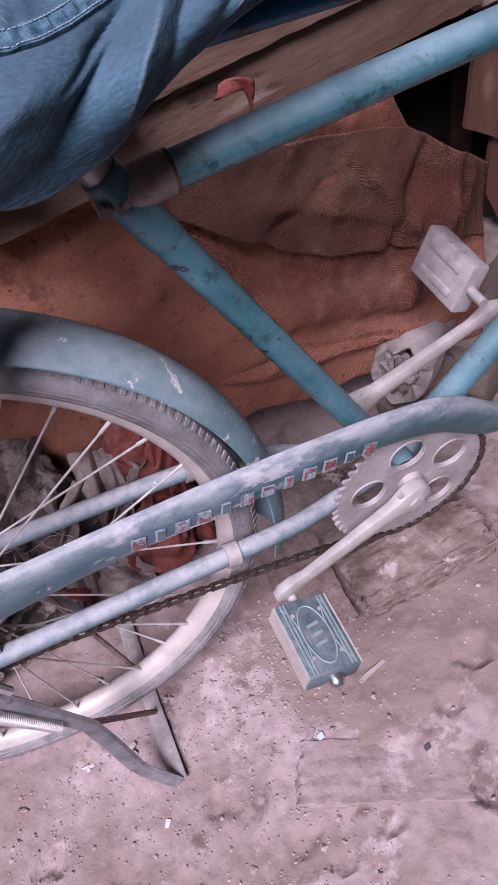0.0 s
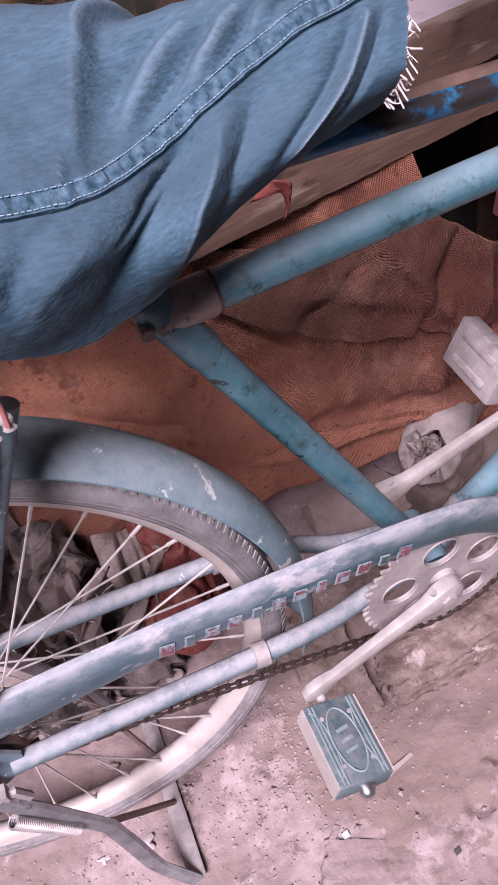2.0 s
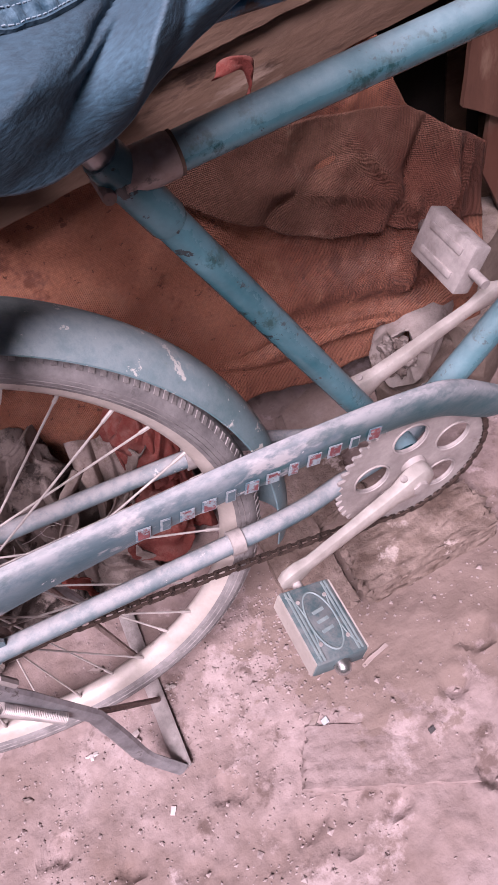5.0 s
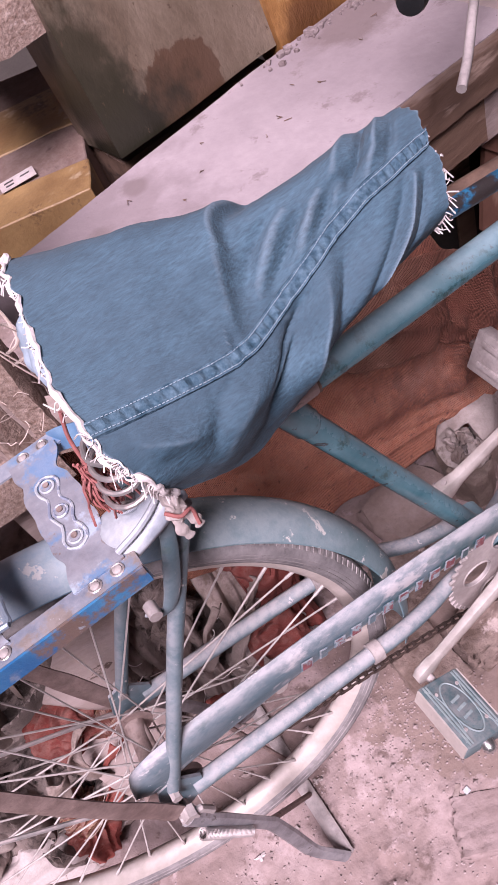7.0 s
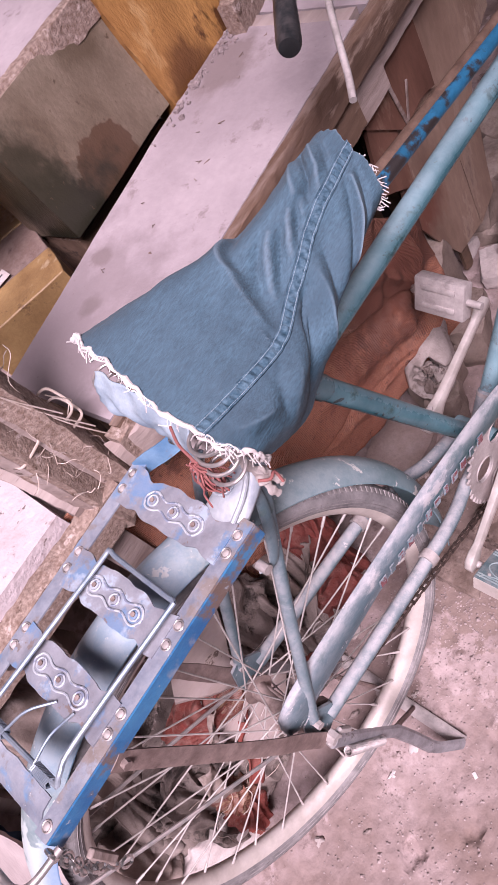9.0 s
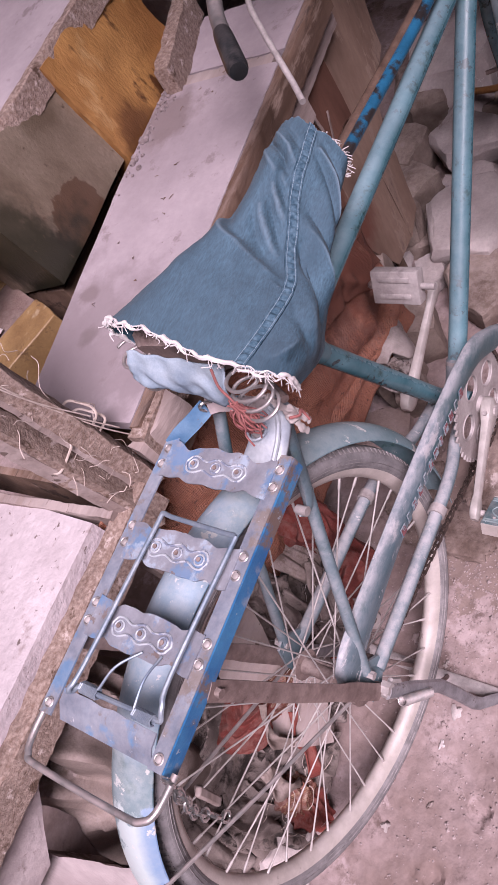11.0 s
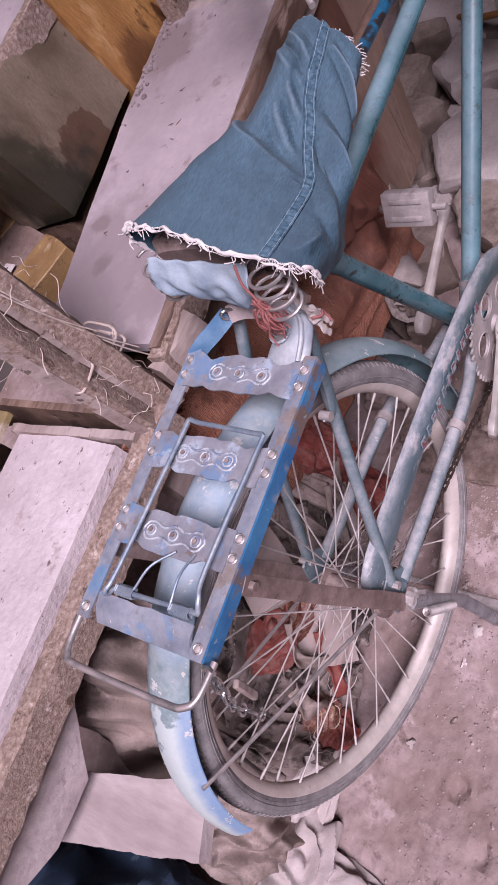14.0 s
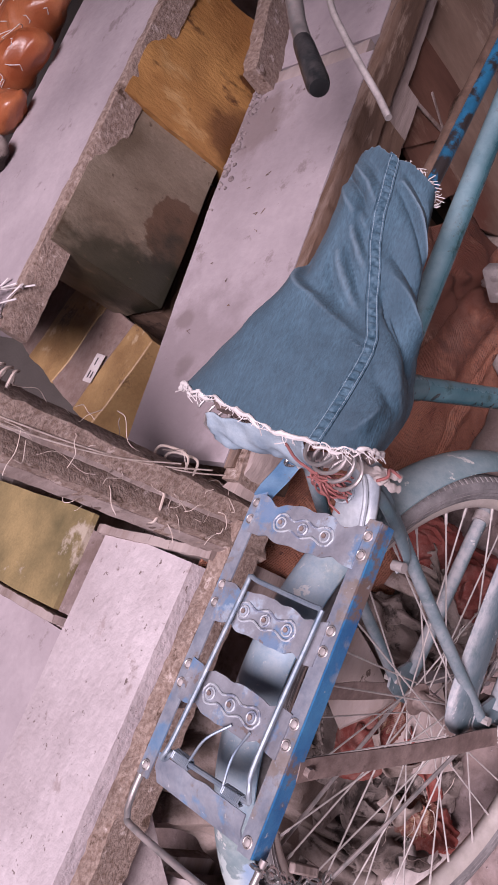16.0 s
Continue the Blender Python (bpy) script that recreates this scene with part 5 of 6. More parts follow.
rough_bar(bench_at(-0.032, 0.0, 0.712), bench_at(0.055, -0.022, 0.716), 0.024, 0.06, PALEWOOD, "end_block", bench, "pale splintered block", 2, 0.004)

# brown plywood that stands between the bench and the rubble
ply = thing("plywood_sheet", (0.83, 0.3, 0.0), "stained brown plywood sheets leaning upright beside rubble", "plywood")
for outline, y0, mat, seed, label in (
        (((0.845, 0.665), (0.835, 0.50), (0.828, 0.294), (0.870, 0.20), (0.914, 0.114), (0.996, 0.112), (0.988, 0.40), (0.980, 0.665)), 0.318, PLY, 0, "weathered brown plywood sheet"),
        (((0.986, 0.66), (0.994, 0.40), (1.003, 0.10), (1.065, 0.13), (1.072, 0.30), (1.085, 0.42), (1.180, 0.47), (1.190, 0.66)), 0.324, PLY, 3, "lighter plywood sheet beside a dark joint"),
        (((0.862, 0.676), (0.872, 0.579), (0.782, 0.572), (0.867, 0.494), (0.930, 0.50), (0.968, 0.492), (0.964, 0.66)), 0.300, REDPLY, 5, "dark red-brown offcut"),
        (((0.798, 0.557), (0.862, 0.535), (0.850, 0.378), (0.781, 0.425), (0.788, 0.497)), 0.307, REDPLY, 7, "dark red-brown offcut")):
    bm = plate(outline, y0, y0 + 0.008)
    bmesh.ops.triangulate(bm, faces=bm.faces[:])
    bmesh.ops.subdivide_edges(bm, edges=[e for e in bm.edges if e.calc_length() > 0.03], cuts=3)
    part("sheet", rough(bm, 0.003, 14, seed), mat, ply, label)
bm = plate([(0.722, 0.650), (0.777, 0.697), (0.848, 0.674), (0.852, 0.599), (0.765, 0.592)], 0.276, 0.288)
bmesh.ops.triangulate(bm, faces=bm.faces[:])
bmesh.ops.subdivide_edges(bm, edges=[e for e in bm.edges if e.calc_length() > 0.02], cuts=2)
part("corner_brace", rough(bm, 0.003, 16, 2), PALEWOOD, ply, "pale splintered corner brace")
for a, b, w in (((0.862, 0.296, 0.60), (0.876, 0.296, 0.50), 0.008), ((0.905, 0.296, 0.56), (0.880, 0.296, 0.50), 0.006), ((0.95, 0.345, 0.02), (0.95, 0.345, 0.62), 0.03)):
    part("batten", tube([V(a), V(a).lerp(V(b), 0.5), V(b)], w / 2, 6, flat=0.5, hint=V((0, 1, 0))), PALEWOOD if w < 0.02 else WOOD, ply)

# table beside the rear wheel
table = thing("low_table", (-0.25, 0.33, 0.0), "chipboard table with a dusted white top and flaking rails", "table")
rows = []
for i in range(61):
    x = 0.040 - 0.60 * i / 60
    rows.append([V((x, 0.246 + 0.200 * k / 22, 0.680)) for k in range(23)])
for r in rows:
    for p in r:
        p.z += 0.0012 * noise.noise(p * 10) + 0.0008 * noise.noise(p * 45)
tt = part("table_top", loft(rows, closed=False), TABLETOP, table, "dusted whitish board with cracks")
sol = tt.modifiers.new("thickness", "SOLIDIFY")
sol.thickness, sol.offset = 0.03, -1
tt.modifiers.new("crisp", "EDGE_SPLIT").split_angle = radians(38)
rough_bar((0.115, 0.221, 0.664), (-0.60, 0.221, 0.664), 0.030, 0.06, CHIP, "long_rail", table, "flaking chipboard rail", 1, 0.0028)
# two legs of the upturned frame, with a slat wedged between them
rough_bar((0.098, 0.210, 0.600), (0.060, 0.262, 1.27), 0.034, 0.030, CHIP, "upright_leg", table, "flaking chipboard leg standing up", 4, 0.0028)
rough_bar((0.143, 0.218, 0.640), (0.113, 0.232, 1.27), 0.034, 0.030, CHIP, "upright_leg", table, "flaking chipboard leg standing up", 21, 0.0028)
rough_bar((0.125, 0.218, 0.660), (0.094, 0.232, 1.27), 0.006, 0.022, PALEWOOD, "leg_lip", table, "pale bare edge of the leg", 23)
rough_bar((0.076, 0.214, 0.660), (0.040, 0.264, 1.27), 0.006, 0.020, PALEWOOD, "leg_lip", table, "pale bare edge of the leg", 29)
rough_bar((0.119, 0.240, 0.640), (0.086, 0.270, 1.25), 0.014, 0.016, WOOD, "wedged_slat", table, "dark slat between the legs", 25)
# black sheet behind the legs, standing in for the dark gap
rough_bar((0.112, 0.275, 0.600), (0.082, 0.310, 1.25), 0.050, 0.012, GAPBLACK, "wedged_board", table, "black sheet standing in for the dark gap behind the legs", 27)
rough_bar((0.060, 0.224, 0.676), (0.034, 0.455, 0.690), 0.014, 0.035, PALEWOOD, "inner_lip", table, "pale inner lip", 4)
rough_bar((0.040, 0.2395, 0.655), (-0.58, 0.2395, 0.655), 0.008, 0.03, PALEWOOD, "inner_lip", table, "pale inner lip", 11)
part("end_panel", box((0.012, 0.40, 0.09), (0.085, 0.44, 0.62), (0, 0, 3)), WOOD, table)
yel = cut(box((0.150, 0.42, 0.010), (-0.030, 0.665, 0.700), (0, 0, 2)), 6)
part("yellow_panel", rough(yel, 0.003, 10), YELLOW, table, "mould-stained yellowish panel")
rough_bar((-0.112, 0.45, 0.698), (-0.122, 0.88, 0.698), 0.014, 0.05, PALEWOOD, "batten", table, "", 13)
part("lower_panel", box((0.42, 0.42, 0.012), (-0.34, 0.67, 0.64)), BOARD, table)
for x, y in ((0.05, 0.25), (0.05, 0.85), (-0.56, 0.25), (-0.56, 0.85)):
    part("leg", box((0.045, 0.045, 0.64), (x, y, 0.325)), PALEWOOD, table)
bm = plate([(-0.262, 0.612), (-0.268, 0.586), (-0.379, 0.487), (-0.47, 0.49), (-0.52, 0.52), (-0.52, 0.612)], 0.236, 0.250)
bmesh.ops.triangulate(bm, faces=bm.faces[:])
bmesh.ops.subdivide_edges(bm, edges=bm.edges[:], cuts=4)
part("short_board", rough(bm, 0.003, 20), DUSTBOARD, table, "pale broken board under the rail")
rough_bar((-0.362, 0.060, 0.452), (-0.500, 0.52, 0.452), 0.092, 0.026, DUSTBOARD, "stretcher", table, "split pale stretcher board", 17, 0.003)
part("brace_post", box((0.03, 0.03, 0.45), (-0.47, 0.50, 0.225)), PALEWOOD, table)

# shelf and what stands under it
shelf = thing("shelf_board", (0.65, 0.68, 0.885), "whitish dusted shelf board with a flaking front edge", "shelf")
rows = []
for i in range(71):
    x = 0.235 + 1.0 * i / 70
    rows.append([V((x, 0.556 + 0.02 * (x - 0.5) + 0.30 * k / 16, 0.930)) for k in range(17)])
for r in rows:
    for p in r:
        p.z += 0.0012 * noise.noise(p * 10) + 0.0006 * noise.noise(p * 45)
sb = part("board", loft(rows, closed=False), BOARD, shelf)
sol = sb.modifiers.new("thickness", "SOLIDIFY")
sol.thickness, sol.offset = 0.035, -1
sb.modifiers.new("crisp", "EDGE_SPLIT").split_angle = radians(38)
rough_bar((0.235, 0.544, 0.930), (1.235, 0.564, 0.930), 0.018, 0.048, CHIP, "front_edge", shelf, "flaking chipboard edge", 31, 0.0022)
for x in (0.60, 1.15):
    part("upright", box((0.05, 0.16, 0.90), (x, 0.78, 0.447)), PALEWOOD, shelf)

tin = thing("tin_panel", (0.5, 0.52, 0.70), "dull grey tin sheet box with a brown damp stain", "tin box")
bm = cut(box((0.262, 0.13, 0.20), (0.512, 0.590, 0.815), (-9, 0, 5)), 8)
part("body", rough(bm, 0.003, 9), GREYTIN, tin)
part("lower_box", box((0.25, 0.12, 0.70), (0.512, 0.60, 0.352), (0, 0, 5)), WOOD, tin)
ochre = thing("ochre_board", (0.78, 0.54, 0.70), "ochre cardboard-like panel with torn dark streaks", "panel")
bm = cut(box((0.27, 0.05, 0.24), (0.782, 0.560, 0.800), (-8, 0, 5)), 30)
part("sheet", rough(rough(rough(bm, 0.005, 9), 0.003, 24), 0.0012, 70), GOLD, ochre)
part("base", box((0.26, 0.05, 0.66), (0.782, 0.585, 0.34), (0, 0, 5)), WOOD, ochre)
post = thing("chip_post", (0.84, 0.5, 0.0), "flaking chipboard strip standing beside ochre panel", "timber")
rough_bar((0.800, 0.485, 0.775), (1.02, 0.560, 0.775), 0.030, 0.06, CHIP, "strip", post, "", 41, 0.003)
part("foot", box((0.04, 0.03, 0.70), (0.92, 0.535, 0.355)), WOOD, post)

carton = thing("cardboard_box", (0.29, 0.72, 0.0), "brown cardboard box closed with worn yellow tape", "cardboard box")
cm = Matrix.Translation((0.331 + 0.345 * 0.21 - 0.939 * 0.085, 0.488 + 0.939 * 0.21 + 0.345 * 0.085, 0.722)) @ Matrix.Rotation(radians(-20), 4, "Z")


def carton_slab(name, y0, y1, lift, mat, label=""):
    """A band round the carton from y0 to y1 along it."""
    n, rings = 24, []
    for k in range(n + 1):
        y = y0 + (y1 - y0) * k / n
        ring = []
        for x, z in ((-0.085, -0.70), (-0.085, -0.3), (-0.085, 0.0), (-0.04, 0.0), (0.0, 0.0), (0.04, 0.0), (0.085, 0.0), (0.085, -0.06), (0.085, -0.3), (0.085, -0.70)):
            q = V((x * (1 + lift / 0.085), y, z + (lift if z > -0.65 else 0)))
            ring.append(cm @ (q + 0.004 * noise.noise_vector(q * 13) + 0.0012 * noise.noise_vector(q * 50)))
        rings.append(ring)
    return part(name, loft(rings), mat, carton, label, bevel=0.002)


carton_slab("box_body", -0.21, 0.21, 0.0, CARTON)
carton_slab("tape", -0.212, -0.135, 0.002, TAPE, "wrinkled yellow tape")
carton_slab("tape", -0.03, 0.10, 0.002, TAPE, "wrinkled yellow tape")
bm = bmesh.new()
bmesh.ops.create_cube(bm, size=1, matrix=cm @ Matrix.Translation((-0.012, -0.125, 0.0065)) @ Matrix.Rotation(radians(14), 4, "Z") @ Matrix.Diagonal((0.052, 0.026, 0.001, 1)))
lab = part("label", bm, PAPER, carton, "small white paper label")
for dx, dy, w in ((-0.012, 0.004, 0.014), (-0.012, -0.005, 0.012), (0.012, 0.002, 0.014)):
    bm = bmesh.new()
    bmesh.ops.create_cube(bm, size=1, matrix=cm @ Matrix.Translation((-0.012, -0.125, 0.0072)) @ Matrix.Rotation(radians(14), 4, "Z") @ Matrix.Translation((dx, dy, 0)) @ Matrix.Diagonal((w, 0.003, 0.0006, 1)))
    part("print_bar", bm, INK, lab, smooth=False)

# plastic-wrapped bundles on the shelf
random.seed(11)


def bundle(at, size, turn, seed, mat, label):
    ob = thing("wrapped_bundle", at, label, "bundle", "bundles on the shelf")
    bm = bmesh.new()
    m = Matrix.Translation(at) @ Matrix.Rotation(radians(turn), 4, "Z") @ Matrix.Diagonal((*size, 1))
    bmesh.ops.create_icosphere(bm, subdivisions=5, radius=1.0, matrix=m)
    for v in bm.verts:
        v.co += 0.014 * noise.noise_vector(v.co * 15 + V((seed, 0, 0))) - 0.012 * abs(noise.noise(v.co * 34 + V((seed, 0, 0)))) * V((0, 0, 1))
    part("wrap", bm, mat, ob)
    for k in range(5):
        y = (k - 2) * 0.3
        pts = []
        for i in range(15):
            a = math.pi * i / 14
            pts.append(m @ V((math.cos(a) * 1.02 * math.sqrt(1 - y * y), y + 0.15 * math.sin(i * 1.3 + k), math.sin(a) * 1.05 * math.sqrt(1 - y * y))))
        part("thread", tube([p + 0.008 * noise.noise_vector(p * 16 + V((seed, 0, 0))) for p in pts], 0.0009, 5), FRAY, ob)


for at, size, turn, seed in (((0.625, 0.93, 0.965), (0.050, 0.115, 0.038), 24, 1), ((0.73, 0.955, 0.972), (0.060, 0.135, 0.048), 20, 2), ((0.86, 0.985, 0.972), (0.066, 0.140, 0.050), 24, 3), ((0.99, 1.01, 0.97), (0.062, 0.13, 0.045), 16, 4)):
    bundle(at, size, turn, seed, PLASTIC, "orange-brown bundle wrapped in clear shiny plastic")
bundle((0.545, 0.845, 0.952), (0.038, 0.050, 0.028), 30, 6, RAG, "small grey dusty bundle in torn wrap")

# cord and straw caught on the rails
straw = thing("straw_and_twine", (0.12, 0.22, 0.70), "tangle of pale straw and twine caught on the upright legs", "twine", kind="stuff")
bm = bmesh.new()
random.seed(3)
for i in range(30):
    h = random.uniform(0.0, 0.45) ** 1.2
    c = V((random.uniform(0.075, 0.165) - 0.05 * h, 0.212 + 0.03 * h + random.uniform(-0.01, 0.012), 0.672 + h))
    d = V((random.uniform(-1, 1), random.uniform(-0.5, 0.3), random.uniform(-1, 1) * 1.5)).normalized() * random.uniform(0.010, 0.040)
    tube(curve([c - d, c - d * 0.3 + V((random.uniform(-0.010, 0.010), -random.uniform(0, 0.006), random.uniform(-0.01, 0.01))), c + d * 0.5 + V((random.uniform(-0.006, 0.006), 0, 0)), c + d], 4), random.uniform(0.0003, 0.0007), 4, bm)
for k in range(3):
    x0, y0, z0 = 0.165 - 0.012 * k, 0.205, 0.70 + 0.05 * k
    tube(curve([(x0, y0, z0), (x0 - 0.03, y0 + 0.004, z0 + 0.09), (x0 - 0.050, y0 + 0.010, z0 + 0.20), (x0 - 0.065, y0 + 0.02, z0 + 0.36)], 8), 0.0010, 6, bm)
for z, x0 in ((0.775, 0.136), (0.79, 0.136), (1.02, 0.124), (1.035, 0.124), (1.05, 0.123), (0.80, 0.086)):
    yc = 0.235 + 0.03 * (z - 0.66)
    tube([(x0 + 0.023 * math.copysign(abs(math.cos(a)) ** 0.4, math.cos(a)), yc + 0.020 * math.copysign(abs(math.sin(a)) ** 0.4, math.sin(a)), z + 0.012 * math.sin(a + z * 40)) for a in [2 * math.pi * k / 24 for k in range(25)]], 0.0018, 6, bm)
part("strands", bm, STRAW, straw)
knob2 = thing("string_knot", (0.26, 0.62, 0.94), "loose white string knotted round the shelf end", "string")
bm = bmesh.new()
for i in range(16):
    c = V((0.262 + random.uniform(-1, 1) * 0.03, 0.575 + random.uniform(-1, 1) * 0.04, 0.945 + random.uniform(-0.01, 0.02)))
    tube(curve([c, c + V((random.uniform(-1, 1), random.uniform(-1, 1), random.uniform(-0.3, 0.3))) * 0.04, c + V((random.uniform(-1, 1), random.uniform(-1, 1), random.uniform(-0.4, 0.1))) * 0.07], 4), 0.0016, 5, bm)
tagged(part("strands", bm, FRAY, knob2), kind="stuff")

# ---- cloth behind the bicycle ----
sack = thing("orange_sack", (0.4, 0.25, 0.08), "rust-orange woven sack hung in heavy folds below the bench", "sack")


def fold(x, z, cx, cz, ang, width, length, depth):
    """A soft ridge through (cx, cz)."""
    a = radians(ang)
    u, w = (x - cx) * math.cos(a) + (z - cz) * math.sin(a), -(x - cx) * math.sin(a) + (z - cz) * math.cos(a)
    return depth * math.exp(-(w / width) ** 2) * math.exp(-(u / length) ** 4)


def sack_top(x):
    """The upper edge drops away beyond the end of the bench's apron."""
    if x < 0.615:
        return 0.66
    return 0.66 - 3.0 * (x - 0.615) if x < 0.665 else 0.51 - 0.9 * (x - 0.665)


def sack_y(x, z):
    y = 0.262 - 0.03 * (0.62 - z)
    for f in ((0.16, 0.44, -34, 0.050, 0.20, -0.022), (0.30, 0.36, -42, 0.040, 0.18, -0.022), (0.12, 0.31, -40, 0.030, 0.2, -0.018), (0.45, 0.42, -58, 0.045, 0.10, -0.022), (0.56, 0.30, -20, 0.030, 0.16, -0.020),
              (0.60, 0.215, -12, 0.018, 0.16, -0.024), (0.50, 0.245, -16, 0.007, 0.16, 0.012), (0.36, 0.26, -30, 0.010, 0.14, 0.010), (0.24, 0.43, -38, 0.007, 0.12, 0.010), (0.68, 0.36, 68, 0.014, 0.12, -0.022), (0.655, 0.42, 60, 0.010, 0.10, 0.014)):
        y += fold(x, z, *f)
    p = V((x, 0, z))
    crease = (1 - min(1, 3.2 * abs(noise.noise(V((x * 5 + z * 3, 2, z * 7))))) ** 0.8) * 0.0075 + (1 - min(1, 3.2 * abs(noise.noise(V((x * 13 - z * 5, 5, z * 11))))) ** 0.8) * 0.0030
    return y - crease + 0.008 * noise.noise(p * 6) + 0.0035 * noise.noise(p * 17 + V((3, 0, 0))) + 0.0012 * noise.noise(p * 45)


rows = []
for j in range(96):
    v = j / 95
    row = []
    for i in range(141):
        u = i / 140
        x = 0.03 + 0.745 * u
        zlow = 0.23 - 0.13 * u + 0.012 * noise.noise(V((u * 9, 0, 4)))
        z = zlow + (sack_top(x) - zlow) * v
        row.append((x + 0.006 * noise.noise(V((x * 8, z * 8, 1))), sack_y(x, z), z))
    rows.append(row)
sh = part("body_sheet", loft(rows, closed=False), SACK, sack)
sol = sh.modifiers.new("thickness", "SOLIDIFY")
sol.thickness = 0.003
rows = []
for j in range(60):
    v = j / 59
    row = []
    for i in range(100):
        u = i / 99
        x = 0.37 + 0.400 * u
        zlow = (0.535 - 0.80 * (x - 0.37) if x < 0.54 else 0.399 - 0.40 * (x - 0.54)) + 0.006 * noise.noise(V((u * 8, 2, 0)))
        zt = min(sack_top(x), 0.60 - 0.12 * u)
        zt = max(zt, zlow + 0.01)
        z = zlow + (zt - zlow) * v
        y = sack_y(x, z) - 0.007 - 0.018 * (1 - v) ** 2 * (0.7 + 0.3 * math.sin(u * 5)) + 0.008 * noise.noise(V((x * 6, z * 6, 8)))
        y += fold(x, z, 0.56, 0.45, -30, 0.012, 0.10, -0.012) + fold(x, z, 0.64, 0.42, -62, 0.010, 0.10, -0.014) + fold(x, z, 0.50, 0.47, 10, 0.010, 0.08, 0.008) + fold(x, z, 0.70, 0.43, 78, 0.011, 0.09, -0.020) + fold(x, z, 0.735, 0.41, 84, 0.010, 0.09, -0.016) + fold(x, z, 0.665, 0.40, 20, 0.016, 0.07, -0.010)
        row.append((x, y, z))
    rows.append(row)
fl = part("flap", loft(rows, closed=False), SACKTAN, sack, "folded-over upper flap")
sol = fl.modifiers.new("thickness", "SOLIDIFY")
sol.thickness = 0.003


def rag(name, at, size, seed, mat, label, category="rag", turn=0.0, sharp=1.0, group="rags behind the rear wheel"):
    """A crumpled heap of cloth: ridged folds over a low mound."""
    bm = bmesh.new()
    bmesh.ops.create_icosphere(bm, subdivisions=6, radius=1.0)
    da = noise.noise_vector(V((seed, 1, 2)) * 3.3).normalized()
    db = noise.noise_vector(V((3, seed, 5)) * 2.7).normalized()
    for v in bm.verts:
        p = v.co.copy()
        r = 1 + 0.30 * noise.noise(p * 1.4 + V((seed, 0, 0)))
        wa = p.dot(da) * 7.5 + 3.6 * noise.noise(p * 1.3 + V((0, seed, 0)))
        wb = p.dot(db) * 10 + 3.5 * noise.noise(p * 2.0 + V((0, 0, seed)))
        ridge = 0.26 * (1 - abs(math.sin(wa)) ** 1.1) + 0.09 * (1 - abs(math.sin(wb)) ** 1.1) * (0.4 + 0.6 * abs(noise.noise(p * 2 + V((seed, seed, 0)))) * 2) + 0.03 * noise.noise(p * 9)
        v.co = p * (r + sharp * ridge - 0.1)
        v.co.z = max(v.co.z, -0.75 + 0.06 * noise.noise(p * 3))
    bmesh.ops.transform(bm, matrix=Matrix.Translation(at) @ Matrix.Rotation(radians(turn), 4, "Z") @ Matrix.Diagonal((*size, 1)), verts=bm.verts)
    ob = part(name, bm, mat)
    sm = ob.modifiers.new("soft", "SMOOTH")
    sm.factor, sm.iterations = 0.6, 4
    return tagged(ob, label, category, group)


GREY = "crumpled grey dusty cloth heap"
for at, size, seed in (((0.03, 0.27, 0.10), (0.14, 0.10, 0.15), 1.3), ((0.17, 0.25, 0.10), (0.10, 0.08, 0.14), 4.1), ((-0.16, 0.25, 0.14), (0.12, 0.10, 0.17), 7.7), ((-0.36, 0.24, 0.08), (0.12, 0.10, 0.11), 9.4),
                       ((0.12, 0.17, 0.06), (0.07, 0.05, 0.07), 11.2), ((-0.03, 0.17, 0.08), (0.09, 0.06, 0.08), 12.6), ((-0.13, 0.15, 0.06), (0.07, 0.05, 0.07), 13.1), ((0.07, 0.21, 0.27), (0.06, 0.04, 0.08), 14.4), ((-0.25, 0.18, 0.10), (0.06, 0.05, 0.10), 15.3)):
    rag("crumpled_rag", at, tuple(0.88 * s for s in size), seed, RAG, GREY, sharp=1.35)
rag("canvas_bag", (-0.235, 0.325, 0.25), (0.13, 0.12, 0.33), 2.2, CANVAS, "slack beige canvas bag with deep folds", "bag", sharp=0.9, group="")
rag("red_rag", (0.235, 0.21, 0.22), (0.045, 0.04, 0.08), 3.2, REDRAG, "dark red crumpled rag", sharp=1.0)
rag("red_rag", (0.19, 0.17, 0.10), (0.05, 0.04, 0.07), 5.2, REDRAG, "dark red crumpled rag", sharp=1.0)
rag("red_rag", (-0.11, 0.16, 0.28), (0.05, 0.035, 0.035), 6.1, REDRAG, "dark red crumpled rag", sharp=1.1)
rag("red_rag", (-0.21, 0.11, 0.055), (0.035, 0.03, 0.05), 8.3, REDRAG, "dark red crumpled rag", sharp=1.1)
rag("patterned_rag", (-0.055, 0.165, 0.25), (0.05, 0.04, 0.05), 2.9, PATTERN, "red cloth with tan woven stripes", sharp=0.9)
rag("patterned_rag", (-0.19, 0.125, 0.11), (0.035, 0.03, 0.045), 5.9, PATTERN, "red cloth with tan woven stripes", sharp=0.9)
rag("pale_rag", (-0.29, 0.13, 0.04), (0.11, 0.05, 0.045), 1.9, FRAYRAG, "dusty off-white cloth on the ground", sharp=1.0)
rag("pale_rag", (-0.455, 0.03, 0.02), (0.06, 0.09, 0.03), 4.9, FRAYRAG, "dusty off-white cloth on the ground", sharp=0.8)
rag("canvas_cloth", (-0.405, 0.185, 0.10), (0.075, 0.085, 0.15), 3.7, CANVAS, "beige canvas cloth bunched behind the tyre", "cloth", sharp=0.9, group="")
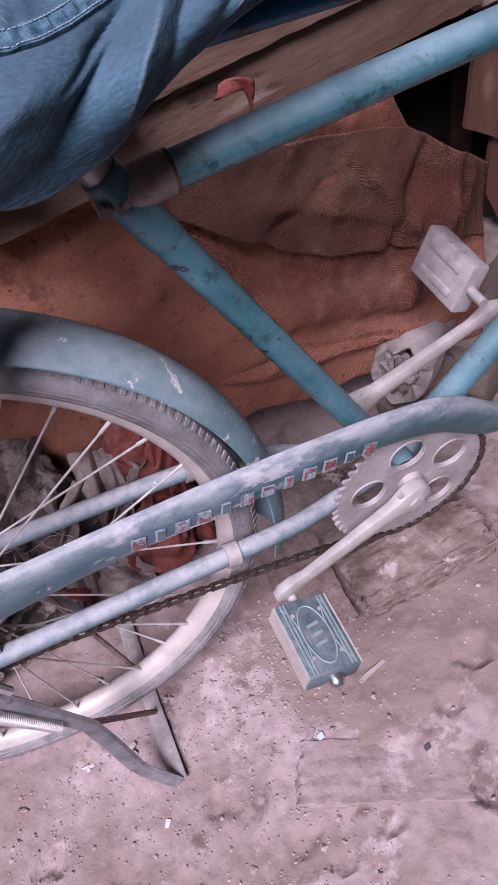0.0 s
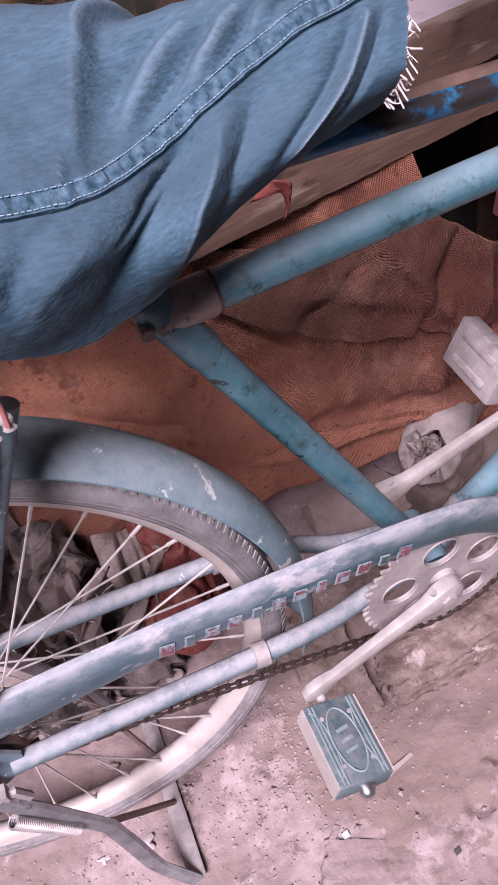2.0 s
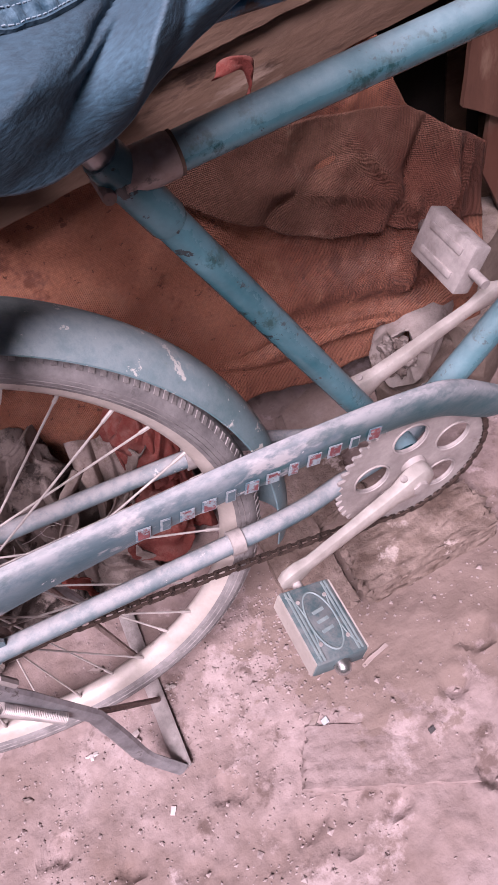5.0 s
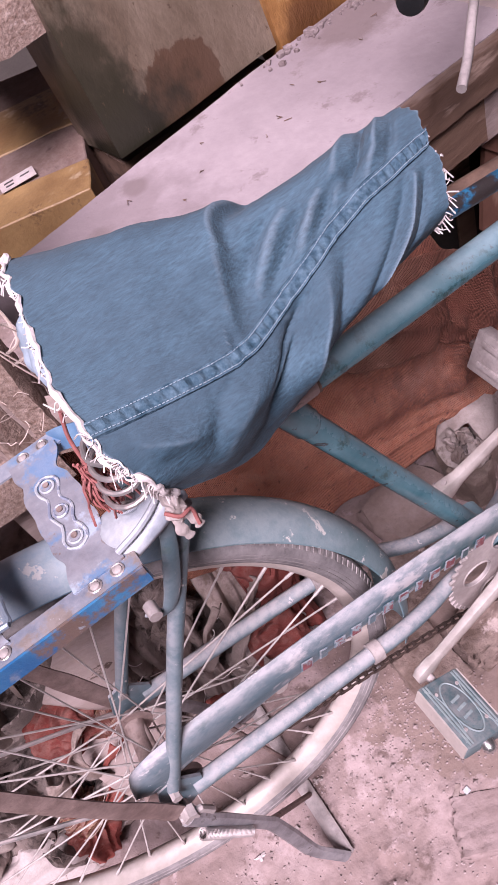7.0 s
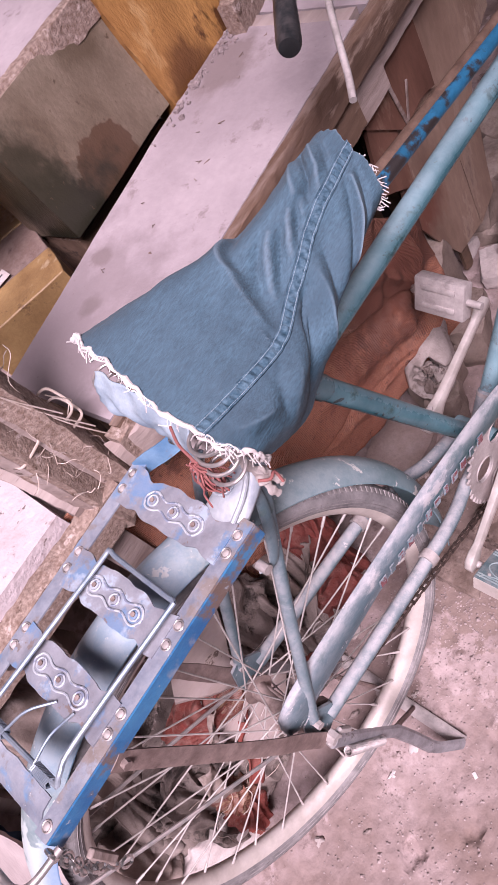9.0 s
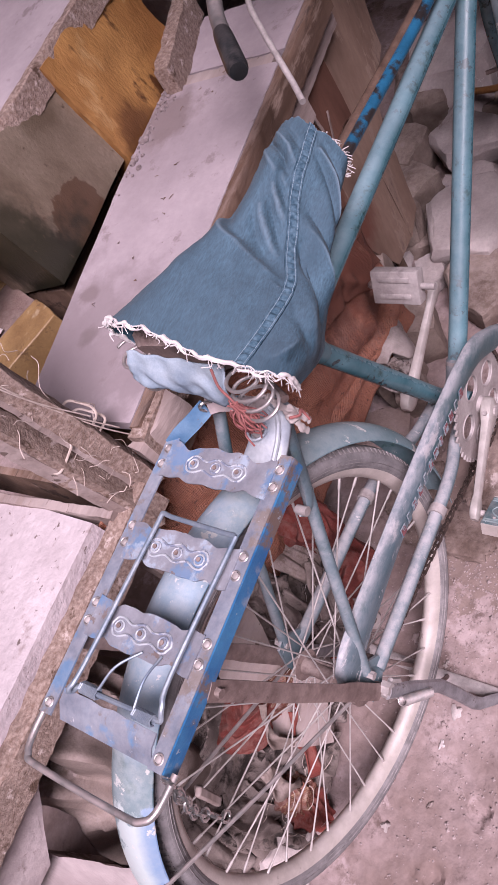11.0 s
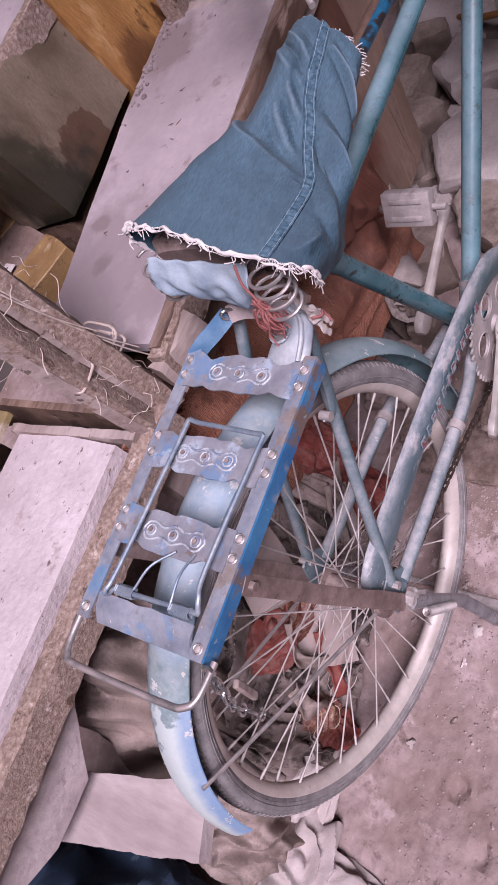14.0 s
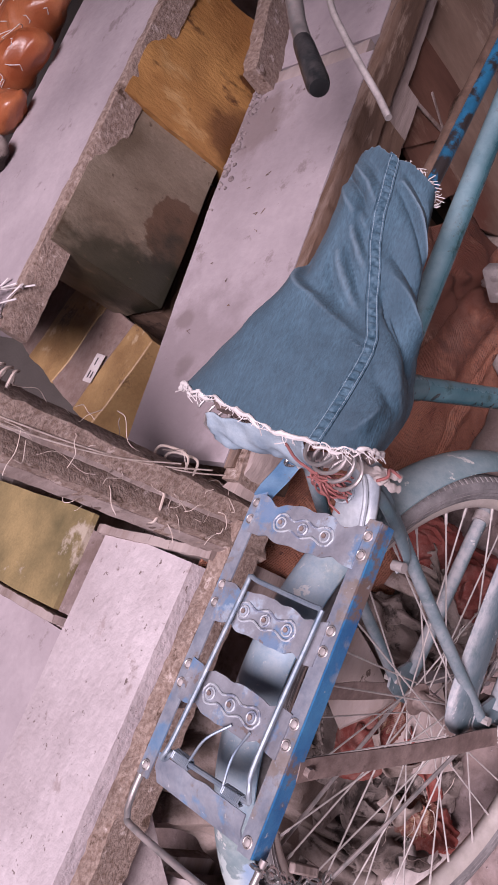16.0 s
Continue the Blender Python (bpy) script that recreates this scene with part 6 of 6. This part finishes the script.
rag("pale_rag", (-0.46, 0.115, 0.045), (0.10, 0.08, 0.06), 7.3, FRAYRAG, "dusty off-white cloth on the ground", sharp=1.1)
rag("blue_cloth", (-0.62, 0.38, 0.20), (0.14, 0.20, 0.20), 6.6, BLUECLOTH, "dark blue cloth under the table", "cloth", sharp=0.8, group="")

def pleated(name, x0, x1, z0, z1, y0, pleats, seed, mat, label, lean=0.25, deep=0.028):
    """A hanging cloth with sharp uneven pleats and a ragged outline."""
    nx, nz = 90, 50
    rows = []
    for j in range(nz + 1):
        v = j / nz
        row = []
        for i in range(nx + 1):
            u = i / nx
            n1 = noise.noise(V((u * 2.2, v * 1.5, seed)))
            ph = math.pi * pleats * (u + 0.10 * n1 + 0.12 * (v - 0.5) * noise.noise(V((u * 3, 0, seed + 4))))
            d = deep * (1 - abs(math.sin(ph)) ** 1.1) * (0.55 + 0.45 * noise.noise(V((u * 5, v * 2, seed + 9)))) + 0.010 * noise.noise(V((u * 4, v * 5, seed + 2))) + 0.003 * noise.noise(V((u * 16, v * 18, seed)))
            zb = z0 + 0.05 * (z1 - z0) * noise.noise(V((u * 7, 0, seed))) + 0.05 * noise.noise(V((u * 2, 3, seed)))
            zt = z1 + 0.10 * (z1 - z0) * noise.noise(V((u * 1.8, 1, seed)))
            z = zb + (zt - zb) * v
            x = x0 + (x1 - x0) * u + 0.015 * noise.noise(V((v * 3, u * 2, seed))) + lean * 0.1 * (v - 0.5)
            back = max(0.0, (v - 0.72) / 0.28)
            row.append((x, y0 + d * (1 - 0.6 * back) + lean * (v ** 1.5) * 0.16 + 0.07 * back ** 1.6, z - 0.035 * back ** 3))
        rows.append(row)
    ob = tagged(part(name, loft(rows, closed=False), mat), label, "rag", "hanging rags behind the rear wheel")
    sol = ob.modifiers.new("thickness", "SOLIDIFY")
    sol.thickness = 0.002


pleated("hanging_rag", -0.03, 0.10, 0.03, 0.36, 0.135, 5, 1.1, RAG, "grey pleated rag hanging behind the spokes")
pleated("hanging_rag", 0.13, 0.19, 0.02, 0.30, 0.150, 3, 5.3, CANVAS, "beige pleated rag hanging behind the spokes")
pleated("hanging_rag", 0.195, 0.275, 0.03, 0.32, 0.165, 3, 3.4, REDRAG, "dark red pleated rag hanging behind the spokes", lean=0.1)
pleated("hanging_rag", -0.17, -0.08, 0.02, 0.24, 0.130, 4, 8.2, FRAYRAG, "off-white pleated rag hanging behind the spokes", lean=0.5)
pleated("hanging_rag", -0.33, -0.21, 0.03, 0.30, 0.150, 5, 6.6, RAG, "grey pleated rag hanging behind the spokes", lean=0.5)

# torn strips draped over the heap
random.seed(44)
for i in range(22):
    x, y, z = random.uniform(-0.30, 0.24), random.uniform(0.10, 0.20), random.uniform(0.10, 0.34)
    pts = [V((x, y, z))]
    turn = random.uniform(-1, 1)
    for k in range(4):
        pts.append(pts[-1] + V((random.uniform(-0.03, 0.03) + 0.02 * turn, random.uniform(-0.016, 0.012), -random.uniform(0.015, 0.045))))
    pts = curve(pts, 5)
    wd = random.uniform(0.006, 0.016)
    rows = []
    for k, p in enumerate(pts):
        t = (pts[min(k + 1, len(pts) - 1)] - pts[max(k - 1, 0)]).normalized()
        a = t.cross(V((0, 1, 0.2))).normalized()
        rows.append([p + a * wd * s + V((0, -0.006 * math.cos(s * 2.4 + k * 0.3), 0)) + 0.004 * noise.noise_vector(p * 30 + a * s) for s in (-1, -0.6, -0.2, 0.2, 0.6, 1)])
    mats = ((RAG, "torn grey cloth strip on the heap"), (FRAYRAG, "torn off-white cloth strip on the heap"), (CANVAS, "torn beige cloth strip on the heap"), (RAG, "torn grey cloth strip on the heap"), (REDRAG, "torn dark red cloth strip on the heap"))[i % 5]
    st = tagged(part("cloth_strip", loft(rows, closed=False), mats[0]), mats[1], "rag", "torn strips on the heap")
    sol = st.modifiers.new("thickness", "SOLIDIFY")
    sol.thickness = 0.002

# tangled thread on the heap and on the ground beside the tyre
def tangle(at, spread, count, seed, mat, label):
    random.seed(seed)
    ob = thing("thread_tangle", at, label, "thread", "thread tangles", kind="stuff")
    bm = bmesh.new()
    for i in range(count):
        p = [V(at) + V((random.gauss(0, 1) * spread[0], random.gauss(0, 1) * spread[1], abs(random.gauss(0, 1)) * spread[2]))]
        a = random.uniform(0, 6.28)
        for k in range(5):
            a += random.uniform(-0.8, 0.8)
            p.append(p[-1] + V((0.010 * math.cos(a), 0.006 * math.sin(a), random.uniform(-0.007, 0.005))))
        tube(curve(p, 3), random.uniform(0.0003, 0.0008), 4, bm)
    part("threads", bm, mat, ob)


tangle((0.03, 0.13, 0.20), (0.06, 0.02, 0.05), 26, 71, FRAY, "tangle of white thread on the rags")
tangle((-0.18, 0.10, 0.10), (0.05, 0.02, 0.05), 22, 72, STRAW, "tangle of straw-coloured thread on the rags")
tangle((0.112, 0.225, 0.700), (0.016, 0.012, 0.030), 9, 75, STRAW, "tangle of pale twine between the legs")
tangle((0.10, 0.26, 0.84), (0.020, 0.02, 0.06), 8, 76, STRAW, "tangle of pale twine high on the legs")

# a dusty sheet of board lying on the rags
slab = thing("board_scrap", (-0.07, 0.05, 0.25), "dusty grey board scrap lying on the rags", "board")
bm = cut(box((0.13, 0.10, 0.008), (-0.055, 0.115, 0.225), (18, -14, 24)), 4)
part("scrap", rough(bm, 0.006, 16), PALEWOOD, slab)
slab = thing("board_scrap", (0.02, 0.15, 0.37), "dusty pale board scrap lying on the rags", "board")
bm = cut(box((0.12, 0.09, 0.007), (-0.02, 0.16, 0.375), (24, -8, 50)), 4)
part("scrap", rough(bm, 0.005, 16), PALEWOOD, slab)

# rolled plastic sack beside the chainring
roll = thing("rolled_sack", (0.66, 0.24, 0.11), "dusty white rolled-up plastic sack lying on stones", "sack")
rings = []
d = V((0.72, 0.62, 0.12)).normalized()
a, b = basis(d)
for u, scale in [(0.12, 0.42), (0.07, 0.62), (0.02, 0.78), (0.0, 0.90), (0.02, 0.97)] + [(0.02 + 0.98 * k / 14, 1.0 + 0.10 * math.sin(2.4 * k / 14)) for k in range(1, 12)] + [(0.88, 0.95), (0.95, 0.75), (0.99, 0.40)]:
    c = V((0.606, 0.194, 0.160)) + d * 0.150 * u
    ring = []
    for i in range(48):
        t = 2 * math.pi * i / 48
        q = V((math.cos(t), math.sin(t), 0))
        r = 0.040 * scale * (1 + 0.12 * noise.noise(q * 1.3 + V((0, 0, u * 2))) + 0.07 * noise.noise(q * 4 + V((0, 0, u * 5))) + 0.025 * (1 - abs(math.sin(t * 5 + u * 4 + 2 * noise.noise(q * 2)))))
        ring.append(c + d * (0.014 * noise.noise(q * 2.2 + V((4, 0, 0))) + 0.022 * math.cos(t)) * (1 - u) ** 2 + r * (math.cos(t) * a + 1.12 * math.sin(t) * b))
    rings.append(ring)
part("outer_wrap", loft(rings, caps=False), ROLLFILM, roll)
random.seed(17)
for i in range(13):
    bm = bmesh.new()
    ka = random.uniform(-0.018, 0.018)
    at = V((0.606, 0.194, 0.160)) + d * (random.uniform(0.0, 0.012) + 0.85 * ka) + a * ka + b * random.uniform(-0.022, 0.022)
    bmesh.ops.create_icosphere(bm, subdivisions=4, radius=random.uniform(0.006, 0.011), matrix=Matrix.Translation(at))
    for v in bm.verts:
        p = v.co.copy()
        v.co += 0.008 * noise.noise_vector(p * 70 + V((i, 0, 0))) + 0.004 * noise.noise_vector(p * 190)
    part("crumpled_film", bm, RAG if i % 2 == 0 else ROLLFILM, roll, "crumpled film stuffed into the mouth")

# security chain hung on the rack
sec = thing("rusty_lock_chain", (-0.19, -0.08, 0.70), "short galvanised chain hung between rack and spokes", "chain")
pts = curve([(-0.180, -0.094, 0.785), (-0.188, -0.082, 0.752), (-0.196, -0.080, 0.722), (-0.204, -0.074, 0.695), (-0.206, -0.064, 0.650), (-0.205, -0.050, 0.570)], 5)
pts = pts[::2]
for k, (p, q) in enumerate(zip(pts, pts[1:])):
    d = (q - p).normalized()
    a, b = basis(d, V((1, 0.3, 0)) if k % 2 else V((0, 1, 0.2)))
    c = (p + q) / 2
    part("ring", tube([c + d * 0.011 * math.cos(t) + a * 0.006 * math.sin(t) for t in [2 * math.pi * i / 14 for i in range(15)]], 0.0018, 6), CHROME, sec)
part("tag", cut(box((0.010, 0.007, 0.050), (-0.186, -0.080, 0.690), (6, 4, 20)), 1), PALEWOOD, sec, "small worn wooden tag", bevel=0.002)

# ---- stones, bricks and litter ----
def stone(at, size, turn, seed, mat, label, name="stone", category="stone", group="rubble beside the bench", tilt=0.0, crust=0.0):
    bm = bmesh.new()
    bmesh.ops.create_cube(bm, size=2.0)
    bmesh.ops.subdivide_edges(bm, edges=bm.edges[:], cuts=9 if not crust else 22, use_grid_fill=True)
    for v in bm.verts:
        p = v.co.copy()
        q = p.normalized() * 1.25
        p = p.lerp(q, 0.10 if crust else 0.35)
        s = V((seed * 3.1, seed, 0))
        p += crust * (noise.noise_vector(p * 4.5 + s) + 0.6 * noise.noise_vector(p * 11 + s)) + (0.07 if crust else 0.22) * noise.noise_vector(p * 0.9 + s) + 0.07 * noise.noise_vector(p * 2.6 + s) + 0.03 * noise.noise_vector(p * 7 + s)
        v.co = p
    bmesh.ops.transform(bm, matrix=Matrix.Translation(at) @ Matrix.Rotation(radians(turn), 4, "Z") @ Matrix.Rotation(radians(tilt), 4, "X") @ Matrix.Diagonal((*size, 1)), verts=bm.verts)
    return tagged(part(name, bm, mat), label, category, group)


def block(at, size, corners, turn, seed, mat, label, tilt=0.0):
    """An angular broken stone: a jittered polygon, narrower at the foot, with a nearly flat worn top."""
    rnd = random.Random(seed)
    bm = bmesh.new()
    angs = [2 * math.pi * (k + rnd.uniform(-0.28, 0.28)) / corners for k in range(corners)]
    rad = [rnd.uniform(0.82, 1.08) for _ in angs]
    for z, r in ((-1, 0.86), (0.35, 1.0), (0.8, 0.95), (1.0, 0.82)):
        for a, q in zip(angs, rad):
            bm.verts.new((r * q * math.cos(a) + rnd.uniform(-0.03, 0.03), r * q * math.sin(a) + rnd.uniform(-0.03, 0.03), z + rnd.uniform(-0.10, 0.10) * (z > 0)))
    got = bmesh.ops.convex_hull(bm, input=bm.verts)
    bmesh.ops.delete(bm, geom=[g for g in got["geom_interior"] if isinstance(g, bmesh.types.BMVert)], context="VERTS")
    bmesh.ops.transform(bm, matrix=Matrix.Translation(at) @ Matrix.Rotation(radians(turn), 4, "Z") @ Matrix.Rotation(radians(tilt), 4, "X") @ Matrix.Diagonal((*size, 1)), verts=bm.verts)
    bmesh.ops.subdivide_edges(bm, edges=bm.edges[:], cuts=7, use_grid_fill=True)
    for v in bm.verts:
        p = v.co + V((seed, 0, 0))
        v.co += 0.007 * noise.noise_vector(p * 14) + 0.0035 * noise.noise_vector(p * 40) + 0.0016 * noise.noise_vector(p * 110)
    return tagged(part("stone", bm, mat), label, "stone", "rubble beside the bench")


block((1.105, 0.225, 0.035), (0.150, 0.120, 0.050), 6, 22, 5, STONE, "large pale angular rubble stone", 4)
block((1.335, 0.305, 0.045), (0.125, 0.095, 0.050), 5, 30, 9, STONE, "pale broken building stone", -4)
block((1.52, 0.47, 0.05), (0.130, 0.100, 0.070), 6, 10, 12, STONEDARK, "broad grey boulder among the rubble", 6)
block((0.92, 0.155, 0.025), (0.110, 0.090, 0.042), 7, 40, 3, STONEDARK, "low brown stone bedded in the earth", 5)
block((0.675, 0.265, 0.050), (0.085, 0.075, 0.058), 6, 15, 7, STONEDARK, "grey stone under the rolled sack", 0)
block((0.625, 0.205, 0.035), (0.050, 0.045, 0.052), 6, 50, 8, STONEDARK, "grey stone under the rolled sack", 0)
stone((1.19, 0.40, 0.05), (0.06, 0.05, 0.05), 60, 3.0, STONEDARK, "small grey rubble stone")
stone((1.08, 0.40, 0.05), (0.055, 0.05, 0.05), 20, 4.0, STONEDARK, "small grey rubble stone")
stone((1.30, 0.47, 0.05), (0.07, 0.06, 0.06), 80, 5.0, STONEDARK, "small grey rubble stone")
stone((1.42, 0.15, 0.05), (0.10, 0.07, 0.05), -20, 6.0, STONE, "pale broken building stone")
stone((1.24, 0.115, 0.04), (0.075, 0.055, 0.05), 40, 7.0, STONEDARK, "grey rubble stone with dark side")
stone((1.58, 0.40, 0.08), (0.12, 0.10, 0.09), 10, 8.0, STONE, "large pale angular rubble stone")
stone((1.62, 0.18, 0.06), (0.09, 0.08, 0.07), 50, 9.0, STONE, "pale broken building stone")
stone((0.80, 0.36, 0.09), (0.09, 0.07, 0.11), 15, 11.0, STONEDARK, "dark grey stone behind the sack")
stone((0.78, 0.25, 0.05), (0.055, 0.05, 0.06), 30, 13.0, STONEDARK, "grey rubble stone with dark side")
random.seed(21)
for i in range(26):
    x, y = random.uniform(0.86, 1.7), random.uniform(0.05, 0.55)
    s = random.uniform(0.015, 0.035)
    stone((x, y, s * 0.5), (s * 1.3, s, s * 0.8), random.uniform(0, 180), 20 + i, STONEDARK if i % 2 else STONE, "small rubble fragment among larger stones")
stone((0.512, -0.010, 0.022), (0.100, 0.042, 0.030), 1, 14.0, BRICK, "broken mortar-crusted brick lying under the chainring", "brick", "brick", "bricks on the floor", crust=0.10)
stone((0.355, 0.046, 0.002), (0.044, 0.084, 0.018), -2, 15.0, BRICK, "flat worn brick set in the earth", "brick", "brick", "bricks on the floor", crust=0.07)
stone((0.515, 0.255, 0.010), (0.075, 0.060, 0.022), 6, 16.0, EARTHBRICK, "flat pale stone slab at the foot of the sack", "stone", "stone", "")
stone((0.325, -0.236, 0.006), (0.102, 0.040, 0.018), -25, 17.0, EARTH, "half-buried brick under trodden earth", "brick", "brick", "bricks on the floor", tilt=-10, crust=0.05)
stone((0.43, 0.15, 0.0), (0.06, 0.05, 0.02), 6, 18.0, BRICK, "flat worn brick set in the earth", "brick", "brick", "bricks on the floor", crust=0.07)

litter = thing("gravel_crumbs", (0.3, -0.1, 0.0), "scattered grit and crumbs of dry earth", "gravel", kind="stuff")
verts, faces = [], []
random.seed(33)
for i in range(3000):
    x = random.gauss(0.30, 0.28)
    y = random.gauss(-0.05, 0.17)
    if i >= 1700:
        x, y = random.uniform(-0.45, 0.30), random.uniform(-0.36, -0.02)
    elif i % 3 == 0:
        x, y = 0.27 + random.gauss(0, 0.07), -0.02 + random.gauss(0, 0.06)
    s = random.uniform(0.0008, 0.0028) * (2.0 if random.random() < 0.05 else 1)
    c = V((x, y, ground_z(x, y) + s * 0.3))
    n0 = len(verts)
    for dx, dy, dz in ((1, 0, 0), (-1, 0, 0), (0, 1, 0), (0, -1, 0), (0, 0, 0.8), (0, 0, -0.8)):
        verts.append(c + V((dx, dy, dz)) * s * random.uniform(0.6, 1.3))
    for f in ((0, 2, 4), (2, 1, 4), (1, 3, 4), (3, 0, 4), (2, 0, 5), (1, 2, 5), (3, 1, 5), (0, 3, 5)):
        faces.append(tuple(n0 + k for k in f))
me = bpy.data.meshes.new("crumbs")
me.from_pydata(verts, [], faces)
me.materials.append(GRIT)
cr = new("crumbs", me)
cr.parent = litter
cr.matrix_parent_inverse = Matrix.Translation(-litter.location)


def scrap(x, y, size, turn, mat, label, name="wood_chip", category="wood chip", tilt=0):
    z = ground_z(x, y) + size[2] * 0.5
    bm = cut(box(size, (x, y, z), (tilt, 0, turn)), 2)
    ob = part(name, rough(bm, size[2] * 0.5, 60), mat)
    return tagged(ob, label, category, "litter on the floor")


scrap(0.262, -0.156, (0.022, 0.007, 0.004), 40, PALEWOOD, "pale splinter of wood on the earth")
scrap(0.275, -0.163, (0.008, 0.007, 0.004), 10, WHITEPAINT, "white crumb of plaster on the earth", "plaster_crumb", "plaster")
scrap(0.386, -0.237, (0.008, 0.006, 0.003), 5, INK, "small black square chip on the earth", "black_chip", "chip")
scrap(0.375, -0.118, (0.045, 0.006, 0.004), 14, PALEWOOD, "thin pale stick on the earth", "stick", "stick")
scrap(0.055, -0.165, (0.010, 0.006, 0.002), 60, PAPER, "white paint flake on the earth", "paint_flake", "flake")


def torn(x, y, r, seed, mat, label, name, category):
    """A torn scrap of paper or bark with an uneven outline."""
    z0 = ground_z(x, y) + 0.003
    inner, outer = [], []
    for k in range(16):
        a = 2 * math.pi * k / 16
        rr = r * (0.7 + 0.9 * noise.noise(V((math.cos(a) * 1.3, math.sin(a) * 1.3, seed))))
        px, py = x + rr * math.cos(a), y + 0.6 * rr * math.sin(a)
        outer.append(V((px, py, z0 + 0.006 * noise.noise(V((px * 60, py * 60, seed))))))
        inner.append(V((x + 0.5 * rr * math.cos(a), y + 0.3 * rr * math.sin(a), z0 + 0.003 + 0.005 * noise.noise(V((px * 40, py * 40, seed))))))
    bm = loft([outer, inner], caps=False)
    bmesh.ops.contextual_create(bm, geom=[e for e in bm.edges if e.is_boundary and (e.verts[0].co - V((x, y, z0))).length < r * 0.75])
    ob = part(name, bm, mat)
    sol = ob.modifiers.new("thickness", "SOLIDIFY")
    sol.thickness = 0.0015
    return tagged(ob, label, category, "litter on the floor")


for i, (x, y, r, mat) in enumerate(((0.04, -0.062, 0.030, FRAYRAG), (0.08, 0.03, 0.024, FRAYRAG), (0.02, 0.055, 0.022, PALEWOOD), (-0.02, -0.05, 0.020, PAPER), (0.11, -0.02, 0.018, FRAYRAG), (-0.12, -0.06, 0.016, PALEWOOD), (0.14, 0.05, 0.022, PALEWOOD), (-0.07, 0.03, 0.022, FRAYRAG), (-0.18, 0.0, 0.022, FRAYRAG))):
    torn(x, y, 0.62 * r, i * 2.3, mat, "torn dusty scrap on the earth under the wheel", "paper_scrap", "scrap")
for i in range(14):
    x, y = random.uniform(0.32, 0.85), random.uniform(0.3, 0.4)
    p = bench_at((x - 0.17), random.uniform(0.1, 0.2), 0.7285)
    bm = bmesh.new()
    tube([p, p + V((random.uniform(-1, 1), random.uniform(-1, 1), 0.1)) * 0.006, p + V((random.uniform(-1, 1), random.uniform(-1, 1), 0)) * 0.007], 0.00045, 5, bm)
    tagged(part("crumb", bm, WOOD), "tiny dark shaving on the dusty bench", "shaving", "shavings on the bench")
random.seed(8)
for i in range(70):
    p = bench_at(0.40 + 0.26 * random.random() ** 0.6, 0.250 - abs(random.gauss(0, 0.013)), 0.7282)
    s = 0.0010 + 0.0050 * random.random() ** 3 * (1.5 if random.random() < 0.15 else 1)
    stone(p, (s, s * 0.8, s * 0.7), random.uniform(0, 180), 60 + i, PLASTERBIT, "small dusty plaster lump on the bench corner", "plaster_lump", "plaster", "plaster lumps on the bench")
# broken white tube and rusty ring among the stones
tb = thing("white_tube", (1.45, 0.15, 0.1), "white plastic tube with a dark cap and blurred print", "tube")
part("tube_body", tube([(1.46, 0.20, 0.115), (1.58, 0.09, 0.12)], 0.018, 16), WHITEPAINT, tb)
part("cap", tube([(1.455, 0.205, 0.115), (1.425, 0.232, 0.113)], 0.013, 14), INK, tb)
part("print_bar", box((0.05, 0.008, 0.002), (1.52, 0.145, 0.1365), (0, 0, -42)), INK, tb)
hose = thing("amber_hose", (1.5, 0.35, 0.1), "brownish amber rubber hose curled over stones", "hose")
part("hose_body", tube(curve([(1.64, 0.475, 0.10), (1.54, 0.425, 0.105), (1.478, 0.376, 0.105), (1.45, 0.316, 0.108), (1.446, 0.257, 0.11), (1.455, 0.222, 0.112)], 8), 0.0085, 10), AMBER, hose)
hose2 = thing("amber_hose", (1.72, 0.40, 0.1), "brownish amber rubber hose lying among stones", "hose")
part("hose_body", tube(curve([(1.62, 0.48, 0.09), (1.684, 0.434, 0.10), (1.721, 0.413, 0.105), (1.76, 0.362, 0.11), (1.78, 0.28, 0.11)], 8), 0.0085, 10), AMBER, hose2)
tangle((1.515, 0.297, 0.10), (0.02, 0.02, 0.02), 16, 79, FRAY, "tuft of white thread among the stones")
# a scrap of red ribbon caught under the bench's front edge
rib = thing("red_ribbon", (0.455, 0.19, 0.67), "torn red ribbon caught on the bench edge", "ribbon")
rows = []
for k, p in enumerate(curve([(0.436, 0.196, 0.668), (0.450, 0.188, 0.674), (0.464, 0.186, 0.670), (0.466, 0.187, 0.655), (0.461, 0.188, 0.642)], 6)):
    rows.append([p + V((0.004 * s, -0.003 * math.cos(s * 2 + k * 0.4), 0.006 * s)) for s in (-1, -0.4, 0.4, 1)])
sol = part("strip", loft(rows, closed=False), REDRAG, rib).modifiers.new("thickness", "SOLIDIFY")
sol.thickness = 0.001
